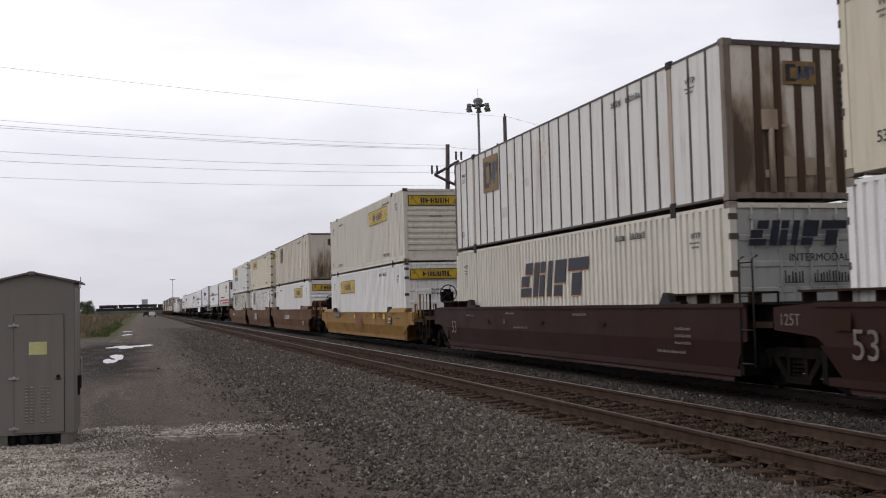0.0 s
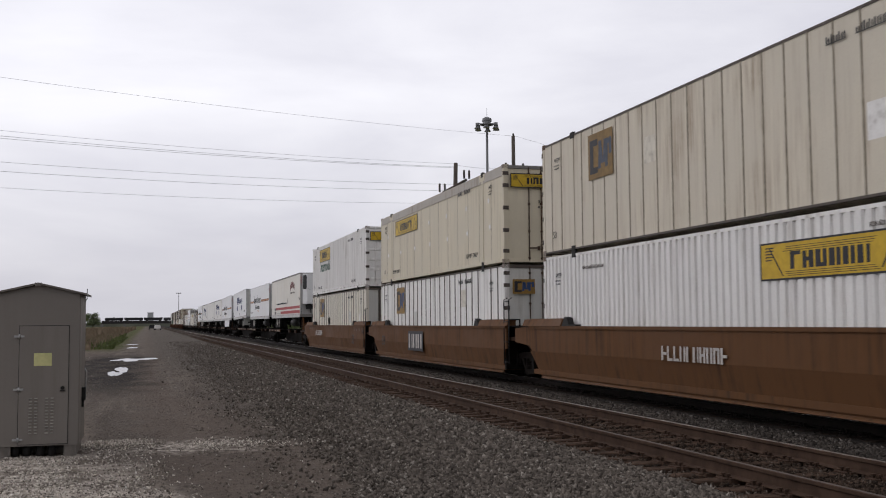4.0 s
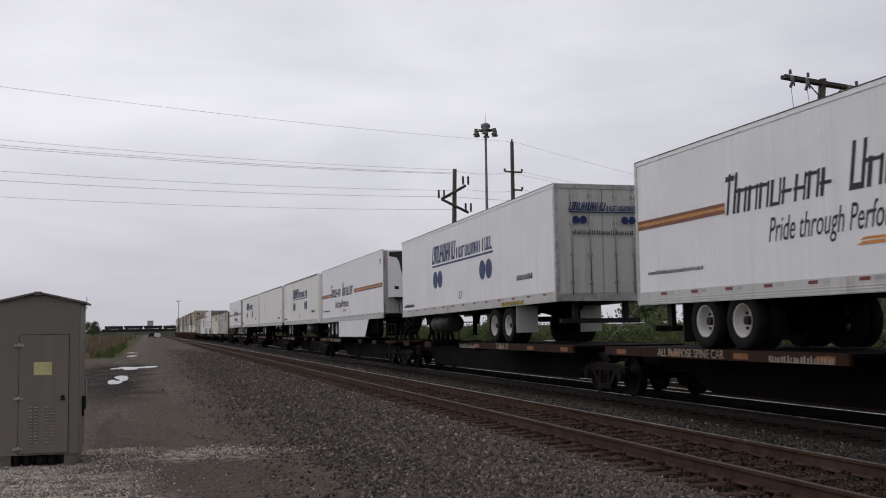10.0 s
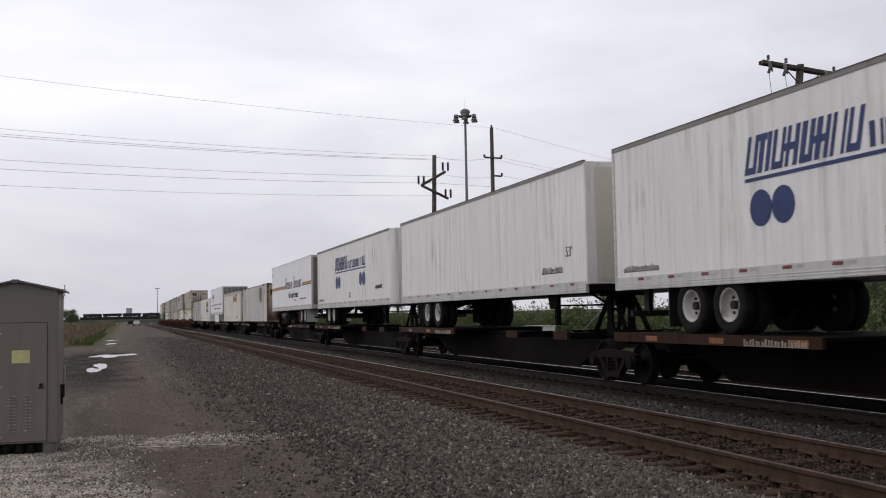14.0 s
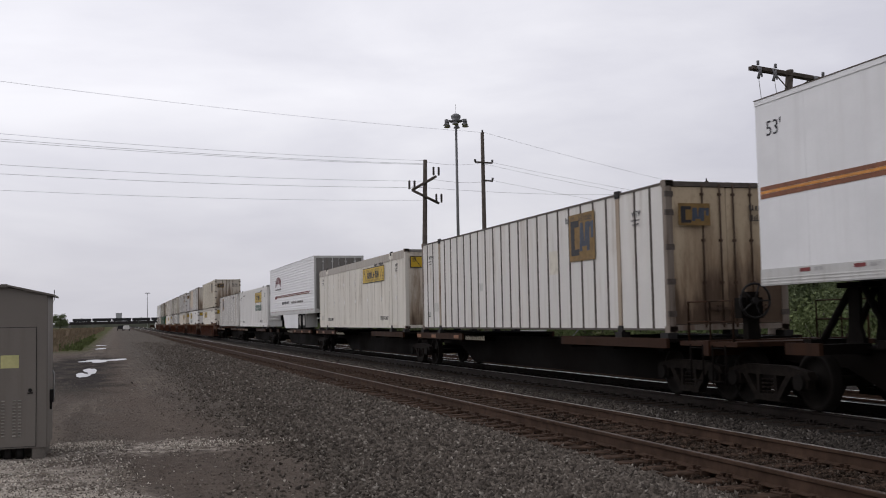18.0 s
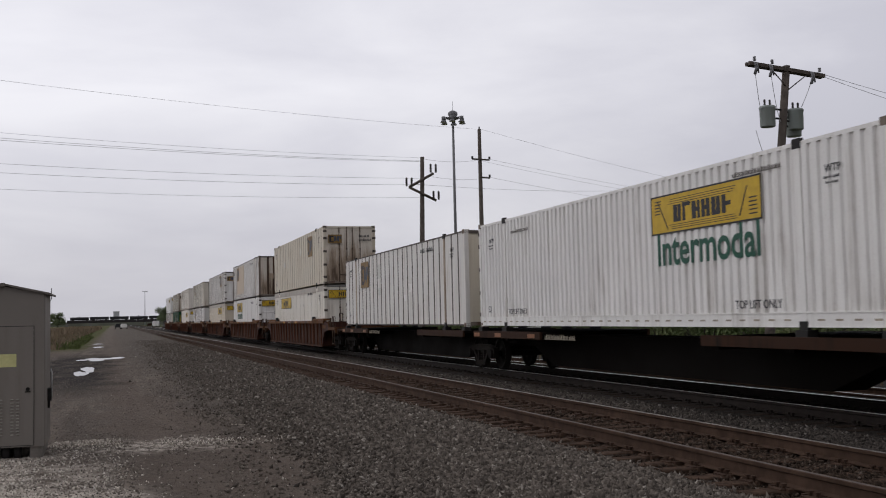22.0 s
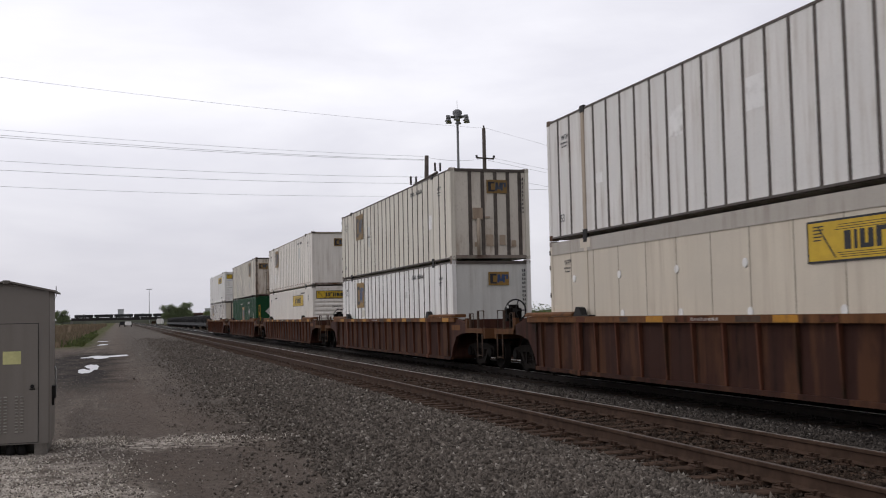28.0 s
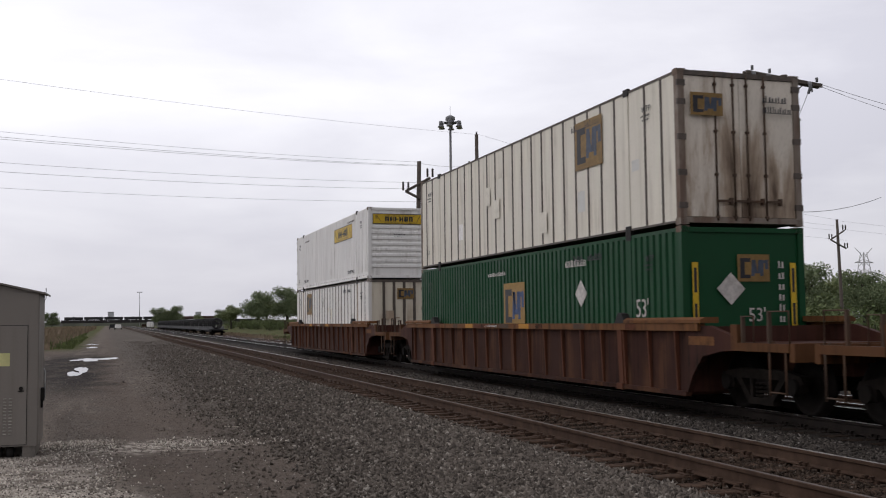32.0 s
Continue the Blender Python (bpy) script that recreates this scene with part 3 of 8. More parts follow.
def sign_gold(parent, m, w=1.32, h=1.05, old=False):
    s = [(0, 0, w, h, 0, 0, 0.003), (0.08 * w, 0.12 * h, 0.22 * w, 0.86 * h, 0, 1, 0.006), (0.08 * w, 0.12 * h, 0.40 * w, 0.25 * h, 0, 1, 0.0055),
         (0.08 * w, 0.72 * h, 0.40 * w, 0.86 * h, 0, 1, 0.0055)]
    for x, sl, b in ((0.42, 0.06, 0.2), (0.52, -0.16, 0.30), (0.61, 0.12, 0.30), (0.70, 0.04, 0.2), (0.86, 0.0, 0.45)):
        s.append((x * w, b * h, (x + 0.10) * w, 0.80 * h, sl, 2, 0.006))
    s.append((0.74 * w, 0.68 * h, 0.90 * w, 0.78 * h, 0, 2, 0.0055))
    part("logo_panel", rects(("gold", w, h, old), s, *((DULLGOLD, INK, DULLBLUE) if old else (GOLD, INK, BLUE))), parent, "faded gold logo panel" if old else "gold square logo with black and blue marks", m)


def number_bars(parent, m, w, h, n, mat=INK, seed=5):
    part("number_mark", comb(("num", w, h, n, mat.name, seed), w, h, n, mat, seed), parent, "", m)


def small_text(parent, text, size, mat, m, squash=1.0, label=""):
    part("lettering", lettering(text, size, mat, 0.0, squash), parent, label, m)


# --- containers ---
def corrugated_wall(mat, pitch=0.235, depth=0.038):
    def build():
        k = Mesh()
        y, z0, z1 = 0.10, 0.27, HGT - 0.09
        n = int((LEN - 0.2) / pitch)
        p = (LEN - 0.2) / n
        prof = []
        for j in range(n):
            for q, x in ((0.0, 0), (0.50, 0), (0.60, depth), (0.90, depth)):
                prof.append((y + (j + q) * p, x))
        prof.append((LEN - 0.1, 0))
        for (ya, xa), (yb, xb) in zip(prof, prof[1:]):
            k.quad([(xa, ya, z0), (xb, yb, z0), (xb, yb, z1), (xa, ya, z1)])
        k.box(depth + 0.002, depth + 0.02, 0.1, LEN - 0.1, z0, z1)
        return k.make("corrugated_wall", mat)
    return cached(("corr", mat.name, pitch), build)


def flat_wall(mat, low=0.15):
    def build():
        k = Mesh()
        k.box(0.012, 0.04, 0.1, LEN - 0.1, low, HGT - (0.09 if low > 0.1 else 0.075))
        if low < 0.15:
            k.box(0.009, 0.012, 0.1, LEN - 0.1, 0.27, 0.275)
        return k.make("flat_wall", mat)
    return cached(("flat", mat.name, low), build)


def box_frame(mat, rail, low=0.15):
    def build():
        k = Mesh()
        for s in (-1, 1):
            a, b = sorted((s * HX, s * (HX - 0.09)))
            k.box(a, b, 0.1, LEN - 0.1, 0.04, low, 1 if low < 0.15 else 0)
            k.box(a, b, 0.1, LEN - 0.1, HGT - (0.09 if low > 0.1 else 0.075), HGT - 0.03, 1)
            for y in (0.0, LEN - 0.14):
                a, b = sorted((s * HX, s * (HX - 0.13)))
                k.box(a, b, y, y + 0.14, 0.0, HGT)
        for y in (0.0, LEN - 0.1):
            k.box(-HX + 0.13, HX - 0.13, y, y + 0.1, 0.035, 0.14, 2 if low < 0.15 else 0)
            k.box(-HX + 0.13, HX - 0.13, y, y + 0.1, HGT - 0.11, HGT - 0.02, 1)
        k.box(-HX + 0.09, HX - 0.09, 0.1, LEN - 0.1, 0.06, 0.12)
        if low > 0.2:
            # drain slots along the deep lower rail, and the lip over it
            for j in range(40):
                k.box(-HX - 0.002, -HX, 0.3 + j * 0.4, 0.46 + j * 0.4, 0.135, 0.165, 3)
            k.box(-HX - 0.010, -HX, 0.1, LEN - 0.1, low - 0.018, low)
            k.box(-HX - 0.008, -HX, 0.1, LEN - 0.1, 0.04, 0.055)
        return k.make("frame", mat, rail, EDGE, SEAM_LIGHT)
    return cached(("frame", mat.name, rail.name, low), build)


def casting_mesh():
    def build():
        k = Mesh()
        k.prism([(-0.09, -0.055), (-0.09, 0.055), (-0.06, 0.062), (0.06, 0.062), (0.09, 0.055), (0.09, -0.055), (0.06, -0.062), (-0.06, -0.062)], "x", -0.085, 0.085)
        return k.make("corner_casting", EDGE)
    return cached("casting", build)


def post_mesh(mat, w, d):
    def build():
        k = Mesh()
        k.prism([(0, -w / 2), (-d, -w * 0.36), (-d, w * 0.36), (0, w / 2)], "z", 0.08, HGT - 0.076)
        return k.make("side_post", mat)
    return cached(("post", mat.name, w), build)


def lift_post(mat):
    def build():
        k = Mesh()
        k.box(-0.006, 0.05, -0.075, 0.075, 0.13, HGT - 0.1)
        k.box(-0.014, 0.05, -0.10, 0.10, HGT - 0.13, HGT + 0.02, 1)
        k.box(-0.014, 0.05, -0.10, 0.10, -0.01, 0.13, 1)
        return k.make("lift_post", mat, DARK)
    return cached(("lift", mat.name), build)


def door_leaf(mat):
    def build():
        k = Mesh()
        w = HX - 0.14
        k.box(0.0, w, 0.0, 0.05, 0.15, HGT - 0.12)
        return k.make("door", mat)
    return cached(("door", mat.name), build)


def door_rib(mat):
    def build():
        k = Mesh()
        k.prism([(0.0, 0.0), (-0.02, 0.02), (-0.02, 0.10), (0.0, 0.12)], "x", 0.05, HX - 0.19)
        return k.make("door_rib", mat)
    return cached(("door_rib", mat.name), build)


def lock_rod(mat, slim=False):
    def build():
        k = Mesh()
        k.cyl((0, -0.03), "z", 0.018, 0.08, HGT - 0.06, 8)
        if slim:
            for z in (0.12, 0.9, 1.7, 2.58):
                k.box(-0.03, 0.03, -0.05, 0.005, z, z + 0.05)
            k.box(-0.02, 0.30, -0.07, -0.045, 0.42, 0.46)
            k.box(0.26, 0.32, -0.06, 0.0, 0.38, 0.50)
        for z in () if slim else (0.14, 0.75, 1.35, 1.95, 2.55):
            k.box(-0.05, 0.05, -0.05, 0.005, z, z + 0.08)
        if not slim:
            k.box(-0.02, 0.26, -0.07, -0.045, 1.02, 1.06)
        return k.make("lock_rod", mat)
    return cached(("rod", mat.name, slim), build)


def hinge_mesh(mat):
    def build():
        k = Mesh()
        k.box(-0.02, 0.15, -0.024, 0.02, -0.055, 0.055)
        return k.make("hinge", mat)
    return cached(("hinge", mat.name), build)


def box_end(ob, kind, wall, y, seed, ribs=True):
    """The end at y = 0 (or the far end when y > 0), built to face outwards."""
    turn = Matrix.Identity(4) if y == 0 else pose(0, LEN, 0, 0, 0, 180)
    if kind == "door":
        for s in (0, 1):
            m = turn @ (pose(0.006, 0.03, 0) if s else pose(-0.006 - (HX - 0.14), 0.03, 0))
            d = part("door", door_leaf(HALFRUST if s and seed == 21 and y == 0 else wall), ob, "rust-streaked door" if s and seed == 21 and y == 0 else "", m)
            for x in (0.30, 0.86) if ribs else ((0.14, 0.52) if s else (HX - 0.28, HX - 0.66)):
                part("lock_rod", lock_rod(wall if ribs else RUSTEDGE, not ribs), d, "", pose(x, 0.0, 0))
            if y == 0 and ribs:
                for j in range(5):
                    part("door_rib", door_rib(wall), d, "", pose(0, 0, 0.32 + j * 0.46))
            for z in (0.35, 0.95, 1.6, 2.25, 2.6):
                part("hinge", hinge_mesh(SEAM), d, "", pose((HX - 0.14) if s else -0.13, -0.012, z))
        return
    a = HX - 0.13
    def build():
        k = Mesh()
        k.box(-a, a, 0.035, 0.08, 0.14, HGT - 0.11)
        return k.make("end_wall", wall)
    e = part("end_wall", cached(("end", wall.name), build), ob, "", turn)
    def rib():
        k = Mesh()
        k.prism([(0.035, 0), (-0.004, 0.03), (-0.004, 0.12), (0.035, 0.15)], "x", -a + 0.02, a - 0.02)
        return k.make("end_rib", wall)
    def post(w, d, mat):
        k = Mesh()
        k.box(0, w, 0.035 - d, 0.035, 0.14, HGT - 0.11)
        return k.make("end_post", mat)
    if kind == "ribs":
        for j in range(8):
            part("end_rib", cached(("erib", wall.name), rib), e, "", pose(0, 0, 0.42 + j * 0.225))
    if kind == "posts":
        for x in (-0.72, -0.30, 0.12, 0.54, 0.94):
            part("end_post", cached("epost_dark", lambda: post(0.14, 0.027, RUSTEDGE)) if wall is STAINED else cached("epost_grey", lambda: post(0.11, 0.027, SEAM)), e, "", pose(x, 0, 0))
    if kind == "posts" and y == 0:
        # vent cover and pale patches between the posts
        def vent():
            k = Mesh()
            k.prism([(-0.17, 0.0), (-0.12, -0.06), (0.12, -0.06), (0.17, 0.0)], "z", 0.0, 0.36)
            return k.make("vent_cover", DULLPATCH)
        part("vent_cover", cached("vent_cover", vent), e, "", pose(-0.42, 0.01, 1.25))
        def pipe():
            k = Mesh()
            k.tube([(0, -0.02, 1.28), (0, -0.02, 0.14)], 0.055, 8)
            return k.make("drain_pipe", RUSTPOST)
        part("drain_pipe", cached("drain_pipe", pipe), e, "rust-streaked drain pipe", pose(-0.42, 0.0, 0))
        for x, z, w, h in ((-0.18, 1.3, 0.16, 0.05), (-0.16, 0.42, 0.24, 0.36), (0.28, 0.45, 0.20, 0.32), (0.68, 0.40, 0.16, 0.2), (-0.55, 0.40, 0.18, 0.14)):
            part("patch", rects(("endpatch", w, h), [(0, 0, w, h, 0, 0, 0.004)], DULLPATCH), e, "", on_end(x, 0.005, z))
    if kind == "seams":
        for x in (-0.8, -0.4, 0.0, 0.4, 0.8):
            part("end_post", cached(("epost", wall.name), lambda: post(0.05, 0.015, wall)), e, "", pose(x, 0, 0))


def container(i, level, style, wall, end_wall, near, logo, label, seed=1, roof_rail=None, post=None, extra=None):
    """level 0: in the well, 1: on another box, 2: on a spine car."""
    z = {0: 0.34, 1: 3.225, 2: 1.20}[level]
    ob = rolling(thing("shipping_container", pose(0, 0, 0), label, "container", "containers on the train"), i, 0.0, z)
    low = {"post": 0.08, "corr": 0.27}.get(style, 0.15)
    dark = style == "post" and end_wall in (STAINED, RUSTDOOR) and (post or SEAM) is SEAM
    part("frame", box_frame(EDGE if dark else wall, roof_rail or wall, low), ob)
    wm = corrugated_wall(wall) if style == "corr" else flat_wall(wall, low)
    part("side_wall", wm, ob, "", pose(-HX, 0, 0))
    part("side_wall", wm, ob, "", pose(HX, LEN, 0, 0, 0, 180))
    def build_roof():
        k = Mesh()
        k.box(-HX + 0.09, HX - 0.09, 0.1, LEN - 0.1, HGT - 0.07, HGT - 0.04)
        return k.make("roof", wall)
    part("roof", cached(("roof", wall.name), build_roof), ob)
    for s in (-1, 1):
        for y in (1.98, LEN - 1.98):
            part("lift_post", lift_post(RUSTPOST if wall is POSTWHITE else wall), ob, "", pose(s * HX, y, 0, 0, 0, 0 if s < 0 else 180))
        for y in (0.09, LEN - 0.09):
            for zz in (0.06, HGT - 0.055):
                part("corner_casting", casting_mesh(), ob, "", pose(s * (HX - 0.082), y, zz))
    if style == "post":
        pm = post_mesh(post or SEAM, 0.080 if (post or SEAM) is SEAM else 0.042, 0.014)
        n = 26
        for j in range(1, n):
            y = j * LEN / n
            if abs(y - 1.98) > 0.2 and abs(y - LEN + 1.98) > 0.2:
                part("side_post", pm, ob, "", pose(-HX + 0.013, y, 0))
    if style == "plate":
        def seam():
            k = Mesh()
            k.box(-0.003, 0.0, -0.012, 0.012, 0.15, HGT - 0.32)
            for q in range(22):
                k.box(-0.007, 0.0, -0.007, 0.007, 0.2 + q * 0.107, 0.215 + q * 0.107)
            return k.make("seam", SEAM_LIGHT)
        def cap():
            k = Mesh()
            k.cyl((0, 0), "x", 0.075, -0.014, 0.0, 12, r2=0.085)
            return k.make("vent_cap", WHITE)
        def band():
            k = Mesh()
            k.box(-0.004, 0.03, 0.14, LEN - 0.14, HGT - 0.32, HGT - 0.03)
            for y in (1.72, LEN - 2.24):
                k.box(-0.010, 0.0, y, y + 0.52, HGT - 0.25, HGT - 0.05, 1)
            return k.make("top_band", TOPBAND, wall)
        part("top_band", cached(("top_band", wall.name), band), ob, "weathered grey-beige top band", pose(-HX, 0, 0))
        part("top_band", cached(("top_band", wall.name), band), ob, "weathered grey-beige top band", pose(HX, LEN, 0, 0, 0, 180))
        for j in range(1, 14):
            part("seam", cached("plate_seam", seam), ob, "", pose(-HX + 0.012, j * LEN / 14, 0))
        for j in (1.3, 3.6, 5.9, 8.2, 10.4, 12.7, 14.9):
            part("vent_cap", cached(("cap", wall.name), cap), ob, "", pose(-HX + 0.012, j, 1.15))
            part("vent_cap", cached(("cap", wall.name), cap), ob, "", pose(-HX + 0.012, j + 0.1, 1.95))
    box_end(ob, near, end_wall, 0, seed, style == "corr")
    box_end(ob, "seams" if near == "door" else "door", wall, LEN, seed)
    sx = -HX - 0.004
    front = near != "door"
    # boxes carry their signs a fifth of the way from the blind end, or mirrored
    if "yellow" in logo:
        y = 6.45 if front else LEN - 2.75
        y += 0.2 if style == "plate" and front else 0.0
        if "word" in logo:
            sign_yellow(ob, on_side(sx, y, 1.76 if front else 1.88), 3.55, 0.73, seed)
        else:
            sign_yellow(ob, on_side(sx, y, 1.84), seed=seed)
        for yy in (3.75, LEN - 2.2):
            small_text(ob, "TOP LIFT ONLY", 0.20, INK, on_side(sx, yy, 0.34), 0.9)
        ex = on_end(-HX + 0.19, -0.052 if not front else 0.004, 2.18)
        sign_yellow(ob, ex, 2.2, 0.42, seed)
        number_bars(ob, on_end(-0.25, 0.0, 1.75), 0.5, 0.09, 6, INK, seed)
        number_bars(ob, on_end(-0.25, 0.0, 1.60), 0.4, 0.09, 5, INK, seed + 1)
    if "word" in logo:
        y = 6.3 if front else LEN - 2.95
        part("lettering", lettering("Intermodal", 0.84, GREENINK, 0.0, 0.90, 0.014), ob, "dark green lettering", on_side(sx, y, 1.19 if front else 1.33))
    if "gold" in logo:
        y = LEN - 2.95 if "far" in logo else 4.36
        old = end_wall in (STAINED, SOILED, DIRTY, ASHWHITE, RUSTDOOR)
        sign_gold(ob, on_side(sx - 0.006, y, 1.56), old=old)
        sign_gold(ob, on_end(-0.12 if near != "door" else -1.08, -0.06 if near == "door" else 0.0, 2.08 if near != "door" else 2.0), 0.68, 0.42, old)
        if near == "door":
            number_bars(ob, on_end(0.45, -0.06, 2.3), 0.55, 0.13, 4, INK, seed)
            number_bars(ob, on_end(0.45, -0.06, 2.1), 0.65, 0.13, 6, INK, seed + 1)
        else:
            for j in range(9):
                number_bars(ob, on_end(1.0, 0.0, 2.5 - j * 0.13), 0.12, 0.09, 1, INK, seed + j)
    # lifting notes and numbers beside the lifting posts
    if style == "corr" and front and "yellow" in logo:
        number_bars(ob, on_side(sx - 0.006, 3.70, 2.51), 1.35, 0.085, 15, SEAM, seed + 3)
        number_bars(ob, on_side(sx - 0.006, LEN - 2.5, 2.42), 1.2, 0.085, 13, SEAM, seed + 4)
    else:
        number_bars(ob, on_side(sx - 0.006, 4.55, 2.44), 0.50, 0.15, 4, INK, seed + 3)
        number_bars(ob, on_side(sx - 0.006, 3.85, 2.44), 0.70, 0.15, 6, INK, seed + 4)
    for yy in (1.35, LEN - 0.85):
        small_text(ob, "WTP", 0.165, INK, on_side(sx - 0.006, yy, 2.28))
        number_bars(ob, on_side(sx - 0.006, yy + 0.03, 2.19), 0.36, 0.04, 6, INK, seed + 5)
        number_bars(ob, on_side(sx - 0.006, yy - 0.02, 2.11), 0.28, 0.04, 5, INK, seed + 6)
    small_text(ob, "53", 0.24, INK, on_side(sx - 0.006, LEN - 0.7, 0.4))
    if style == "post":
        r = random.Random(seed * 7)
        for q in range(r.randrange(3, 7)):
            w, h = r.choice(((0.36, 0.46), (0.45, 0.28), (0.5, 0.55), (0.3, 0.22)))
            col = r.choice((CREAM, WHITE, GREY_END))
            part("repair_patch", rects(("rp", w, h, col.name), [(0, 0, w, h, 0, 0, 0.0025)], col), ob, "", on_side(-HX + 0.011, (r.randrange(2, 24) + 0.88) * LEN / 26, r.uniform(0.3, 2.0)))
    if extra:
        extra(ob, sx - 0.006)
    return ob


# --- railway trucks (bogies) ---
def wheelset_mesh():
    def build():
        k = Mesh()
        k.cyl((0, 0), "x", 0.085, -1.0, 1.0, 10)
        for s in (-1, 1):
            prof = [(0.09, 0.66), (0.15, 0.66), (0.16, 0.71), (0.36, 0.725), (0.385, 0.70), (0.485, 0.695), (0.482, 0.722), (0.457, 0.735), (0.452, 0.835), (0.39, 0.84), (0.37, 0.79), (0.17, 0.76), (0.15, 0.80), (0.09, 0.80)]
            k.lathe([(r, s * h) for r, h in prof], "x", (0, 0), 28)
            k.cyl((0, 0), "x", 0.13, s * 0.98, s * 1.16, 12)
        return k.make("wheelset", GRIME)
    return cached("wheelset", build)


def side_frame_mesh():
    def build():
        k = Mesh()
        w0, w1 = -0.07, 0.07
        k.prism([(-1.12, 0.50), (-1.05, 0.62), (-0.55, 0.70), (0.55, 0.70), (1.05, 0.62), (1.12, 0.50), (0.60, 0.54), (-0.60, 0.54)], "x", w0, w1)
        k.prism([(-0.72, 0.60), (-0.56, 0.60), (-0.24, 0.22), (-0.30, 0.14)], "x", w0, w1)
        k.prism([(0.72, 0.60), (0.56, 0.60), (0.24, 0.22), (0.30, 0.14)], "x", w0, w1)
        k.box(w0, w1, -0.34, 0.34, 0.13, 0.24)
        for y in (-0.27, 0.19):
            k.box(w0, w1, y, y + 0.08, 0.22, 0.56)
        for s in (-1, 1):
            k.box(w0, w1, s * 0.89 - 0.17, s * 0.89 + 0.17, 0.36, 0.56)
        for y in (-0.12, 0.0, 0.12):
            for q in range(4):
                k.cyl((0.0, y), "z", 0.055, 0.25 + q * 0.065, 0.285 + q * 0.065, 10)
        return k.make("side_frame", DUSTY)
    return cached("side_frame", build)


def truck(car, y):
    def build():
        k = Mesh()
        k.box(-1.05, 1.05, -0.16, 0.16, 0.44, 0.64)
        k.cyl((0, 0), "z", 0.22, 0.62, 0.80, 14)
        k.box(-0.75, 0.75, -0.55, -0.48, 0.36, 0.48)
        k.box(-0.75, 0.75, 0.48, 0.55, 0.36, 0.48)
        return k.make("truck", GRIME)
    t = part("truck", cached("truck", build), car, "grimy cast steel truck", pose(0, y, 0))
    for s in (-1, 1):
        part("side_frame", side_frame_mesh(), t, "", pose(s * 1.03, 0, 0))
    for a, s in ((0, -1), (1, 1)):
        w = part("wheelset", wheelset_mesh(), t, "", pose(0, s * 0.89, 0.457))
        WHEELS.append((w, a))
    return t


# --- well cars ---
def ladder(car, x, y, z0, z1, mat):
    def build():
        k = Mesh()
        for s in (-0.2, 0.2):
            k.tube([(0, s, z0), (0, s, z1), (0.10, s, z1 + 0.06)], 0.018)
        n = max(2, int((z1 - z0) / 0.36))
        for q in range(n):
            z = z0 + 0.05 + q * (z1 - z0 - 0.1) / max(1, n - 1)
            k.tube([(0, -0.2, z), (0, 0.2, z)], 0.014)
        return k.make("ladder", mat)
    part("ladder", cached(("ladder", z0, z1, mat.name), build), car, "", pose(x, y, 0, 0, 0, 0 if x < 0 else 180))


def brake_wheel(car, x, y, z):
    def build():
        k = Mesh()
        pts = [(0.30 * math.cos(2 * math.pi * j / 20), 0, 0.30 * math.sin(2 * math.pi * j / 20)) for j in range(21)]
        k.tube(pts, 0.022, 6)
        for j in range(5):
            a = 2 * math.pi * j / 5
            k.tube([(0, 0.02, 0), (0.29 * math.cos(a), 0, 0.29 * math.sin(a))], 0.016, 5)
        k.cyl((0, 0), "y", 0.06, -0.03, 0.12, 10)
        return k.make("brake_wheel", DARK)
    part("brake_wheel", cached("brake_wheel", build), car, "black spoked hand brake wheel", pose(x, y, z))
    def stand():
        k = Mesh()
        k.box(-0.12, 0.12, 0.06, 0.22, -0.85, 0.16)
        k.box(-0.22, 0.22, 0.10, 0.30, -0.30, 0.06)
        return k.make("brake_stand", GRIME)
    part("brake_stand", cached("brake_stand", stand), car, "", pose(x, y, z))


def coupler(car, y, s):
    def build():
        k = Mesh()
        k.box(-0.10, 0.10, -0.70, 0.0, 0.76, 0.98)
        k.prism([(-0.18, -0.95), (0.10, -0.98), (0.20, -0.80), (0.14, -0.66), (-0.14, -0.66), (-0.20, -0.8)], "z", 0.72, 1.0)
        k.tube([(0.25, 0.0, 0.75), (0.28, -0.5, 0.45), (0.26, -0.95, 0.42)], 0.03)
        return k.make("coupler", GRIME)
    part("coupler", cached("coupler", build), car, "", pose(0, y, 0, 0, 0, 0 if s < 0 else 180))


def ribbed_side(mat):
    def build():
        k = Mesh()
        k.box(0.085, 0.11, -0.45, LEN + 0.45, 0.24, 1.33)
        k.box(0.0, 0.11, -0.45, LEN + 0.45, 0.18, 0.26)
        return k.make("well_side", mat)
    return cached(("ribbed", mat.name), build)


def smooth_side(mat, a, b, ja, jb):
    """a, b: ends of the plate; ja, jb: whether the car goes on past a joint there."""
    def build():
        k = Mesh()
        pts = [(a, 1.42), (a, 0.80), (a + 0.25, 0.78), (b - 0.25, 0.78), (b, 0.80), (b, 1.42)]
        if jb:
            # the upper tongue that reaches to the joint
            pts = pts[:-2] + [(b, 0.92), (b + 1.05, 1.0), (b + 1.05, 1.36), (b, 1.42)]
        k.prism(pts, "x", 0.03, 0.07)
        k.box(0.0, 0.10, a + 0.02, b - 0.02, 1.36, 1.43)
        return k.make("well_side", mat)
    return cached(("smooth", mat.name, a, b, ja, jb), build)


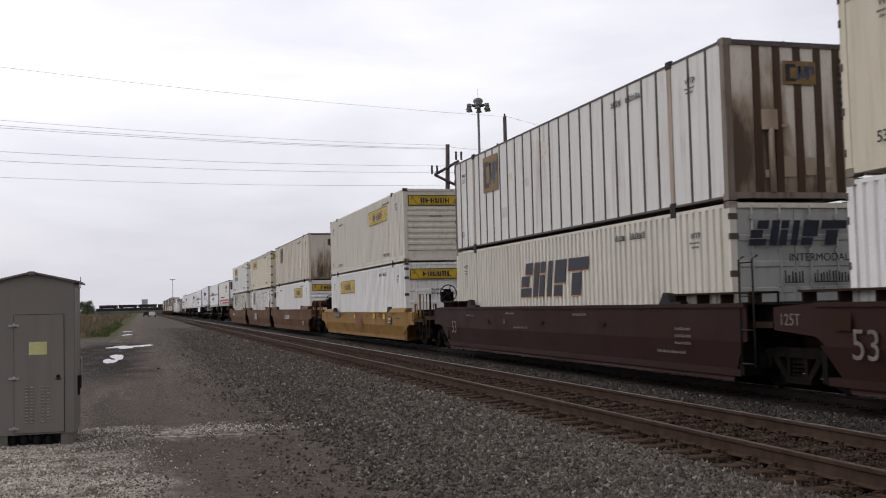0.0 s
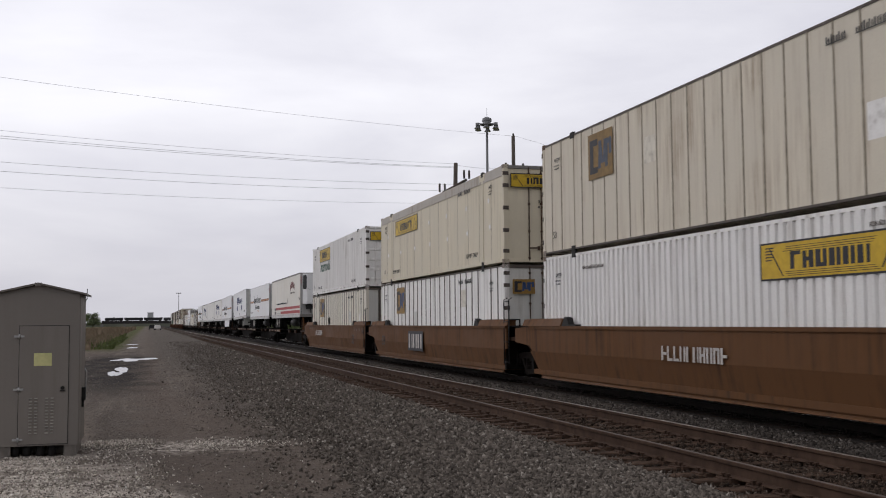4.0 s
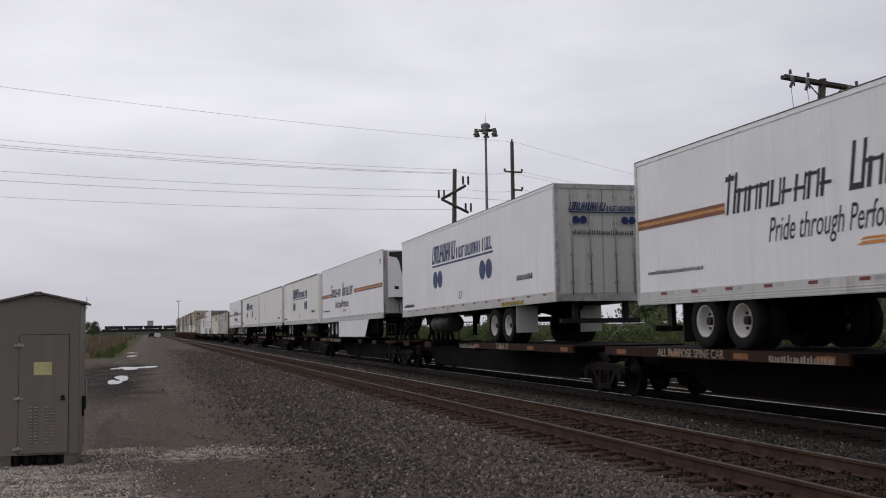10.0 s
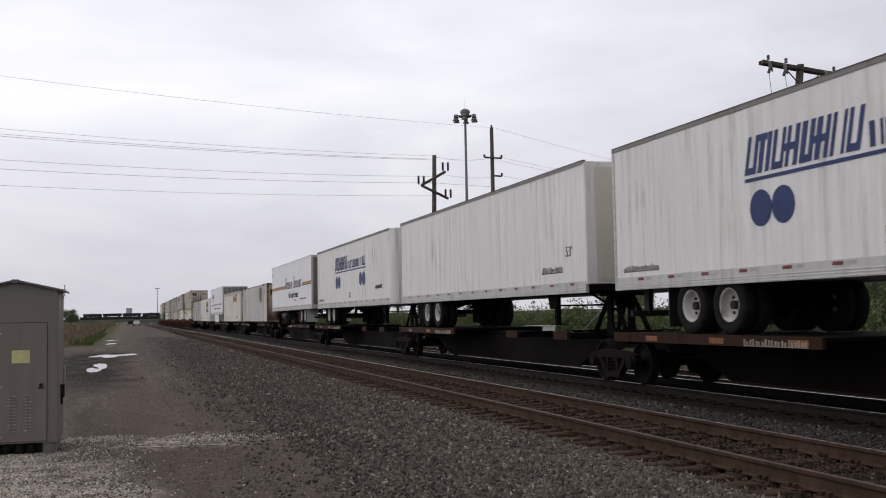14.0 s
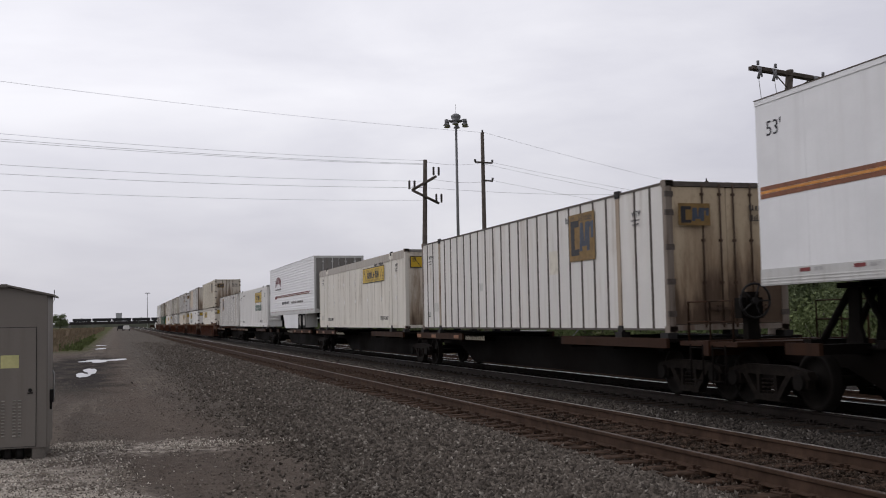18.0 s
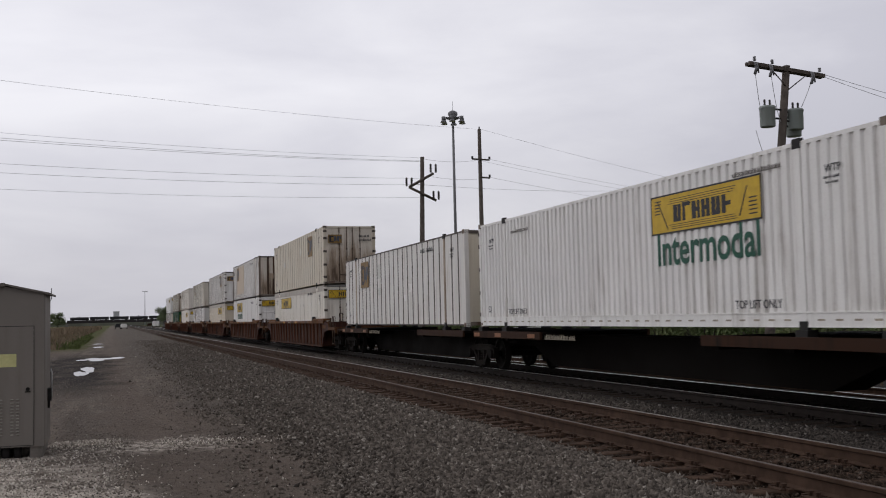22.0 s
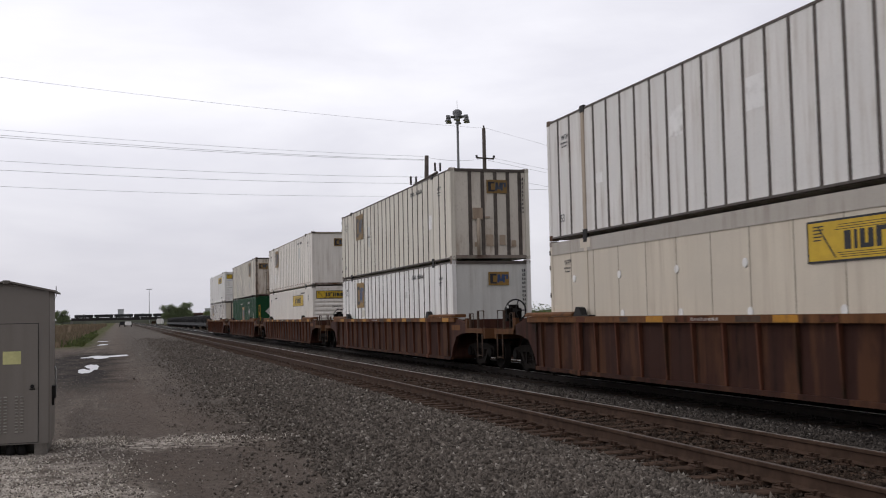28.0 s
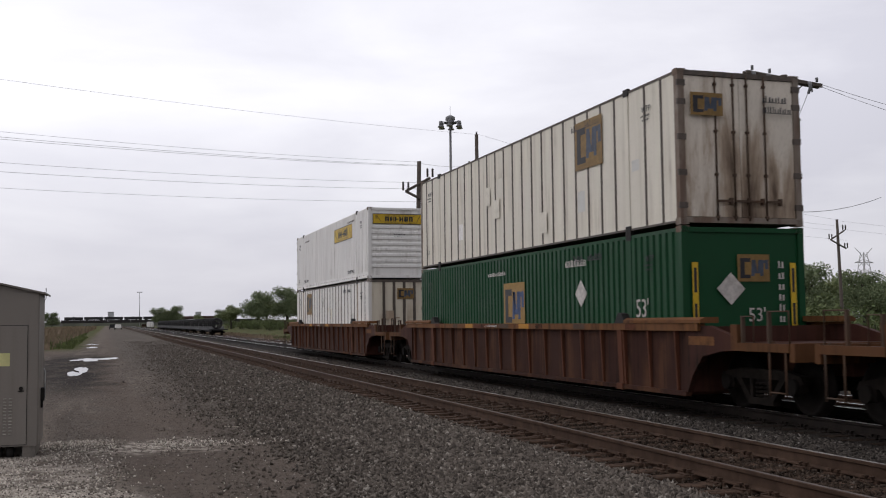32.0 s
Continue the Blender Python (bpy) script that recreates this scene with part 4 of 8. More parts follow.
def lower_panel(mat, a, b):
    """The lower half of a smooth side leans inwards and is cut back towards the trucks."""
    def build():
        k = Mesh()
        n = len(k.v)
        k.v += [(0.03 + x, y, z) for x in (0.0, 0.03) for y, z in ((a + 0.1, 0.79), (a + 0.62, 0.14), (b - 0.62, 0.14), (b - 0.1, 0.79))]
        k.v = [(x + (0.12 if z < 0.5 else 0.0), y, z) for x, y, z in k.v]
        for q in ((0, 1, 2, 3), (7, 6, 5, 4), (0, 4, 5, 1), (1, 5, 6, 2), (2, 6, 7, 3), (3, 7, 4, 0)):
            k.f.append(q), k.i.append(0), k.s.append(False)
        return k.make("lower_panel", mat)
    return cached(("lower", mat.name, a, b), build)


def side_sill(mat, a, b):
    def build():
        k = Mesh()
        k.prism([(0.13, 0.11), (0.20, 0.11), (0.20, 0.16), (0.145, 0.165)], "y", a + 0.62, b - 0.62)
        return k.make("side_sill", mat)
    return cached(("sill", mat.name, a, b), build)


def end_platform(mat, trim, smooth=False):
    """The deck over the truck at the near end; y runs outwards to -3.3."""
    def build():
        k = Mesh()
        k.box(-1.40, 1.40, -3.30, -0.45, 1.02, 1.10)
        for s in (-1, 1):
            a, b = sorted((s * 1.52, s * 1.42))
            if smooth:
                k.prism([(-0.45, 1.42), (-0.45, 0.40), (-1.15, 0.80), (-1.4, 0.86), (-2.05, 0.86), (-2.05, 1.36), (-1.9, 1.42)], "x", a, b)
            else:
                k.prism([(-0.45, 1.40), (-0.45, 0.25), (-0.62, 0.55), (-0.95, 0.88), (-1.5, 0.98), (-1.9, 1.0), (-1.9, 1.22), (-1.15, 1.40)], "x", a, b)
            k.box(a, b, -3.30, -1.9, 1.0, 1.13, 1)
            k.box(a, b, -1.98, -1.80, 1.0, 1.42, 1)
        k.box(-1.5, 1.5, -3.42, -3.30, 0.86, 1.14, 1)
        k.box(-0.38, 0.38, -3.30, 0.0, 0.62, 1.02)
        k.box(-1.42, 1.42, -0.50, -0.42, 0.25, 1.38)
        return k.make("end_platform", mat, trim)
    return cached(("platform", mat.name, trim.name, smooth), build)


def grab_hoop(mat, y0, y1, z):
    def build():
        k = Mesh()
        k.tube([(0, y0, 1.1), (0, y0, z), (0, y1, z), (0, y1, 1.1)], 0.017)
        k.box(-0.02, 0.04, y1 - 0.02, y1 + 0.02, 1.1, z + 0.01)
        return k.make("grab_rail", mat)
    return cached(("hoop", mat.name, y0, z), build)


def guide_mesh():
    def build():
        k = Mesh()
        k.prism([(-0.24, 0.0), (-0.10, 0.20), (0.06, 0.22), (0.24, 0.0)], "x", -0.05, 0.10)
        k.box(-0.05, 0.10, -0.6, -0.24, 0.0, 0.04)
        return k.make("container_guide", DARK)
    return cached("guide", build)


def well_car(i, mat, trim, label, ribbed=True, joint_near=False, joint_far=False, gap=3.7, wheel=True, low=False):
    ob = rolling(thing("well_car", pose(0, 0, 0), label, "rail car", "cars of the train"), i)
    W = 1.56
    if ribbed:
        me = ribbed_side(WELLDARK)
        def rib():
            k = Mesh()
            k.prism([(0.09, 0.26), (0.045, 0.26), (0.0, 1.33), (0.09, 1.33)], "y", -0.024, 0.024)
            return k.make("side_rib", RIBRUST)
        def chord():
            k = Mesh()
            k.box(-0.012, 0.13, -0.9, LEN + 0.9, 1.31, 1.44)
            return k.make("top_chord", trim)
        for s in (-1, 1):
            t = pose(-W, 0, 0) if s < 0 else pose(W, LEN, 0, 0, 0, 180)
            side = part("well_side", me, ob, "", t)
            part("top_chord", cached(("chord", trim.name), chord), ob, "", t)
            for j in range(18):
                part("side_rib", cached(("rib", mat.name, trim.name), rib), side, "", pose(0, -0.1 + j * (LEN + 0.2) / 17, 0))
            def pocket():
                k = Mesh()
                k.prism([(0.09, 0.26), (0.03, 0.26), (-0.008, 1.31), (0.09, 1.31)], "y", -0.09, 0.09)
                k.box(-0.02, 0.09, -0.12, 0.12, 0.16, 0.28)
                return k.make("lift_pocket", RIBRUST)
            for y in (1.98, LEN - 1.98):
                part("lift_pocket", cached("lift_pocket", pocket), side, "", pose(0, y, 0))
    else:
        a = -0.75 if joint_near else -1.15
        b = LEN + (0.55 if joint_far else 1.15)
        squat = pose(0, 0, 0.09) @ Matrix.Diagonal((1, 1, 0.82, 1)) if low else Matrix.Identity(4)
        part("well_side", smooth_side(mat, a, b, False, joint_far), ob, "", pose(-W, 0, 0) @ squat)
        part("well_side", smooth_side(mat, LEN - b, LEN - a, False, False), ob, "", pose(W, LEN, 0, 0, 0, 180) @ squat)
        for t, c, d in ((pose(-W, 0, 0), a, b), (pose(W, LEN, 0, 0, 0, 180), LEN - b, LEN - a)):
            part("lower_panel", lower_panel(mat, c, d), ob, "", t @ squat)
            part("side_sill", side_sill(mat, c, d), ob, "", t @ squat)
        if joint_near:
            ladder(ob, -1.54, -0.80, 0.38, 2.15, DARK)
    def floor():
        k = Mesh()
        k.box(-1.45, 1.45, -0.4, LEN + 0.4, 0.20, 0.32)
        return k.make("well_floor", mat)
    part("well_floor", cached(("floor", mat.name), floor), ob)
    for y in (1.98, LEN - 1.98):
        for s in (-1, 1):
            part("container_guide", guide_mesh(), ob, "", pose(s * (W - 0.06), y, 1.26 if low else 1.43, 0, 0, 0 if s < 0 else 180))
    for far, joint in ((0, joint_near), (1, joint_far)):
        t = pose(0, LEN, 0, 0, 0, 180) if far else Matrix.Identity(4)
        if joint:
            def arm():
                k = Mesh()
                k.box(-0.5, 0.5, -gap / 2 + 0.05, -0.4, 0.55, 0.98)
                k.box(-1.40, 1.40, -gap / 2 + 0.35, -0.4, 1.02, 1.12)
                return k.make("joint_arm", DARKRUST)
            def bulkhead():
                k = Mesh()
                k.box(-1.46, 1.46, -0.52, -0.40, 0.22, 1.44)
                for x in (-1.1, -0.4, 0.4, 1.1):
                    k.box(x - 0.04, x + 0.04, -0.60, -0.52, 0.3, 1.4)
                return k.make("bulkhead", GRIME)
            part("bulkhead", cached("bulkhead", bulkhead), ob, "", t)
            def walkway():
                k = Mesh()
                k.box(-1.45, 1.45, -gap / 2 + 0.05, -0.45, 1.40, 1.44)
                k.box(-1.2, -0.6, -gap / 2 + 0.3, -0.6, 1.13, 1.40)
                k.box(0.5, 1.1, -gap / 2 + 0.3, -0.6, 1.13, 1.40)
                k.tube([(-1.45, -0.5, 1.6), (-1.45, -gap / 2 + 0.1, 1.6)], 0.02)
                k.tube([(-1.45, -gap / 2 + 0.1, 1.42), (-1.45, -gap / 2 + 0.1, 1.6)], 0.02)
                return k.make("walkway", GRIME)
            part("walkway", cached(("walkway", gap), walkway), ob, "", t)
            part("joint_arm", cached(("arm", mat.name, gap), arm), ob, "", t)
            if far:
                truck(ob, LEN + gap / 2)
        else:
            part("end_platform", end_platform(mat, PLATFORM if ribbed else DARKRUST, not ribbed), ob, "", t @ (squat if not ribbed else Matrix.Identity(4)))
            for s in (-1, 1):
                part("grab_rail", grab_hoop(RUSTEDGE if ribbed else trim, -3.25, -2.75, 1.62 if ribbed else 1.9), ob, "", t @ pose(s * 1.46, 0, 0))
                part("grab_rail", grab_hoop(RUSTEDGE if ribbed else trim, -2.35, -2.05, 1.55), ob, "", t @ pose(s * 1.46, 0, 0))
            truck(ob, LEN + 1.95 if far else -1.95)
            coupler(ob, LEN + 3.0 if far else -3.0, 1 if far else -1)
            for s in (-1, 1):
                ladder(ob, s * 1.50, LEN + 3.0 if far else -3.0, 0.34, 1.1, RUSTEDGE if ribbed else DARKRUST)
    if ribbed:
        def ledge():
            k = Mesh()
            k.prism([(-0.03, 1.445), (-0.03, 1.50), (0.06, 1.545), (0.34, 1.545), (0.34, 1.445)], "y", -1.0, 1.75)
            return k.make("end_ledge", CHORD)
        for far in (0, 1):
            for s in (0, 1):
                t = pose(-W if not s else W, LEN if far else 0, 0) @ Matrix.Diagonal((-1 if s else 1, -1 if far else 1, 1, 1))
                part("end_ledge", cached("end_ledge", ledge), ob, "", t)
        part("tape_patch", rects(("web_patch",), [(0, 0, 0.8, 0.15, 0, 0, 0.003)], CHORD), ob, "worn ochre patch", on_side(-1.522, -0.52, 1.07))
    if not ribbed:
        # raised flange over each end of the well
        def flange():
            k = Mesh()
            if mat is WELLMAROON:
                k.box(0.0, 0.30, -0.9, 1.7, 1.585, 1.62)
            else:
                k.prism([(-0.02, 1.43), (0.05, 1.60), (0.30, 1.62), (0.30, 1.58), (0.09, 1.565), (0.02, 1.43)], "y", -0.9, 1.7)
            for y in (-0.85, 0.0, 0.8, 1.6):
                k.box(0.03, 0.28, y, y + 0.03, 1.43, 1.59)
            return k.make("end_flange", DARKRUST if mat is WELLMAROON else mat)
        for far in (0, 1):
            for s in (0, 1):
                t = pose(-W, 0, 0) if not s else pose(W, 0, 0) @ Matrix.Diagonal((-1, 1, 1, 1))
                if far:
                    t = pose(-W, LEN, 0) @ Matrix.Diagonal((1, -1, 1, 1)) if not s else pose(W, LEN, 0, 0, 0, 180)
                part("end_flange", cached(("flange", mat.name), flange), ob, "", t @ squat)
        def gear():
            k = Mesh()
            k.box(-0.95, 0.95, -1.2, -0.5, 1.10, 1.34)
            k.box(-0.3, 0.3, -2.6, -1.2, 1.10, 1.25)
            k.box(0.35, 0.8, -2.2, -1.5, 1.10, 1.55)
            k.tube([(-0.9, -0.7, 1.3), (-0.9, -1.6, 1.2), (-0.5, -2.8, 1.15)], 0.035, 6)
            return k.make("brake_gear", GRIME)
        if not joint_near:
            part("brake_gear", cached("brake_gear", gear), ob)
        if not joint_far:
            part("brake_gear", cached("brake_gear", gear), ob, "", pose(0, LEN, 0, 0, 0, 180))
    if not joint_near and wheel:
        brake_wheel(ob, -0.55, -3.35, 1.62 if ribbed else 1.92)
    if i == 3:
        def reservoir():
            k = Mesh()
            k.lathe([(0.0, -0.62), (0.14, -0.58), (0.21, -0.48), (0.21, 0.48), (0.14, 0.58), (0.0, 0.62)], "x", (0, 0), 16)
            for x in (-0.35, 0.35):
                k.box(x - 0.05, x + 0.05, -0.1, 0.1, -0.62, -0.1)
            return k.make("air_reservoir", DARKRUST)
        part("air_reservoir", cached("air_reservoir", reservoir), ob, "rusty air reservoir", pose(-0.75, -1.3, 1.72))
    x = -W - 0.014
    if ribbed:
        number_bars(ob, on_side(x, 9.6, 1.35), 0.9, 0.055, 8, WHITEINK, i)
        part("reflector_tape", rects(("tape", 1), [(0, 0, 0.62, 0.115, 0, 0, 0.004)], TAPE_AMBER), ob, "worn amber tape", on_side(x, 11.2, 1.318))
        part("reflector_tape", rects(("tape", 1), [], TAPE_AMBER), ob, "worn amber tape", on_side(x, 7.2, 1.318))
        for j, (y, w) in enumerate(((14.2, 0.45), (12.3, 0.35), (10.3, 1.1), (8.4, 0.7), (6.1, 0.4), (4.2, 0.55), (1.9, 0.4))):
            part("touch_up_patch", rects(("touch_up", w, j % 2), [(0, 0, w, 0.105, 0, 0, 0.003)], RUSTEDGE if j % 2 else RIBRUST), ob, "", on_side(x, y + 0.2 * math.sin(i + j), 1.322))
        if i in (22, 23):
            for y, w in ((0.25, 1.0), (2.75, 0.6), (5.0, 0.5), (13.4, 0.6), (15.6, 0.7)):
                part("reflector_tape", rects(("tape", w), [(0, 0, w, 0.115, 0, 0, 0.004)], TAPE_AMBER), ob, "worn amber tape", on_side(x, y, 1.318))
    return ob


# --- spine cars ---
DECKS = []            # near and far edge of each deck laid so far


def spine_car(i, a, b, load, label, truck_near=False, truck_far=True, end_near=False, end_far=False, rear="far"):
    """a, b: how far the unit reaches before and past its load. load: trailer or container."""
    ob = rolling(thing("spine_car", pose(0, 0, 0), label, "rail car", "cars of the train"), i)
    y0, y1 = -a, LEN + b
    def sill():
        k = Mesh()
        k.prism([(y0 + 0.3, 0.98), (y0 + 0.3, 0.72), (y0 + 2.2, 0.66), (y0 + 3.4, 0.20), (y1 - 3.4, 0.20), (y1 - 2.2, 0.66), (y1 - 0.3, 0.72), (y1 - 0.3, 0.98)], "x", -0.33, 0.33)
        k.box(-0.42, 0.42, y0 + 0.3, y1 - 0.3, 0.96, 1.0)
        return k.make("centre_sill", SPINE)
    part("centre_sill", sill(), ob)

    def deck_mesh(w):
        k = Mesh()
        k.box(-1.42, 1.42, 0, w, 1.03, 1.09)
        for s in (-1, 1):
            c, d = sorted((s * 1.47, s * 1.40))
            k.box(c, d, 0, w, 0.92, 1.10, 1)
            for q in range(3):
                y = 0.25 + q * (w - 0.7) / 2
                c, d = sorted((s * 1.40, s * 0.33))
                k.prism([(c, 0.86), (d, 0.86), (d, 0.98 if s < 0 else 1.0), (c, 1.02)], "y", y, y + 0.2)
        return k.make("deck", SPINE, SPINE_ORANGE)
    if load == "trailer":
        yw = 12.4 if rear == "far" else LEN - 12.4
        w0, w1 = (yw - 3.0, y1 - 0.9) if rear == "far" else (y0 + 0.9, yw + 3.0)
        part("deck", deck_mesh(w1 - w0), ob, "rusty orange-edged deck", pose(0, w0, 0))
        DECKS.append((w0, w1))
        yk = 0.95 if rear == "far" else LEN - 0.95
        def plate():
            k = Mesh()
            k.prism([(-0.42, -0.35), (0.42, -0.35), (0.42, 0.25), (0.15, 0.45), (-0.15, 0.45), (-0.42, 0.25)], "z", 1.90, 1.98)
            return k.make("trailer_hitch", GRIME)
        def strut():
            k = Mesh()
            k.tube([(0.30, 0.85, 1.0), (0.22, 0.13, 1.92)], 0.06, 6)
            return k.make("strut", GRIME)
        def web():
            k = Mesh()
            k.prism([(-0.20, 1.0), (0.24, 1.0), (0.16, 1.3), (0.14, 1.9), (-0.12, 1.9), (-0.10, 1.3)], "x", 0.24, 0.30)
            return k.make("web_plate", GRIME)
        def foot():
            k = Mesh()
            k.box(-0.55, 0.55, 0.75, 0.95, 0.98, 1.10)
            return k.make("foot_beam", GRIME)
        hitch = part("trailer_hitch", cached("hitch", plate), ob, "", pose(0, yk, 0))
        for q in (1, -1):
            part("foot_beam", cached("hitch_foot", foot), hitch, "", Matrix.Diagonal((1, q, 1, 1)))
            part("web_plate", cached("hitch_web", web), hitch, "", Matrix.Diagonal((q, 1, 1, 1)))
            for w in (1, -1):
                part("strut", cached("hitch_strut", strut), hitch, "", Matrix.Diagonal((q, w, 1, 1)))
        def stub():
            k = Mesh()
            k.box(-1.42, -0.33, -0.14, 0.14, 0.90, 1.05)
            k.box(-1.47, -1.40, -0.4, 0.4, 0.90, 1.08, 1)
            return k.make("outrigger", SPINE, SPINE_ORANGE)
        for y in ((1.2, 4.4) if rear == "far" else (LEN - 1.2, LEN - 4.4)):
            for q in (0, 180):
                part("outrigger", cached("outrigger", stub), ob, "", pose(0, y, 0, 0, 0, q))
    else:
        for w0, w1 in ((-0.15, 4.6), (LEN - 4.6, LEN + 0.15)):
            part("deck", deck_mesh(w1 - w0), ob, "rusty orange-edged deck", pose(0, w0, 0))
            DECKS.append((w0, w1))
        def pedestal():
            k = Mesh()
            k.box(-1.36, -1.16, -0.14, 0.14, 1.09, 1.20)
            return k.make("pedestal", DARK)
        for y in (0.12, 1.98, LEN - 1.98, LEN - 0.12):
            for q in (0, 180):
                part("pedestal", cached("pedestal", pedestal), ob, "", pose(0, y, 0, 0, 0, q))
    if truck_near:
        truck(ob, y0 + (1.2 if end_near else 0))
    if truck_far:
        truck(ob, y1 - (1.2 if end_far else 0))
    for e, y, s in ((end_near, y0, -1), (end_far, y1, 1)):
        if e:
            coupler(ob, y - s * 0.2, s)
            def hoop():
                k = Mesh()
                k.tube([(0, 0, 1.0), (0, 0, 1.75), (0, 0.7, 1.75), (0, 0.7, 1.0)], 0.022)
                k.tube([(0, 0, 1.4), (0, 0.7, 1.4)], 0.016)
                return k.make("grab_rail", DARKRUST)
            def sill_end():
                k = Mesh()
                k.box(-1.42, 1.42, -0.05, 0.9, 0.98, 1.06)
                k.box(-1.45, 1.45, -0.08, 0.02, 0.82, 1.08)
                return k.make("end_sill", SPINE_ORANGE)
            m = pose(0, y, 0, 0, 0, 0 if s < 0 else 180)
            part("end_sill", cached("spine_end_sill", sill_end), ob, "", m)
            for q in (-1, 1):
                part("grab_rail", cached("spine_hoop", hoop), ob, "ochre grab rail", m @ pose(q * 1.35, 0, 0))
            for q in (-1, 1):
                ladder(ob, q * 1.42, y - s * 0.35, 0.34, 1.0, SPINE)
            if s < 0:
                brake_wheel(ob, -0.5, y - 0.1, 1.75)
    edge_tape = rects(("edge_tape",), [(0, 0, 0.45, 0.10, 0, 0, 0.003)], TAPE_ORANGE)
    for y in (DECKS[-1][0] + 0.3 + 2.3 * q for q in range(int((DECKS[-1][1] - DECKS[-1][0]) / 2.3) + 1)):
        part("reflector_tape", edge_tape, ob, "", on_side(-1.474, min(y + 0.45, DECKS[-1][1] - 0.05), 0.95))
    number_bars(ob, on_side(-1.476, 11.4 if rear == "far" else 7.9, 0.93), 1.7, 0.12, 10, SEAM_LIGHT, i)
    if i == 7:
        small_text(ob, "ALL PURPOSE SPINE CAR", 0.22, SEAM_LIGHT, on_side(-1.476, 15.2, 0.945), 1.0, "faded white lettering")
    if i == 8:
        small_text(ob, "2-28 / 1-51", 0.24, SEAM_LIGHT, on_side(-1.476, 4.3, 0.94), 1.0, "faded white lettering")
    return ob


# --- road trailers ---
BODY0, BODY1 = 0.92, 3.84


def tyre_mesh():
    def build():
        k = Mesh()
        prof = [(0.28, -0.10), (0.36, -0.135), (0.47, -0.13), (0.505, -0.10), (0.505, 0.10), (0.47, 0.13), (0.36, 0.135), (0.28, 0.10)]
        k.lathe(prof, "x", (0, 0), 28)
        return k.make("tyre", RUBBER)
    return cached("tyre", build)


def rim_mesh(mat):
    def build():
        k = Mesh()
        k.lathe([(0.0, 0.02), (0.07, 0.02), (0.08, 0.06), (0.14, 0.07), (0.245, 0.085), (0.265, -0.02), (0.275, -0.09), (0.295, -0.118), (0.295, 0.11)], "x", (0, 0), 24)
        for j in range(8):
            a = 2 * math.pi * j / 8
            k.cyl((0.185 * math.cos(a), 0.185 * math.sin(a)), "x", 0.03, 0.05, 0.074, 8, 1)
        k.cyl((0, 0), "x", 0.075, -0.05, 0.05, 12, 1)
        return k.make("rim", mat, DARK)
    return cached(("rim", mat.name), build)


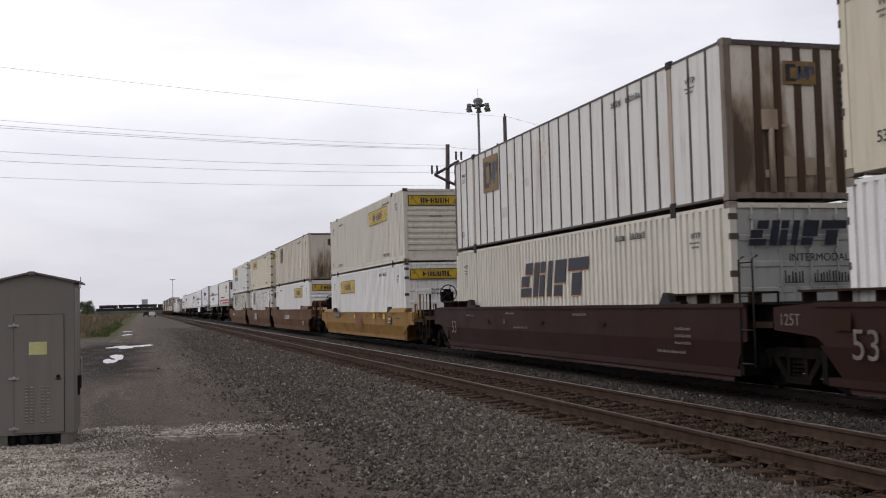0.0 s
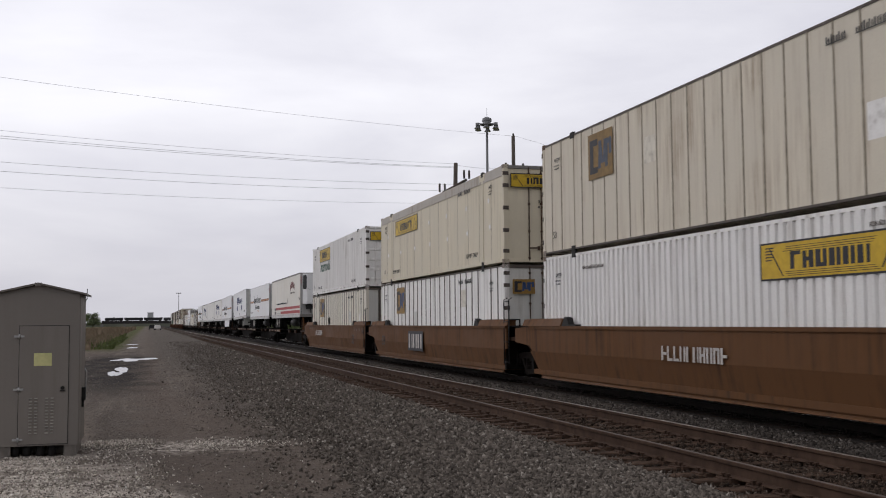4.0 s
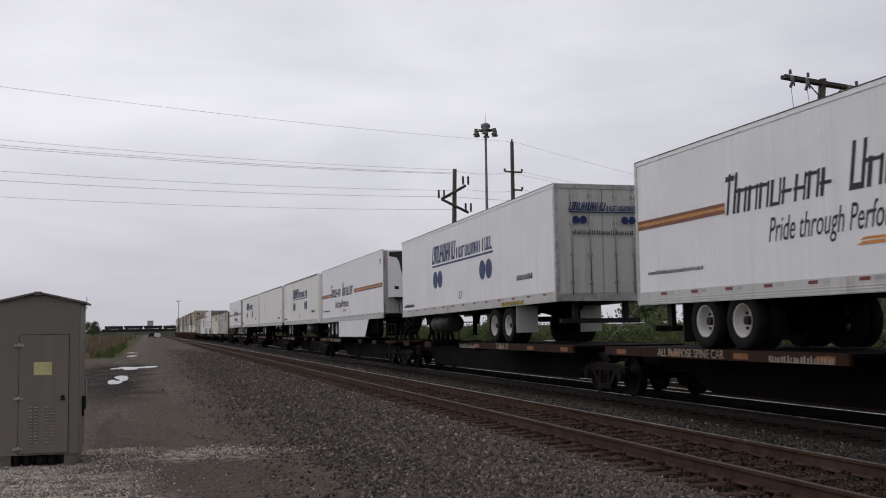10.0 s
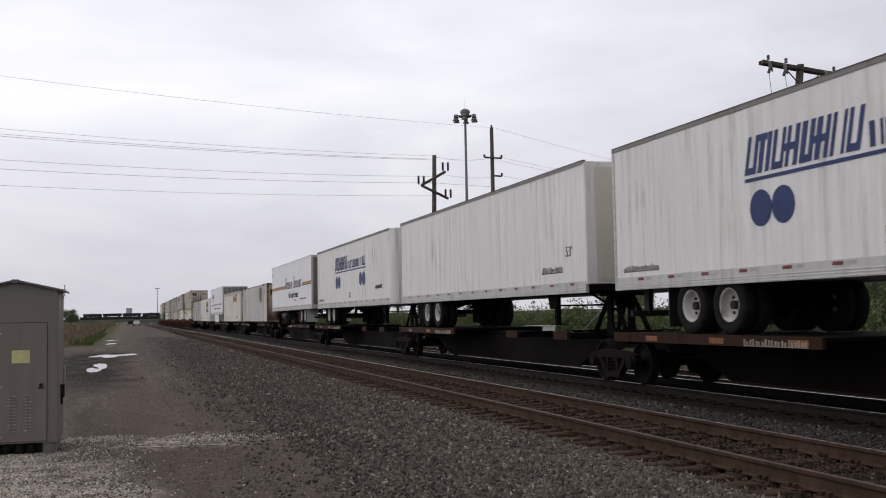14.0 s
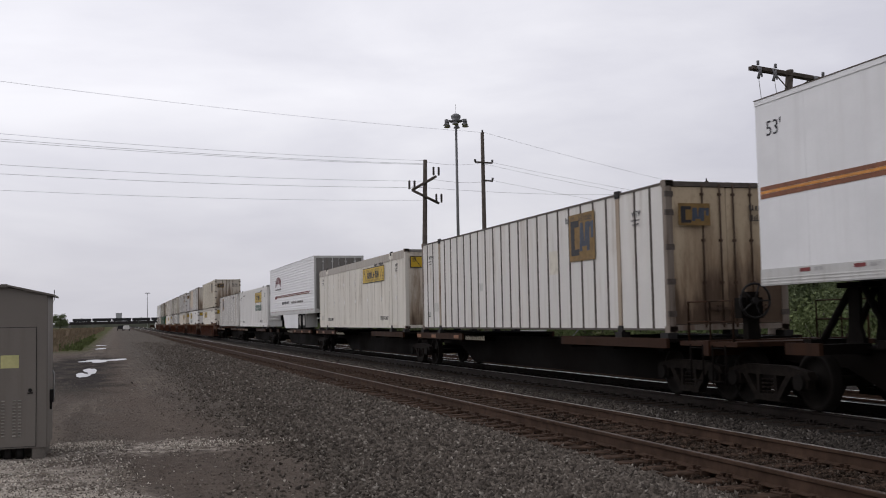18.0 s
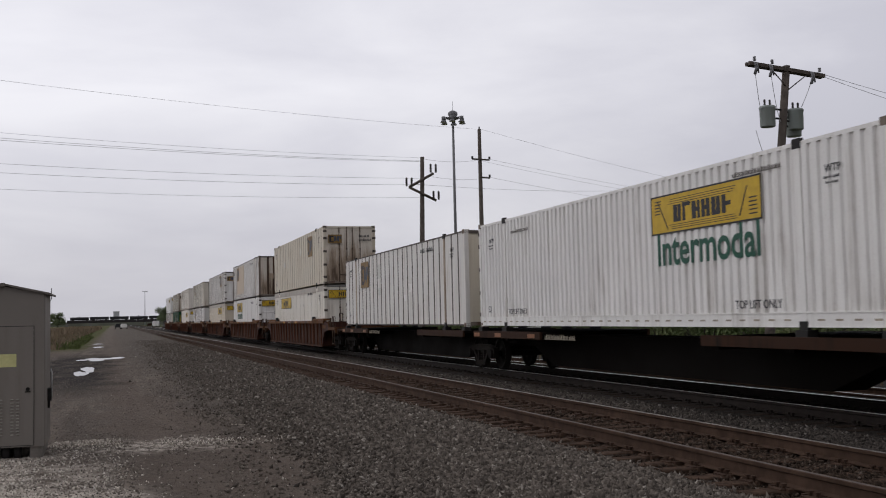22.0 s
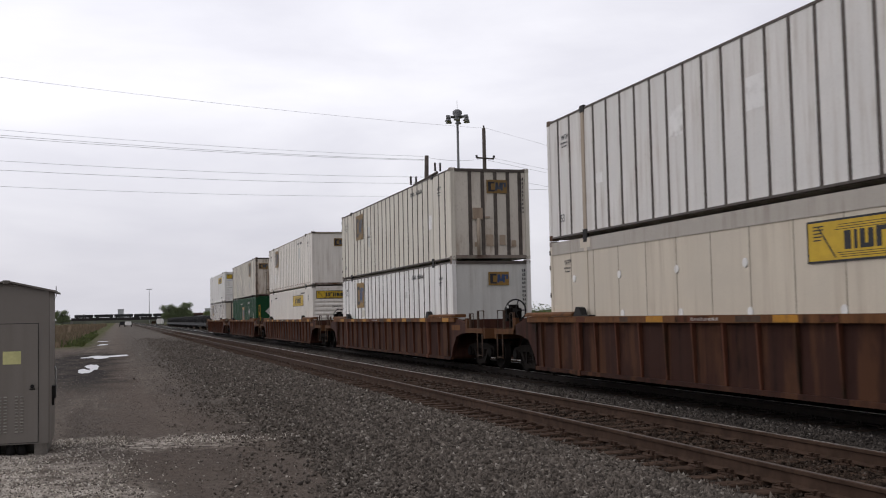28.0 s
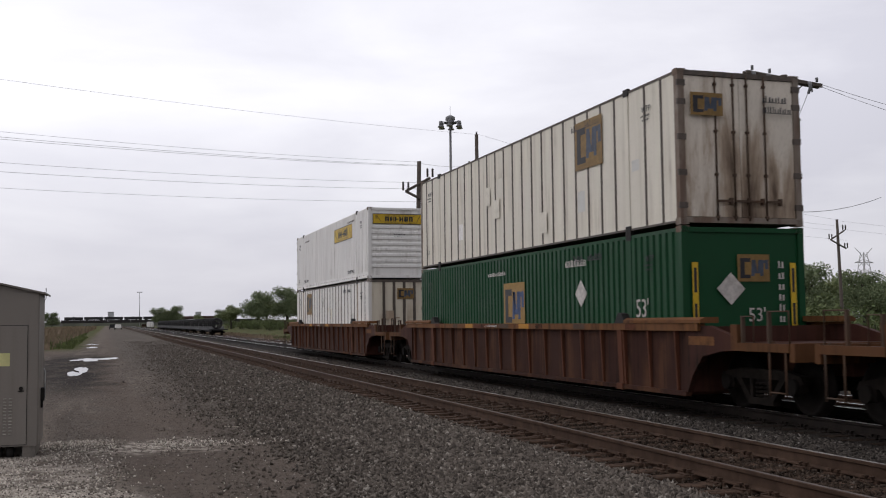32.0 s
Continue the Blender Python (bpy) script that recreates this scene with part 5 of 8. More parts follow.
def trailer(i, wall, end_mat, rear, reefer, label, decor, rows=None, skirt=False, round_nose=False):
    """rear: near when the doors lead. Its body is built with the nose at y = 0 and turned when the doors lead."""
    # darker top rails: the roof line's shadow is put into their paint
    dark_top = i in (6, 10, 11, 12)
    # some trailers ride nose down or high on their hitch
    lift, tilt = {8: (0.21, -0.60), 9: (0.07, -0.25), 13: (0.03, -0.10)}.get(i, (0.0, 0.0))
    ob = rolling(thing("road_trailer", pose(0, 0, 0), label, "trailer", "trailers on the train"), i, 0.0, DECK + lift, tilt)
    flip = rear == "near"
    T = pose(0, LEN, 0, 0, 0, 180) if flip else Matrix.Identity(4)
    def body():
        k = Mesh()
        r = 0.42 if round_nose else 0.04
        arc = [(r * (1 - math.cos(math.pi * q / 20)), r * (1 - math.sin(math.pi * q / 20))) for q in range(11)]
        nose = [(-HX + a, b) for a, b in arc] + [(HX - a, b) for a, b in arc[::-1]] + [(HX, LEN - 0.06), (-HX, LEN - 0.06)]
        k.prism(nose, "z", BODY0 + (-0.04 if round_nose else 0.14), BODY1 - (0.01 if round_nose else 0.06))
        return k.make("body", wall)
    part("body", cached(("tbody", wall.name, round_nose), body), ob, "", T)
    if rows == "ribbed":
        def rib():
            k = Mesh()
            k.prism([(-0.0, -0.03), (-0.014, -0.015), (-0.014, 0.015), (0.0, 0.03)], "y", 0.12, LEN - 0.15)
            return k.make("side_rib", wall)
        for j in range(18):
            part("side_rib", cached(("trib", wall.name), rib), ob, "", T @ pose(HX if flip else -HX, 0 if not flip else LEN, BODY0 + 0.30 + j * 0.145, 0, 0, 180 if flip else 0))
    else:
        def seam():
            k = Mesh()
            k.box(-0.002, 0.001, -0.007, 0.007, BODY0 + 0.15, BODY1 - 0.1)
            return k.make("panel_seam", wall)
        for j in range(1, 13):
            part("panel_seam", cached(("tseam", wall.name), seam), ob, "", pose(-HX, j * LEN / 13, 0))
    start = 0.44 if round_nose else 0.05
    def rail(z0, z1, mat):
        k = Mesh()
        k.box(-0.012, 0.06, start, LEN - 0.02, z0, z1 - 0.014)
        # thin dark strip drawn for the shadowed line at the roof edge
        k.box(-0.016, 0.06, start, LEN - 0.02, z1 - 0.014, z1 + 0.006, 1)
        return k.make("side_rail", mat, SEAM)
    def lower_rail():
        k = Mesh()
        prof = [(0.06, BODY0 - 0.06), (-0.010, BODY0 - 0.06)]
        for z in (0.0, 0.045, 0.09):
            prof += [(-0.010, BODY0 - 0.05 + z), (-0.016, BODY0 - 0.045 + z), (-0.016, BODY0 - 0.03 + z), (-0.010, BODY0 - 0.025 + z)]
        k.prism(prof + [(-0.010, BODY0 + 0.20), (0.06, BODY0 + 0.20)], "y", start, LEN - 0.02)
        return k.make("bottom_rail", PALEALU)
    for s in (-1, 1):
        m = pose(-HX, 0, 0) if s < 0 else pose(HX, LEN, 0, 0, 0, 180)
        part("bottom_rail", cached(("bottom_rail", round_nose), lower_rail), ob, "", m)
        part("top_rail", cached(("top_rail", dark_top, round_nose, wall.name), lambda: rail(BODY1 - 0.09, BODY1, wall if not dark_top else RAILGREY)), ob, "", m)
    def roof():
        k = Mesh()
        k.box(-HX + 0.05, HX - 0.05, start, LEN - 0.08, BODY1 - 0.06, BODY1 - 0.02)
        return k.make("roof", wall)
    part("roof", cached(("troof", wall.name, round_nose), roof), ob, "", T)
    def under():
        k = Mesh()
        k.box(-HX + 0.07, HX - 0.07, start, LEN - 0.02, BODY0, BODY0 + 0.12)
        return k.make("floor_frame", GRIME)
    part("floor_frame", cached(("floor_frame", round_nose), under), ob, "", T)
    tape = rects(("tape_red",), [(0, 0, 0.24, 0.055, 0, 0, 0.003), (0.33, 0.0, 0.54, 0.055, 0, 1, 0.003)], REFLECT, TAPE_PALE)
    for j in range(13):
        part("reflector_tape", tape, ob, "", on_side(-HX - 0.013, 0.9 + j * 1.2, BODY0 + 0.12))
    # doors or nose
    metal = STEEL if end_mat is not QUILT else PALEALU
    def leaf(sgn):
        k = Mesh()
        c, d = sorted((sgn * 0.01, sgn * (HX - 0.1)))
        k.box(c, d, LEN - 0.07, LEN - 0.02, BODY0 + 0.16, BODY1 - 0.12)
        return k.make("rear_door", end_mat)
    def bar():
        k = Mesh()
        k.cyl((0, LEN + 0.01), "z", 0.018, BODY0 + 0.1, BODY1 - 0.1, 8)
        for z in (1.3, 2.0, 2.8, 3.5):
            k.box(-0.05, 0.05, LEN - 0.02, LEN + 0.025, z, z + 0.07)
        return k.make("lock_rod", metal)
    for s in (-1, 1):
        d = part("rear_door", cached(("tleaf", end_mat.name, s), lambda: leaf(s)), ob, "", T)
        for q in (0.35, 0.85):
            part("lock_rod", cached(("tbar", metal.name), bar), d, "", pose(s * q, 0, 0))
    def frame_rear():
        k = Mesh()
        k.box(-HX, HX, LEN - 0.08, LEN, BODY1 - 0.12, BODY1)
        k.box(-HX, HX, LEN - 0.08, LEN + 0.02, BODY0 - 0.05, BODY0 + 0.14)
        for s in (-1, 1):
            c, d = sorted((s * (HX + 0.012), s * (HX - 0.09)))
            k.box(c, d, LEN - 0.1, LEN, BODY0, BODY1)
        return k.make("rear_frame", metal)
    part("rear_frame", cached(("rframe", metal.name), frame_rear), ob, "", T)
    def bumper():
        k = Mesh()
        k.box(-1.1, 1.1, LEN - 0.35, LEN - 0.25, 0.32, 0.44)
        for s in (-0.7, 0.7):
            k.box(s - 0.05, s + 0.05, LEN - 0.4, LEN - 0.2, 0.34, BODY0)
        return k.make("bumper", DARK)
    part("bumper", cached("bumper", bumper), ob, "", T)
    if reefer:
        def nose():
            k = Mesh()
            k.box(-HX + 0.03, HX - 0.03, -0.003, 0.01, BODY0 + 0.142, BODY1 - 0.062)
            if reefer == "side":
                k.box(-HX + 0.02, HX - 0.02, -0.012, 0.04, BODY1 - 0.10, BODY1 + 0.004, 1)
                k.box(-HX + 0.02, HX - 0.02, -0.012, 0.04, BODY0 - 0.05, BODY0 + 0.14, 1)
            return k.make("nose_panel", NOSEGREY, RAILGREY)
        part("nose_panel", cached(("nose_panel", reefer), nose), ob, "dull aluminium front panel", T)
        def unit():
            k = Mesh()
            q = 1.12
            e = 0.56
            p = [(-1.08, 0.0), (-1.05, -0.12), (-0.50, -0.42), (0.98, -0.42), (1.05, -0.30), (1.08, 0.0)] if reefer == "wide" else [(-q, 0.0), (-q, -0.14), (-q + 0.22, -e), (q - 0.22, -e), (q, -0.14), (q, 0.0)]
            k.prism(p, "z", 1.75, 3.76)
            k.prism([(-0.75, 1.66), (0.75, 1.66), (0.85, 1.76), (-0.85, 1.76)], "y", -0.32, 0.0, 1)
            return k.make("cooling_unit", UNITWHITE, DARK)
        u = part("cooling_unit", cached(("unit", reefer), unit), ob, "white moulded cooling unit", T)
        def grille(shape):
            def build():
                k = Mesh()
                if shape == "wide":
                    k.prism([(-0.50, 3.73), (0.95, 3.73), (0.93, 2.65), (-0.50, 2.65)], "y", -0.432, -0.41)
                    # the dark corner that sweeps round the slanted face
                    pts = [(0.03, 3.73), (1.0, 3.73), (1.0, 2.65), (0.86, 2.95), (0.72, 3.32), (0.55, 3.47), (0.03, 3.54)]
                    k.quad([(-1.05 + 0.55 * u - 0.006, -0.12 - 0.30 * u - 0.011, z) for u, z in pts])
                    for q in range(9):
                        k.box(-0.32, 0.82, -0.448, -0.43, 2.80 + q * 0.095, 2.835 + q * 0.095)
                else:
                    # a tall grille on the slanted corner
                    face = [(0.06, 3.58), (0.16, 3.68), (0.80, 3.68), (0.94, 3.58), (0.94, 2.84), (0.80, 2.72), (0.16, 2.72), (0.06, 2.84)]
                    k.quad([(shape * (1.12 - 0.22 * u + 0.012), -0.14 - 0.42 * u - 0.006, z) for u, z in face])
                return k.make("grille", BLACK)
            return build
        for shape in ("wide",) if reefer == "wide" else (-1, 1):
            part("grille", cached(("grille", shape), grille(shape)), u, "black air grille")
        if reefer == "side":
            def guard():
                k = Mesh()
                k.prism([(-0.9, 1.40), (0.9, 1.40), (0.95, 1.72), (-0.95, 1.72)], "y", -0.3, -0.005)
                return k.make("lower_guard", BLACK)
            part("lower_guard", cached("lower_guard", guard), u)
        def panel():
            k = Mesh()
            e = 0.20 if reefer == "side" else 0.06
            for x0, x1 in ((-0.76, -0.03), (0.03, 0.76)) if reefer == "side" else ((-0.44, 0.24), (0.27, 0.92)):
                k.prism([(x0, 1.85), (x1, 1.85), (x1, 2.62), (x1 - 0.1, 2.70), (x0 + 0.1, 2.70), (x0, 2.62)], "y", -0.382 - e, -0.355 - e)
            if reefer == "side":
                k.box(-0.88, 0.88, -0.566, -0.555, 2.72, 2.735, 1)
                k.box(-0.42, 0.42, -0.575, -0.555, 3.50, 3.58, 1)
                k.box(-0.12, 0.14, -0.575, -0.555, 3.1, 3.32, 1)
            k.box(0.45, 0.60, -0.39 - e, -0.36 - e, 1.98, 2.12, 1)
            return k.make("access_panel", UNITWHITE, BLACK)
        part("access_panel", cached(("apanel", reefer), panel), u)
        if reefer == "wide":
            def latch():
                k = Mesh()
                k.quad([(-1.05 + 0.55 * a - 0.006, -0.12 - 0.30 * a - 0.011, z) for a, z in ((0.40, 2.10), (0.70, 2.08), (0.70, 2.22), (0.40, 2.24))])
                return k.make("latch", BLACK)
            part("latch", cached("unit_latch", latch), u)
        def hose():
            k = Mesh()
            for x in (-0.62, 0.62):
                k.tube([(x, -0.03, 1.68), (x + 0.02, -0.07, 1.40), (x + 0.05, -0.05, 1.12)], 0.02, 6)
            k.tube([(0.66, -0.04, 1.62), (0.95, -0.08, 1.55), (0.92, -0.08, 1.25), (0.78, -0.08, 1.08), (0.70, -0.05, 1.25)], 0.018, 6)
            return k.make("air_hose", BLACK)
        part("air_hose", cached("air_hose", hose), ob, "", T)
        for j in range(5):
            number_bars(ob, on_end(-HX + 0.05, -0.004, 1.42 - j * 0.11), 0.07, 0.085, 1, INK, 90 + j)
            number_bars(ob, on_end(-HX + 0.04, -0.004, 3.50 - j * 0.11), 0.07, 0.085, 1, RED, 95 + j)
    elif not flip:
        def nose():
            k = Mesh()
            k.box(-HX + 0.25, HX - 0.25, -0.02, 0.004, BODY0 + 0.2, BODY1 - 0.15)
            for x in (-0.6, 0.0, 0.6):
                k.box(x - 0.01, x + 0.01, -0.03, 0.0, BODY0 + 0.25, BODY1 - 0.2)
            return k.make("nose_panel", end_mat)
        part("nose_panel", cached(("nose", end_mat.name), nose), ob, "", T)
    # running gear, slid to where each trailer has it
    shift = {7: 0.65, 8: -0.58, 10: 0.3, 12: 0.3, 13: 0.6, 16: -0.4}.get(i, 0.0)
    for y in (11.85 + shift, 13.10 + shift):
        yy = LEN - y if flip else y
        drop = lift + yy * math.sin(radians(tilt))
        for s in (-1, 1):
            w = part("wheel", tyre_mesh(), ob, "black truck tyre", pose(s * 1.13, yy, 0.505 - drop, 0, 0, 0 if s < 0 else 180))
            part("rim", rim_mesh(RIMWHITE), w, "white steel rim")
            w = part("wheel", tyre_mesh(), ob, "", pose(s * 0.83, yy, 0.505 - drop))
    def slider():
        k = Mesh()
        for s in (-0.5, 0.5):
            k.box(s - 0.06, s + 0.06, 10.8, 14.2, 0.74, 0.92)
        for y in (11.85, 13.10):
            k.cyl((y, 0.505), "x", 0.07, -1.1, 1.1, 10)
            k.prism([(y - 0.5, 0.72), (y + 0.4, 0.62), (y + 0.4, 0.70), (y - 0.5, 0.84)], "x", -0.58, -0.42)
            k.prism([(y - 0.5, 0.72), (y + 0.4, 0.62), (y + 0.4, 0.70), (y - 0.5, 0.84)], "x", 0.42, 0.58)
        return k.make("axle_frame", GRIME)
    part("axle_frame", cached("slider", slider), ob, "", T @ pose(0, shift, 0))
    def flap():
        k = Mesh()
        k.box(-0.32, 0.32, -0.012, 0.012, 0.12, 0.86)
        return k.make("mud_flap", GREY_END if i in (8, 13, 16) else BLACK)
    for s in (-1, 1):
        part("mud_flap", cached(("flap", i in (8, 13, 16)), flap), ob, "", T @ pose(s * 0.96, 13.85 + shift, 0))
    def cross():
        k = Mesh()
        k.tube([(-0.9, 2.71, 0.6), (0.9, 2.71, 0.6)], 0.025)
        return k.make("landing_gear", GRIME)
    def leg():
        k = Mesh()
        k.box(0.80, 0.92, 2.64, 2.78, 0.15, 0.92)
        return k.make("leg", GRIME)
    def bracket():
        k = Mesh()
        k.prism([(2.30, 0.93), (3.12, 0.93), (2.90, 0.52), (2.52, 0.52)], "x", 0.94, 0.98)
        return k.make("bracket", GRIME)
    def shoe():
        k = Mesh()
        k.box(0.74, 0.98, 2.58, 2.84, 0.12, 0.15)
        return k.make("foot", GRIME)
    def brace():
        k = Mesh()
        k.tube([(0.85, 2.7, 0.4), (0.5, 3.6, 0.9)], 0.03)
        return k.make("brace", GRIME)
    gear = part("landing_gear", cached("lg_cross", cross), ob, "", T)
    for s in (1, -1):
        for nm, fn in (("leg", leg), ("bracket", bracket), ("foot", shoe), ("brace", brace)):
            part(nm, cached("lg_" + nm, fn), gear, "", Matrix.Diagonal((s, 1, 1, 1)))
    if reefer or i in (8, 10, 13):
        def tank():
            k = Mesh()
            k.cyl((0.0, 0.52), "y", 0.30, 3.7, 5.9, 20)
            for y in (4.2, 5.2):
                k.cyl((0.0, 0.52), "y", 0.31, y, y + 0.08, 20, 1)
            k.box(-0.05, 0.05, 4.0, 5.6, 0.8, 0.94, 1)
            k.cyl((0.0, 0.52), "y", 0.25, 3.7, 3.67, 20, 2, r2=0.18)
            k.cyl((0.0, 0.52), "y", 0.25, 5.9, 5.93, 20, 2, r2=0.18)
            return k.make("fuel_tank", TANKGREY, BLACK, TANKGREY)
        part("fuel_tank", cached("tank", tank), ob, "", T @ pose(0.85 if flip else -0.85, 0, 0))
    if skirt:
        def sk():
            k = Mesh()
            a, b = (3.0, 10.9) if not flip else (5.3, 10.8)
            k.prism([(a, 0.06), (a, BODY0), (b, BODY0), (b - 1.0, 0.06)] if flip else [(a + 1.0, 0.06), (a, BODY0), (b, BODY0), (b, 0.06)], "x", 0.0, 0.015)
            # dark inner face stands for the shade under the trailer
            k.prism([(a + 0.05, 0.10), (a + 0.05, BODY0), (b - 1.0, BODY0), (b - 1.05, 0.10)] if flip else [(a + 1.05, 0.10), (a + 0.15, BODY0), (b - 0.05, BODY0), (b - 0.05, 0.10)], "x", 0.016, 0.03, 1)
            for y in (a + 2.3, a + 4.6):
                k.box(-0.005, 0.0, y, y + 0.03, 0.08, BODY0)
            return k.make("side_skirt", wall, DARK)
        part("side_skirt", cached(("skirt", flip), sk), ob, "white side skirt", pose(-HX, 0, 0))
        part("side_skirt", cached(("skirt", flip), sk), ob, "white side skirt", pose(HX, 0, 0) @ Matrix.Diagonal((-1, 1, 1, 1)))
    decor(ob, -HX - (0.02 if rows == "ribbed" else 0.004))
    return ob


# --- what the trailers carry on their sides ---
TANKGREY = plain("dull_tank_metal", (0.024, 0.0225, 0.021), 0.6, 0.1)
QUILT = paint("quilted_grey_steel", (0.19, 0.182, 0.17), (0.07, 0.055, 0.04), 0.9, 0.5, metal=0.3, rust=0.25)
AGEDCREAM = paint("aged_cream_trailer", (0.70, 0.67, 0.60), (0.24, 0.18, 0.12), 0.35, 0.45)
MAROON = plain("maroon_paint", (0.16, 0.022, 0.024), 0.5)


def decor_brown(y_left, zz=2.40):
    """Serif name in dark ink between two brown and gold stripes; y_left: where the name starts."""
    def put(ob, x):
        def stripe(w):
            return rects(("stripe", round(w, 2)), [(0, 0, w, 0.07, 0, 0, 0.003), (0, 0.075, w, 0.12, 0, 1, 0.003), (0, 0.125, w, 0.19, 0, 0, 0.003)], STRIPE, ORANGE)
        part("stripe", stripe(LEN - 0.1 - y_left), ob, "brown and gold stripe", on_side(x, LEN - 0.1, zz))
        part("stripe", stripe(y_left - 6.75), ob, "brown and gold stripe", on_side(x, y_left - 6.65, zz))
        s = word(0.05, -0.02, 3.0, 0.43, 9, 0.18, 0, 0.004, 11, 1, 0.72) + word(3.4, -0.02, 3.05, 0.43, 8, 0.18, 0, 0.004, 12, 1, 0.72)
        part("name_mark", rects(("brown_name",), s, INK), ob, "dark name drawn as bars", on_side(x, y_left, zz - 0.02))
        part("lettering", lettering("Pride through Performance", 0.58, INK, 0.35, 0.60), ob, "", on_side(x, y_left - 1.3, zz - 0.62))
        part("swoosh", rects(("swoosh",), [(0, 0, 0.9, 0.05, 3.0, 0, 0.003), (0.1, 0.07, 0.8, 0.11, 2.0, 0, 0.003)], ORANGE), ob, "", on_side(x, y_left - 3.5, zz - 0.85))
        number_bars(ob, on_side(x, LEN - 0.5 if y_left > 11 else 4.1, 1.46), 2.2, 0.08, 26, SEAM, 9)
        small_text(ob, "53'", 0.34, INK, on_side(x, 0.72 if y_left > 11 else LEN - 0.3, 3.22))
    return put


def decor_dots(y_left):
    """Blue name over an underline with two pairs of round dots."""
    def put(ob, x):
        s = word(0.0, 0.05, 2.9, 0.62, 8, 0.25, 0, 0.004, 21) + word(3.05, 0.05, 2.6, 0.36, 8, 0.0, 0, 0.004, 22) + word(5.85, 0.05, 0.95, 0.40, 4, 0, 0, 0.004, 23)
        s.append((0.0, -0.07, 6.85, -0.01, 0, 0, 0.003))
        part("name_mark", rects(("dots_name",), s, NAVY), ob, "navy name drawn as bars over a line", on_side(x, y_left, 2.58))
        def dot():
            k = Mesh()
            k.cyl((0, 0), "z", 0.30, 0.0, 0.004, 24, 0, False)
            return k.make("dot_mark", NAVY)
        for c in (0.42, 1.02, 5.8, 6.42):
            part("dot_mark", cached("navy_dot", dot), ob, "round navy dot", on_side(x, y_left - c, 2.06))
        if NEAR[8] - 0.1 < ob.location.y < NEAR[8] + 0.1:
            s = word(0.0, 0.0, 1.0, 0.22, 8, 0.25, 0, 0.004, 21) + word(1.05, 0.0, 0.8, 0.14, 8, 0, 0, 0.004, 22) + [(0.0, -0.05, 1.85, -0.02, 0, 0, 0.003)]
            part("name_mark", rects(("dots_end",), s, NAVY), ob, "navy name", on_end(-0.95, -0.05, 3.15))
            for c in (-0.75, -0.55, 0.6, 0.8):
                part("dot_mark", cached("navy_dot", dot), ob, "round navy dot", on_end(c, -0.05, 2.92) @ Matrix.Diagonal((0.33, 0.33, 1, 1)))
            number_bars(ob, on_end(-0.85, -0.05, 2.55), 1.7, 0.12, 13, INK, 17)
            h = [(0, 0, 1.9, 0.1, 0, 0, 0.003)] + [(0.05 + q * 0.12, 0.0, 0.10 + q * 0.12, 0.1, 0.4, 1, 0.005) for q in range(15)]
            part("hazard_strip", rects(("hazard_strip",), h, YELLOW, INK), ob, "yellow and black striped tape", on_side(x - 0.02, 4.2, BODY0 - 0.03))
        small_text(ob, "53'", 0.36, INK, on_side(x, y_left - 3.25, 1.28))
        number_bars(ob, on_side(x, 2.9, 1.55), 1.25, 0.17, 10, INK, 14)
        number_bars(ob, on_side(x, LEN - 0.4, 1.22), 1.5, 0.13, 12, INK, 15)
    return put


def decor_red(ob, x):
    """Red arched name, small grey line, and red stripes along the foot."""
    def arch():
        k = Mesh()
        for j in range(7):
            u = 0.08 + j * 0.33
            z = 0.22 - 0.04 * (j - 3) ** 2 * 0.55
            for du, w in ((0, 0.10), (0.16, 0.09)):
                k.prism([(u + du, z), (u + du + w, z), (u + du + w, z + 0.42), (u + du, z + 0.42)], "z", 0, 0.004)
            k.prism([(u, z + 0.34), (u + 0.25, z + 0.34), (u + 0.25, z + 0.42), (u, z + 0.42)], "z", 0, 0.0035)
        for j in range(20):
            k.prism([(0.02 + j * 0.122, -0.20), (0.07 + j * 0.122, -0.20), (0.07 + j * 0.122, -0.10), (0.02 + j * 0.122, -0.10)], "z", 0, 0.004, 1)
        return k.make("name_mark", MAROON, SEAM)
    part("name_mark", cached("red_arch", arch), ob, "red arched name drawn as bars", on_side(x, 5.05, 2.75))
    s = [(5.6, 0.0, LEN - 0.35, 0.20, 0, 0, 0.003), (2.7, 0.32, LEN - 0.35, 0.50, 0, 0, 0.003), (2.7, 0.0, 5.5, 0.12, 0, 1, 0.003)]
    for q in range(8):
        for z in (0.02, 0.30):
            s.append((1.75 + q * 0.11, z, 1.82 + q * 0.11, z + 0.18, 0.6, 2, 0.003))
    part("stripe", rects(("red_stripes",), s, RED, GREY_END, INK), ob, "red stripes", on_side(x, LEN - 0.25, 1.15))
    number_bars(ob, on_side(x, 13.0, 1.88), 6.2, 0.13, 44, INK, 31)
    part("placard", rects(("diamond_tan",), [(0, 0, 0.36, 0.36, 0, 0, 0.003), (0.05, 0.05, 0.31, 0.31, 0, 1, 0.005)], SEAM_LIGHT, WHITEINK), ob, "pale diamond placard", on_side(x, 6.3, 1.80) @ pose(0, 0, 0, 0, 0, 45))
    small_text(ob, "53ft", 0.30, INK, on_side(x, 0.62, 2.0))


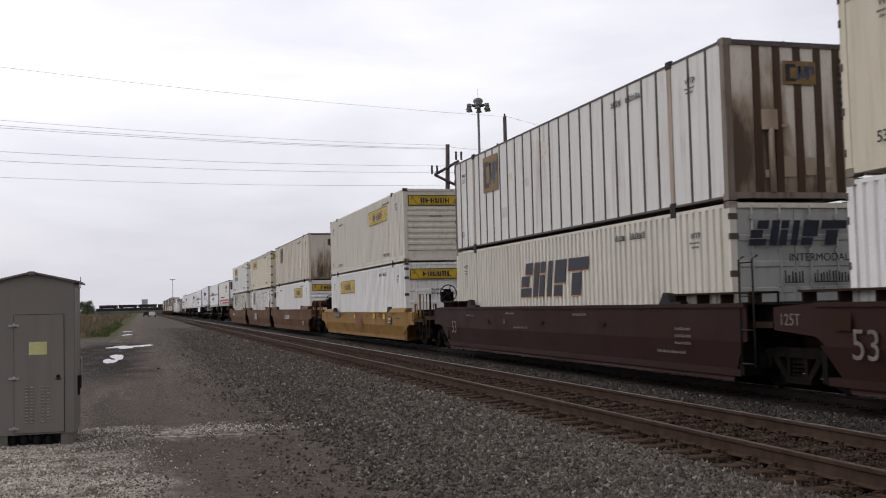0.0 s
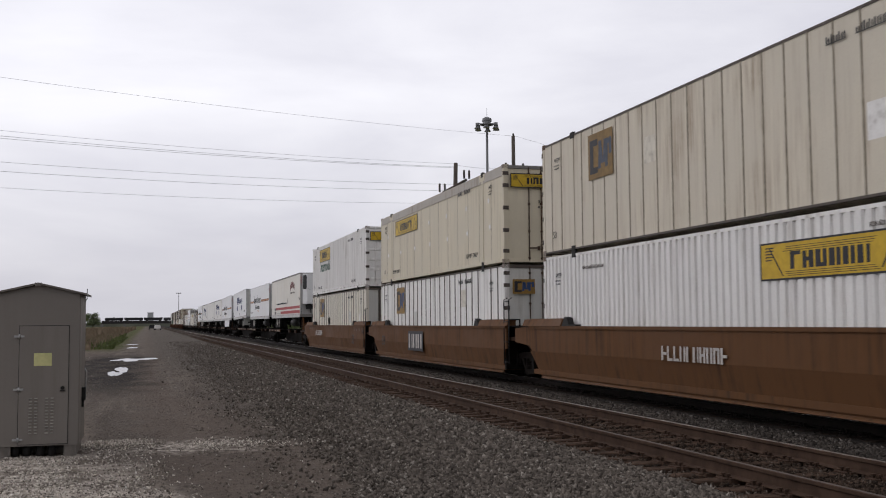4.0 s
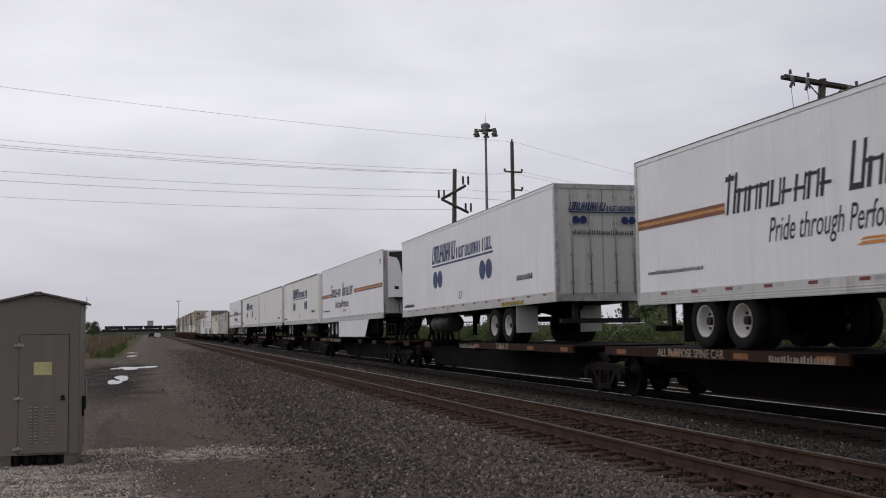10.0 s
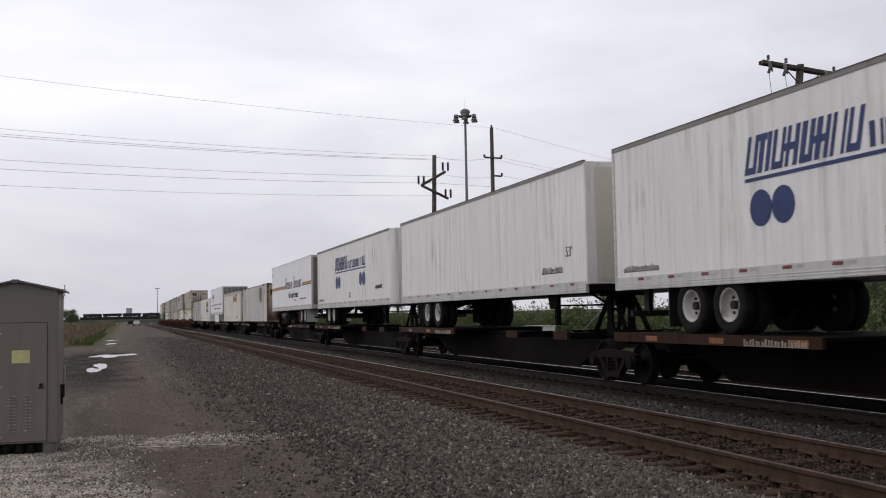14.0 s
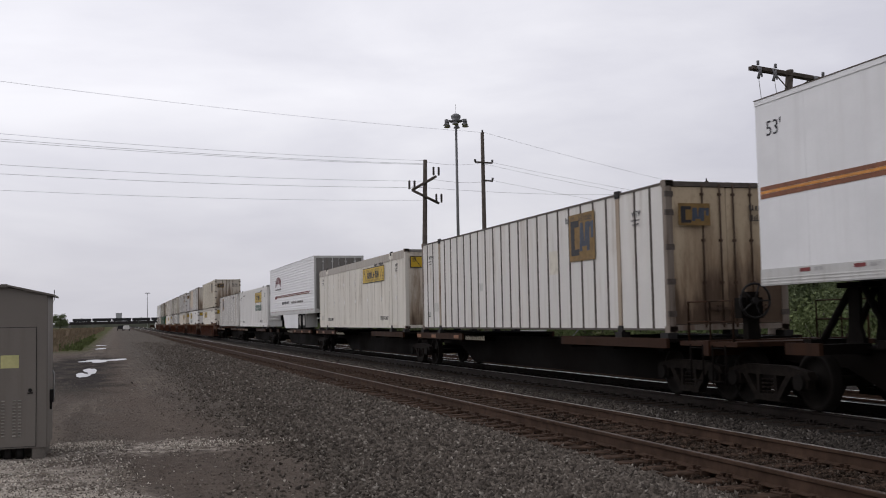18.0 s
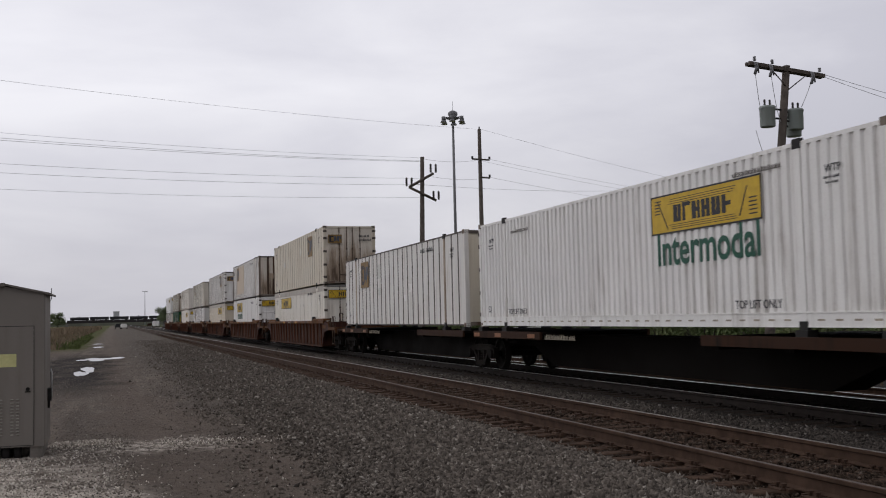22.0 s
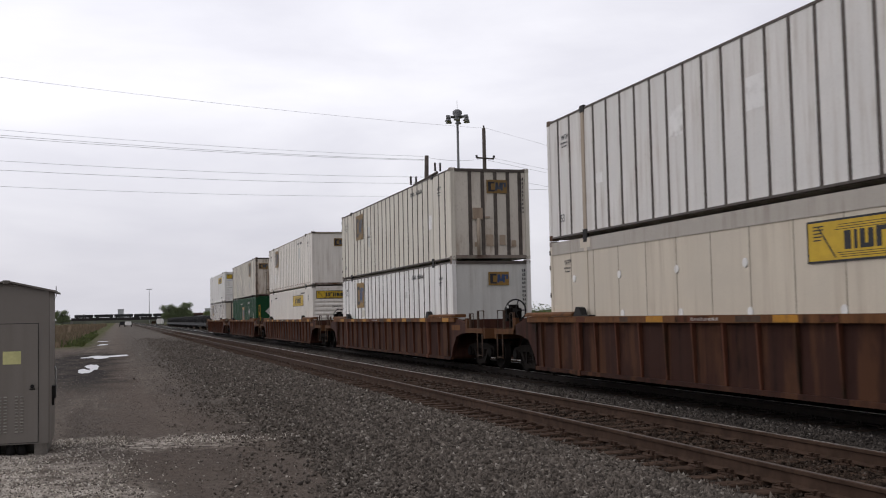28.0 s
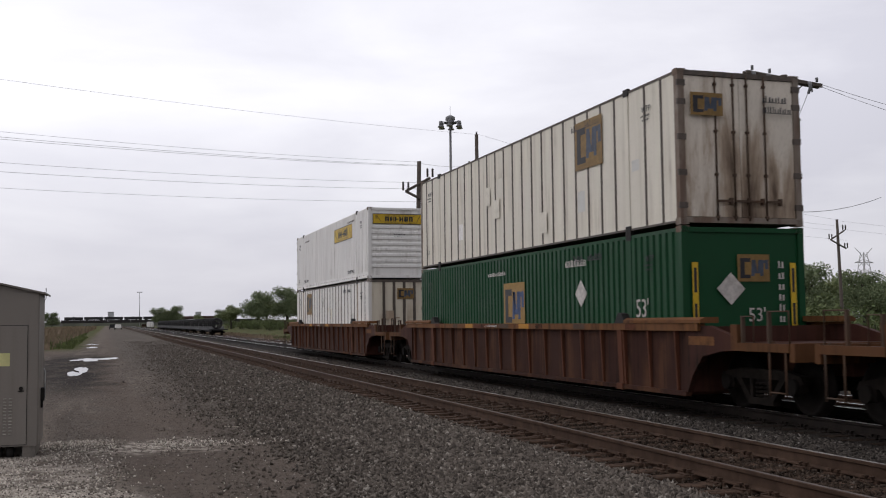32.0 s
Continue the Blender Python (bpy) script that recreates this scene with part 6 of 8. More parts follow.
def decor_arrow(ob, x):
    """Red arched name and a long maroon arrow over a line of small writing."""
    part("name_mark", CACHE["red_arch"], ob, "red arched name drawn as bars", on_side(x, 13.75, 2.62))
    s = [(0.6, 0.04, 12.3, 0.09, 0, 0, 0.004), (0.5, 0.12, 12.5, 0.17, 0, 2, 0.004), (0.0, 0.06, 0.9, 0.14, 1.5, 2, 0.005), (0.0, 0.07, 0.9, -0.02, 1.5, 2, 0.005)]
    part("stripe", rects(("arrow",), s, STRIPE, RED, MAROON), ob, "maroon arrow stripe", on_side(x, 13.9, 1.90))
    small_text(ob, "SERVING NORTH AMERICA", 0.22, INK, on_side(x, 11.0, 1.50), 1.0)
    number_bars(ob, on_side(x, 7.4, 1.50), 1.75, 0.14, 13, SEAM, 33)
    number_bars(ob, on_side(x, 5.5, 1.50), 2.1, 0.14, 15, SEAM, 34)


def decor_plain(ob, x):
    small_text(ob, "53'", 0.34, INK, on_side(x, 1.15, 1.72))
    number_bars(ob, on_side(x, 2.6, 1.36), 1.3, 0.17, 9, INK, 41)
    part("lettering", lettering("53'", 0.36, INK), ob, "", on_end(0.1, -0.034, 2.1))


def slant_blocks(key, w, h, gold):
    """Heavy slanted blocks with notches, over a gold edge set a little lower."""
    u = w / 5.0
    blocks = [(0.02, 0.0, 0.86, 0.26), (0.02, 0.30, 0.62, 0.62), (0.30, 0.66, 0.86, 1.0)]
    blocks += [(1.02, 0.0, 1.40, 1.0), (1.50, 0.0, 1.88, 0.62), (1.50, 0.68, 1.88, 1.0)]
    blocks += [(2.10, 0.0, 2.42, 1.0), (2.62, 0.0, 3.2, 0.30), (2.62, 0.36, 3.4, 1.0)]
    blocks += [(3.55, 0.66, 4.85, 1.0), (3.85, 0.0, 4.45, 0.60)]
    s = []
    for q, (a, b, c, d) in enumerate(blocks):
        sl = 0.22
        s.append((a * u + sl * b * h, b * h, c * u + sl * b * h, d * h, sl, 0, 0.006 + 0.0003 * (q % 3)))
        if gold:
            s.append((a * u + sl * b * h - 0.035, b * h - 0.025, c * u + sl * b * h - 0.03, d * h - 0.025, sl, 1, 0.003 + 0.0003 * (q % 3)))
    return rects(key, s, SLANTINK, ORANGE)


SLANTINK = plain("blue_black_paint", (0.011, 0.013, 0.026), 0.5)


def slanted_marks(ob, x):
    part("name_mark", slant_blocks(("slant", 1), 4.45, 0.88, True), ob, "slanted blue-black name with a gold edge", on_side(x, 10.45, 1.33))
    part("name_mark", slant_blocks(("slant", 2), 2.0, 0.44, False), ob, "slanted black name", on_end(-1.0, -0.07, 2.08))
    small_text(ob, "INTERMODAL", 0.20, INK, on_end(-0.2, -0.07, 1.80), 1.0)
    number_bars(ob, on_end(-0.3, -0.07, 1.42), 0.42, 0.22, 3, INK, 53)
    number_bars(ob, on_end(0.3, -0.07, 1.42), 0.75, 0.22, 6, INK, 54)


def tan_patch(ob, x):
    part("tan_patch", rects(("tan_patch",), [(0, 0, 4.75, 2.2, 0, 0, 0.0015)], PATCH), ob, "faded tan patch", on_side(x + 0.008, 13.55, 0.46))


def pale_patches(ob, x):
    for y, z in ((9.5, 1.0), (6.4, 0.35), (10.2, 1.4)):
        part("repair_patch", rects(("repair",), [(0, 0, 0.42, 0.5, 0, 0, 0.004)], CREAM), ob, "", on_side(x, y, z))


def rail_reflectors(ob, x):
    for j in range(2, 26):
        part("reflector", rects(("rail_dot",), [(0, 0, 0.19, 0.07, 0, 0, 0.003), (0.07, 0.02, 0.12, 0.05, 0, 1, 0.004)], STRIPE, CREAM), ob, "small red-brown reflector", on_side(x + 0.008, j * LEN / 26 - 0.2, 0.15))
    part("repair_patch", rects(("foil_patch",), [(0, 0, 0.62, 0.62, 0, 0, 0.002)], GREY_END), ob, "dull silver patch", on_side(x + 0.008, 4.35, 1.62))


def green_marks(ob, x):
    part("placard", rects(("diamond",), [(0, 0, 0.42, 0.42, 0, 0, 0.004)], WHITEINK), ob, "white diamond placard", on_side(x, 4.2, 1.45) @ pose(0, 0, 0, 0, 0, 45))
    part("placard", rects(("diamond",), [], WHITEINK), ob, "white diamond placard", on_end(-0.30, 0.0, 1.42) @ pose(0, 0, 0, 0, 0, 45))
    sign_gold(ob, on_side(x, 8.85, 0.98), 1.42, 1.15)
    sign_gold(ob, on_end(-0.15, 0.0, 1.85), 0.68, 0.5, True)
    small_text(ob, "53'", 0.5, WHITEINK, on_side(x, 1.75, 1.22), 0.9)
    small_text(ob, "53'", 0.36, WHITEINK, on_end(0.05, 0.0, 1.12), 0.9)
    for xx in (-1.1, 0.98):
        part("hazard_strip", rects(("strip",), [(0, 0, 0.12, 1.25, 0, 0, 0.004), (0.03, 0.1, 0.09, 0.5, 0, 1, 0.006), (0.03, 0.7, 0.09, 1.15, 0, 1, 0.006)], YELLOW, INK), ob, "yellow strip", on_end(xx, -0.004, 0.95))
    for j in range(7):
        number_bars(ob, on_end(0.72, 0.0, 2.1 - j * 0.2), 0.13, 0.14, 1, WHITEINK, 60 + j)
    number_bars(ob, on_side(x, 5.0, 2.35), 1.1, 0.16, 7, WHITEINK, 63)
    number_bars(ob, on_side(x, 10.0, 2.35), 1.3, 0.11, 10, WHITEINK, 64)


# --- the consist, front first ---
YEL = ["yellow"]
GLD = ["gold"]
container(0, 1, "plate", BEIGE, BEIGE, "ribs", YEL, "cream panelled container with a yellow logo panel, stacked on another", 1, RAILGREY)
container(0, 0, "corr", WHITE, WHITE, "ribs", YEL, "white corrugated container low in a maroon well car", 2)
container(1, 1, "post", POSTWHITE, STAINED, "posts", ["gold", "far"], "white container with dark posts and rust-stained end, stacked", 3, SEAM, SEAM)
container(1, 0, "corr", CREAM, GREYDOOR, "door", [], "off-white corrugated container with slanted black name and grey doors", 4, None, None, slanted_marks)
container(2, 1, "corr", CREAM, CREAM, "ribs", YEL, "cream corrugated container with yellow logo panel, stacked", 5)
container(2, 0, "corr", WHITE, WHITE, "door", YEL, "white corrugated container in a yellow well car", 6)
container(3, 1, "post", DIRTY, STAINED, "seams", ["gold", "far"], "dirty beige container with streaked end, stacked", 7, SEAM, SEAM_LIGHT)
container(3, 0, "corr", WHITE, WHITE, "ribs", YEL, "white corrugated container in a brown well car", 8)
container(4, 1, "plate", BEIGE, BEIGE, "door", YEL, "beige riveted container with round vent caps, stacked", 9, RAILGREY)
container(4, 0, "post", WHITE, GREY_END, "door", ["gold", "far"], "white container with dark posts in a brown well car", 10, SEAM, SEAM)
container(5, 1, "corr", WHITE, WHITE, "door", ["yellow", "word"], "white corrugated container with green lettering, stacked", 11)
# GREY_END here greys white end panels for the shade they stand in
container(5, 0, "post", CREAM, GREY_END, "posts", ["gold", "far"], "off-white container with dark posts in a brown well car", 12, SEAM, SEAM)
trailer(6, AGEDCREAM, GREY_END, "far", "side", "white refrigerated trailer with red stripes", decor_red)
trailer(7, CLEANWHITE, GREY_END, "far", "wide", "white refrigerated trailer with a brown and gold stripe", decor_brown(12.85))
trailer(8, CLEANWHITE, GREY_END, "near", "", "white trailer with navy name and dots, doors leading", decor_dots(11.75))
trailer(9, CLEANWHITE, GREY_END, "far", "wide", "white refrigerated trailer with a brown stripe and skirt", decor_brown(13.2, 2.22), None, True)
trailer(10, WHITE, WHITE, "far", "", "white round-nosed trailer with navy name and dots", decor_dots(11.45), None, False, True)
trailer(11, WHITE, CREAM, "far", "", "plain white weathered trailer", decor_plain, None, False, False)
trailer(12, WHITE, WHITE, "far", "", "white round-nosed trailer with navy name and dots", decor_dots(11.45), None, False, True)
trailer(13, CLEANWHITE, QUILT, "near", "", "white trailer with a brown stripe and dark quilted doors", decor_brown(9.95, 2.24))
container(14, 2, "post", POSTWHITE, RUSTDOOR, "door", GLD, "white container with dark posts and rusty doors on a spine car", 13, SEAM, SEAM)
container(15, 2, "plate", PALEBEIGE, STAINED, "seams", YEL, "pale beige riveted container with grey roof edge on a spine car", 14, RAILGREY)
trailer(16, CLEANWHITE, QUILT, "near", "", "white ribbed trailer with a maroon arrow and side skirt", decor_arrow, "ribbed", True)
container(17, 2, "corr", WHITE, WHITE, "ribs", ["yellow", "word"], "white corrugated container with green lettering on a spine car", 15)
container(18, 2, "post", POSTWHITE, DIRTY, "plain", ["gold", "far"], "white container with dark posts on a spine car", 16, SEAM, SEAM)
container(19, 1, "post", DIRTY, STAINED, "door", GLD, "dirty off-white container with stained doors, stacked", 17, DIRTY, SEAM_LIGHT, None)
container(19, 0, "plate", PALEBEIGE, PALEBEIGE, "door", YEL, "pale beige riveted container in a brown-red well car", 18, RAILGREY)
container(20, 1, "post", POSTWHITE, STAINED, "posts", ["gold", "far"], "white container with dark posts and tan patch, stacked", 19, SEAM, SEAM, tan_patch)
container(20, 0, "corr", WHITE, WHITE, "door", ["yellow", "word"], "white corrugated container with green lettering in a well car", 20)
container(21, 1, "post", POSTWHITE, WHITE, "door", GLD, "white container with dark posts and half-rusty doors, stacked", 21, SEAM, SEAM)
container(21, 0, "plate", SAND, SAND, "plain", YEL, "pale beige riveted container with grey roof edge in a well car", 22, RAILGREY)
container(22, 1, "post", CREAM, SOILED, "posts", ["gold", "far"], "cream container with dark posts and a stained end, stacked", 23, SEAM, SEAM)
container(22, 0, "post", WHITE, GREY_END, "plain", ["gold", "far"], "white container with dark posts in a well car", 24, SEAM, SEAM)
container(23, 1, "post", ASHWHITE, ASHWHITE, "seams", ["gold", "far"], "pale container with thin seams and red reflectors, stacked", 25, SEAM_LIGHT, SEAM_LIGHT, rail_reflectors)
container(23, 0, "corr", ASHWHITE, ASHWHITE, "ribs", YEL, "off-white corrugated container in a well car", 26)
container(24, 1, "post", CREAM, STAINED, "door", GLD, "cream container with dark posts and rusty doors, stacked", 27, SEAM, SEAM, pale_patches)
container(24, 0, "corr", GREEN, GREEN, "plain", [], "dark green corrugated container in a brown-red well car", 28, None, None, green_marks)
container(25, 1, "corr", WHITE, WHITE, "ribs", YEL, "white corrugated container on the last car, stacked", 29)
container(25, 0, "post", POSTWHITE, DIRTY, "posts", ["gold", "far"], "white container with dark posts in the last well car", 30, SEAM, SEAM)

car = well_car(0, WELLMAROON, WELLMAROON, "maroon smooth-sided well car", False, True, True, 3.31)
small_text(car, "125T", 0.26, DIMINK, on_side(-1.535, LEN + 1.45, 1.08))
small_text(car, "53", 0.62, DIMINK, on_side(-1.572, LEN - 0.3, 0.62))
part("tape_patch", rects(("opatch",), [(0, 0, 0.42, 0.24, 0, 0, 0.003)], SPINE_ORANGE), car, "", on_side(-1.572, LEN + 0.1, 1.02))
car = well_car(1, WELLMAROON, WELLMAROON, "maroon smooth-sided well car", False, True, False, 3.31)
small_text(car, "53", 0.55, DIMINK, on_side(-1.572, LEN - 0.15, 0.62))
small_text(car, "A", 0.22, DIMINK, on_side(-1.572, 11.2, 0.95))
for j, (y, z, w) in enumerate(((14.6, 1.15, 0.8), (10.4, 0.85, 1.1), (11.0, 1.22, 0.7), (1.6, 0.95, 0.6), (1.6, 0.82, 0.6), (1.6, 0.69, 0.6), (2.3, 0.52, 1.1), (6.4, 1.2, 0.8))):
    number_bars(car, on_side(-1.572, y, z), w, 0.06, 10, DIMINK, 70 + j)
for y in (8.6, 5.0, 12.8):
    part("tape_patch", rects(("spatch",), [(0, 0, 0.3, 0.10, 0, 0, 0.003)], SPINE_ORANGE), car, "", on_side(-1.572, y, 0.98))
car = well_car(2, WELLYELLOW, WELLYELLOW, "yellow smooth-sided well car", False, low=True)
part("name_mark", rects(("tt",), word(0, 0, 1.35, 0.55, 3, 0, 0, 0.004, 81), STRIPE), car, "red-brown marks", on_side(-1.572, 8.3, 0.55))
small_text(car, "53", 0.36, INK, on_side(-1.572, 2.55, 0.72))
part("data_plate", rects(("dplate",), [(0, 0, 0.5, 0.32, 0, 0, 0.003), (0.05, 0.05, 0.4, 0.1, 0, 1, 0.005), (0.05, 0.16, 0.45, 0.26, 0, 1, 0.005)], INK, WHITEINK), car, "", on_side(-1.572, 1.9, 0.78))
part("data_plate", rects(("dplate2",), [(0, 0, 1.5, 0.24, 0, 0, 0.003)] + line_bars(0.1, 0.05, 1.3, 0.14, 9, 1, 3), INK, WHITEINK), car, "", on_side(-1.572, 14.0, 1.0))
for j, (y, z, w, n) in enumerate(((12.2, 1.14, 0.5, 4), (6.1, 1.10, 0.4, 4), (5.3, 1.18, 0.35, 3), (3.9, 1.08, 0.7, 6), (3.6, 1.18, 0.5, 5), (1.2, 1.16, 0.3, 3), (0.6, 1.0, 0.7, 7))):
    number_bars(car, on_side(-1.572, y, z), w, 0.05, n, INK, 120 + j)
for y, z, w, h in ((8.95, 0.98, 0.34, 0.16), (4.75, 1.0, 0.36, 0.20), (2.85, 0.98, 0.36, 0.22)):
    part("tape_patch", rects(("ypatch", w), [(0, 0, w, h, 0, 0, 0.003)], YELLOW), car, "", on_side(-1.572, y, z))
car = well_car(3, WELLTAN, WELLTAN, "tan-brown smooth-sided well car", False, False, True, 3.3)
part("car_number", rects(("dt",), word(0, 0, 2.4, 0.28, 10, 0, 0, 0.004, 83), WHITEINK), car, "white number drawn as bars", on_side(-1.572, 9.5, 0.78))
part("data_plate", rects(("dplate",), [], INK), car, "", on_side(-1.572, 1.2, 0.42))
car = well_car(4, WELLTAN, WELLTAN, "tan-brown smooth-sided well car", False, True, True, 3.47)
part("name_mark", rects(("tt2",), [(-0.12, -0.1, 2.1, 0.62, 0, 1, 0.003)] + word(0, 0, 2.0, 0.52, 3, 0, 0, 0.005, 85), WHITEINK, INK), car, "white marks on a black panel", on_side(-1.572, 10.3, 0.60))
small_text(car, "53", 0.55, INK, on_side(-1.572, 15.0, 0.62))
car = well_car(5, WELLTAN, WELLTAN, "tan-brown smooth-sided well car", False, True, False, 3.47)
part("car_number", rects(("dt",), [], WHITEINK), car, "white number drawn as bars", on_side(-1.572, 13.4, 0.86))
small_text(car, "53", 0.62, INK, on_side(-1.572, 2.2, 0.55))
small_text(car, "125T", 0.22, INK, on_side(-1.535, -0.05, 1.05))
for y in (15.9, 15.4, 14.9, 1.6, 1.1, 0.4, -0.3):
    number_bars(car, on_side(-1.572, y, 1.18), 0.16, 0.14, 2, DIMINK, 130 + int(y * 10))
for i in (19, 20, 21, 22, 23, 24, 25):
    well_car(i, WELLRED, CHORD, "rusty red ribbed well car with ochre top chord", wheel=i in (19, 22, 23))


def reach(i):
    """Half the gap before and after load i."""
    return (NEAR[i] - NEAR[i - 1] - LEN) / 2, (NEAR[i + 1] - NEAR[i] - LEN) / 2


for i in range(6, 19):
    a, b = reach(i)
    first, last = i in (6, 9, 14), i in (8, 13, 18)
    if i == 6:
        a = 1.9
    if i == 18:
        b = 1.3
    if i == 13:
        b = 1.45
    kind = "container" if i in (14, 15, 17, 18) else "trailer"
    spine_car(i, a, b, kind, "rusty brown spine car with an orange-edged deck", first, True, first, last, "near" if i in (8, 13, 16) else "far")


# ---- beside the tracks ----
CABPAINT = paint("cabinet_paint", (0.185, 0.166, 0.145), (0.11, 0.092, 0.075), 0.45, 0.5)
CABROOF = plain("cabinet_roof_paint", (0.155, 0.138, 0.12), 0.55)
LABEL = plain("faded_yellow_label", (0.55, 0.53, 0.25), 0.6, 0, 0.12)
POLEWOOD = plain("weathered_pole_wood", (0.082, 0.067, 0.056), 0.9, 0, 0.35, 6.0, 0.4)
TANK = paint("transformer_grey", (0.26, 0.29, 0.27), (0.12, 0.1, 0.08), 0.4, 0.5)
CERAMIC = plain("dark_ceramic", (0.03, 0.024, 0.02), 0.3)
PALEWIRE = plain("pale_insulated_wire", (0.40, 0.40, 0.41), 0.6)
GREYCERAMIC = plain("grey_ceramic", (0.16, 0.16, 0.165), 0.35)
WIRE = plain("cable_metal", (0.19, 0.19, 0.20), 0.6)
LIGHTSLOT = plain("louvre_edge_metal", (0.25, 0.235, 0.205), 0.5, 0.2)
MASTPAINT = plain("mast_paint", (0.17, 0.17, 0.175), 0.6)


def signal_cabinet():
    ob = thing("signal_cabinet", pose(-1.447, 15.3, GROUND), "grey-brown metal signal cabinet with a gabled roof and closed door", "cabinet")
    w, d, z0, z1 = 0.555, 1.25, 0.15, 2.225
    k = Mesh()
    b = 0.015
    k.prism([(-w + b, 0), (w - b, 0), (w, b), (w, d - b), (w - b, d), (-w + b, d), (-w, d - b), (-w, b)], "z", z0, z1)
    k.prism([(-w + 0.01, z1), (w - 0.01, z1), (0, z1 + 0.115)], "y", 0.012, d - 0.012)
    part("body", k.make("body", CABPAINT), ob)
    k = Mesh()
    k.prism([(-w - 0.075, z1 - 0.02), (0, z1 + 0.125), (w + 0.075, z1 - 0.02), (w + 0.075, z1 + 0.006), (0, z1 + 0.152), (-w - 0.075, z1 + 0.006)], "y", -0.05, d + 0.05)
    part("roof", k.make("roof", CABROOF), ob)
    k = Mesh()
    k.prism([(-0.045, -0.05), (0.045, -0.05), (0.03, -0.062), (-0.03, -0.062)], "z", z1 + 0.105, z1 + 0.15)
    part("ridge_cap", k.make("ridge_cap", CABROOF), ob)
    # door with its seam, hinges, latch, label and louvres
    x0, x1, a, c = -0.228, 0.407, 0.175, 1.78
    k = Mesh()
    k.box(x0 - 0.008, x1 + 0.008, -0.003, 0.002, a - 0.008, c + 0.008)
    part("door_gap", k.make("door_gap", BLACK), ob, "dark gap round the door")
    k = Mesh()
    k.box(x0, x1, -0.016, -0.001, a, c)
    door = part("door", k.make("door", CABPAINT), ob)
    def hinge():
        k = Mesh()
        k.box(-0.07, 0.06, -0.028, -0.014, -0.014, 0.014)
        k.cyl((0.0, -0.026), "z", 0.014, -0.03, 0.03, 8)
        return k.make("hinge", STEEL)
    for z in (1.64, 0.92, 0.24):
        part("hinge", cached("cab_hinge", hinge), door, "", pose(x0, 0, z))
    k = Mesh()
    k.cyl((0.335, 0.93), "y", 0.026, -0.040, -0.015, 12)
    k.box(0.30, 0.37, -0.03, -0.016, 0.885, 0.90)
    part("latch", k.make("latch", DARK), door)
    k = Mesh()
    k.box(-0.04, 0.19, -0.020, -0.0165, 1.235, 1.41)
    part("label", k.make("label", LABEL), door, "faded yellow label")
    def louvre():
        k = Mesh()
        k.prism([(-0.016, 0.0), (-0.030, 0.006), (-0.016, 0.020)], "x", -0.020, 0.020)
        return k.make("louvre", LIGHTSLOT)
    for x in (-0.075, -0.005, 0.135, 0.205):
        for q in range(12):
            part("louvre", cached("louvre", louvre), door, "", pose(x, 0, 0.31 + q * 0.043))
    # plinth and cable ducts
    k = Mesh()
    for xx in (-0.48, 0.36):
        k.box(xx, xx + 0.16, 0.02, d - 0.02, 0.0, z0)
    k.box(-0.45, 0.45, 0.35, d - 0.1, 0.0, z0 - 0.01)
    part("plinth", k.make("plinth", CABROOF), ob)
    def duct():
        k = Mesh()
        k.cyl((0, 0), "z", 0.055, -0.02, z0, 12)
        return k.make("cable_duct", DARK)
    for x in (-0.27, -0.12, 0.05, 0.2):
        part("cable_duct", cached("duct", duct), ob, "", pose(x, 0.12, 0))
    k = Mesh()
    k.tube([(w + 0.005, 0.95, z1 - 0.1), (w + 0.03, 0.95, z1 - 0.05), (w + 0.03, 0.95, z1 + 0.1)], 0.006)
    part("antenna", k.make("antenna", DARK), ob)
    k = Mesh()
    k.tube([(w + 0.005, 1.10, z0 + 0.55), (w + 0.025, 1.10, z0 + 0.6), (w + 0.025, 1.10, z0 + 0.95), (w + 0.005, 1.10, z0 + 1.0)], 0.015)
    part("conduit", k.make("conduit", STEEL), ob)
    k = Mesh()
    k.box(w, w + 0.05, 0.5, 0.7, 0.72, 0.9)
    k.box(w, w + 0.03, 0.55, 0.62, 0.62, 0.72)
    part("padlock_box", k.make("padlock_box", DARK), ob)


signal_cabinet()


def tapered(x0, y0, x1, y1, h, r0, r1, n=10):
    """A leaning pole from the ground to height h."""
    k = Mesh()
    a = len(k.v)
    for x, y, z, r in ((x0, y0, -0.6, r0), (x1, y1, h, r1)):
        for j in range(n):
            t = 2 * math.pi * j / n
            k.v.append((x + r * math.cos(t), y + r * math.sin(t), z))
    for j in range(n):
        k.f.append((a + j, a + (j + 1) % n, a + n + (j + 1) % n, a + n + j)), k.i.append(0), k.s.append(True)
    k.f.append(tuple(range(a + n, a + 2 * n))), k.i.append(0), k.s.append(False)
    return k.make("shaft", POLEWOOD)


def insulator(mat, h=0.4, r=0.075):
    def build():
        k = Mesh()
        prof = [(0.02, 0.0)]
        n = 5
        for j in range(n):
            prof += [(r, h * (j + 0.2) / n), (r * 0.55, h * (j + 0.75) / n)]
        prof.append((0.0, h))
        k.lathe(prof, "z", (0, 0), 10)
        return k.make("insulator", mat)
    return cached(("insulator", mat.name, h, r), build)


def rod(name, ob, a, b, r, mat, n=6):
    k = Mesh()
    k.tube([a, b], r, n)
    return part(name, k.make(name, mat), ob)


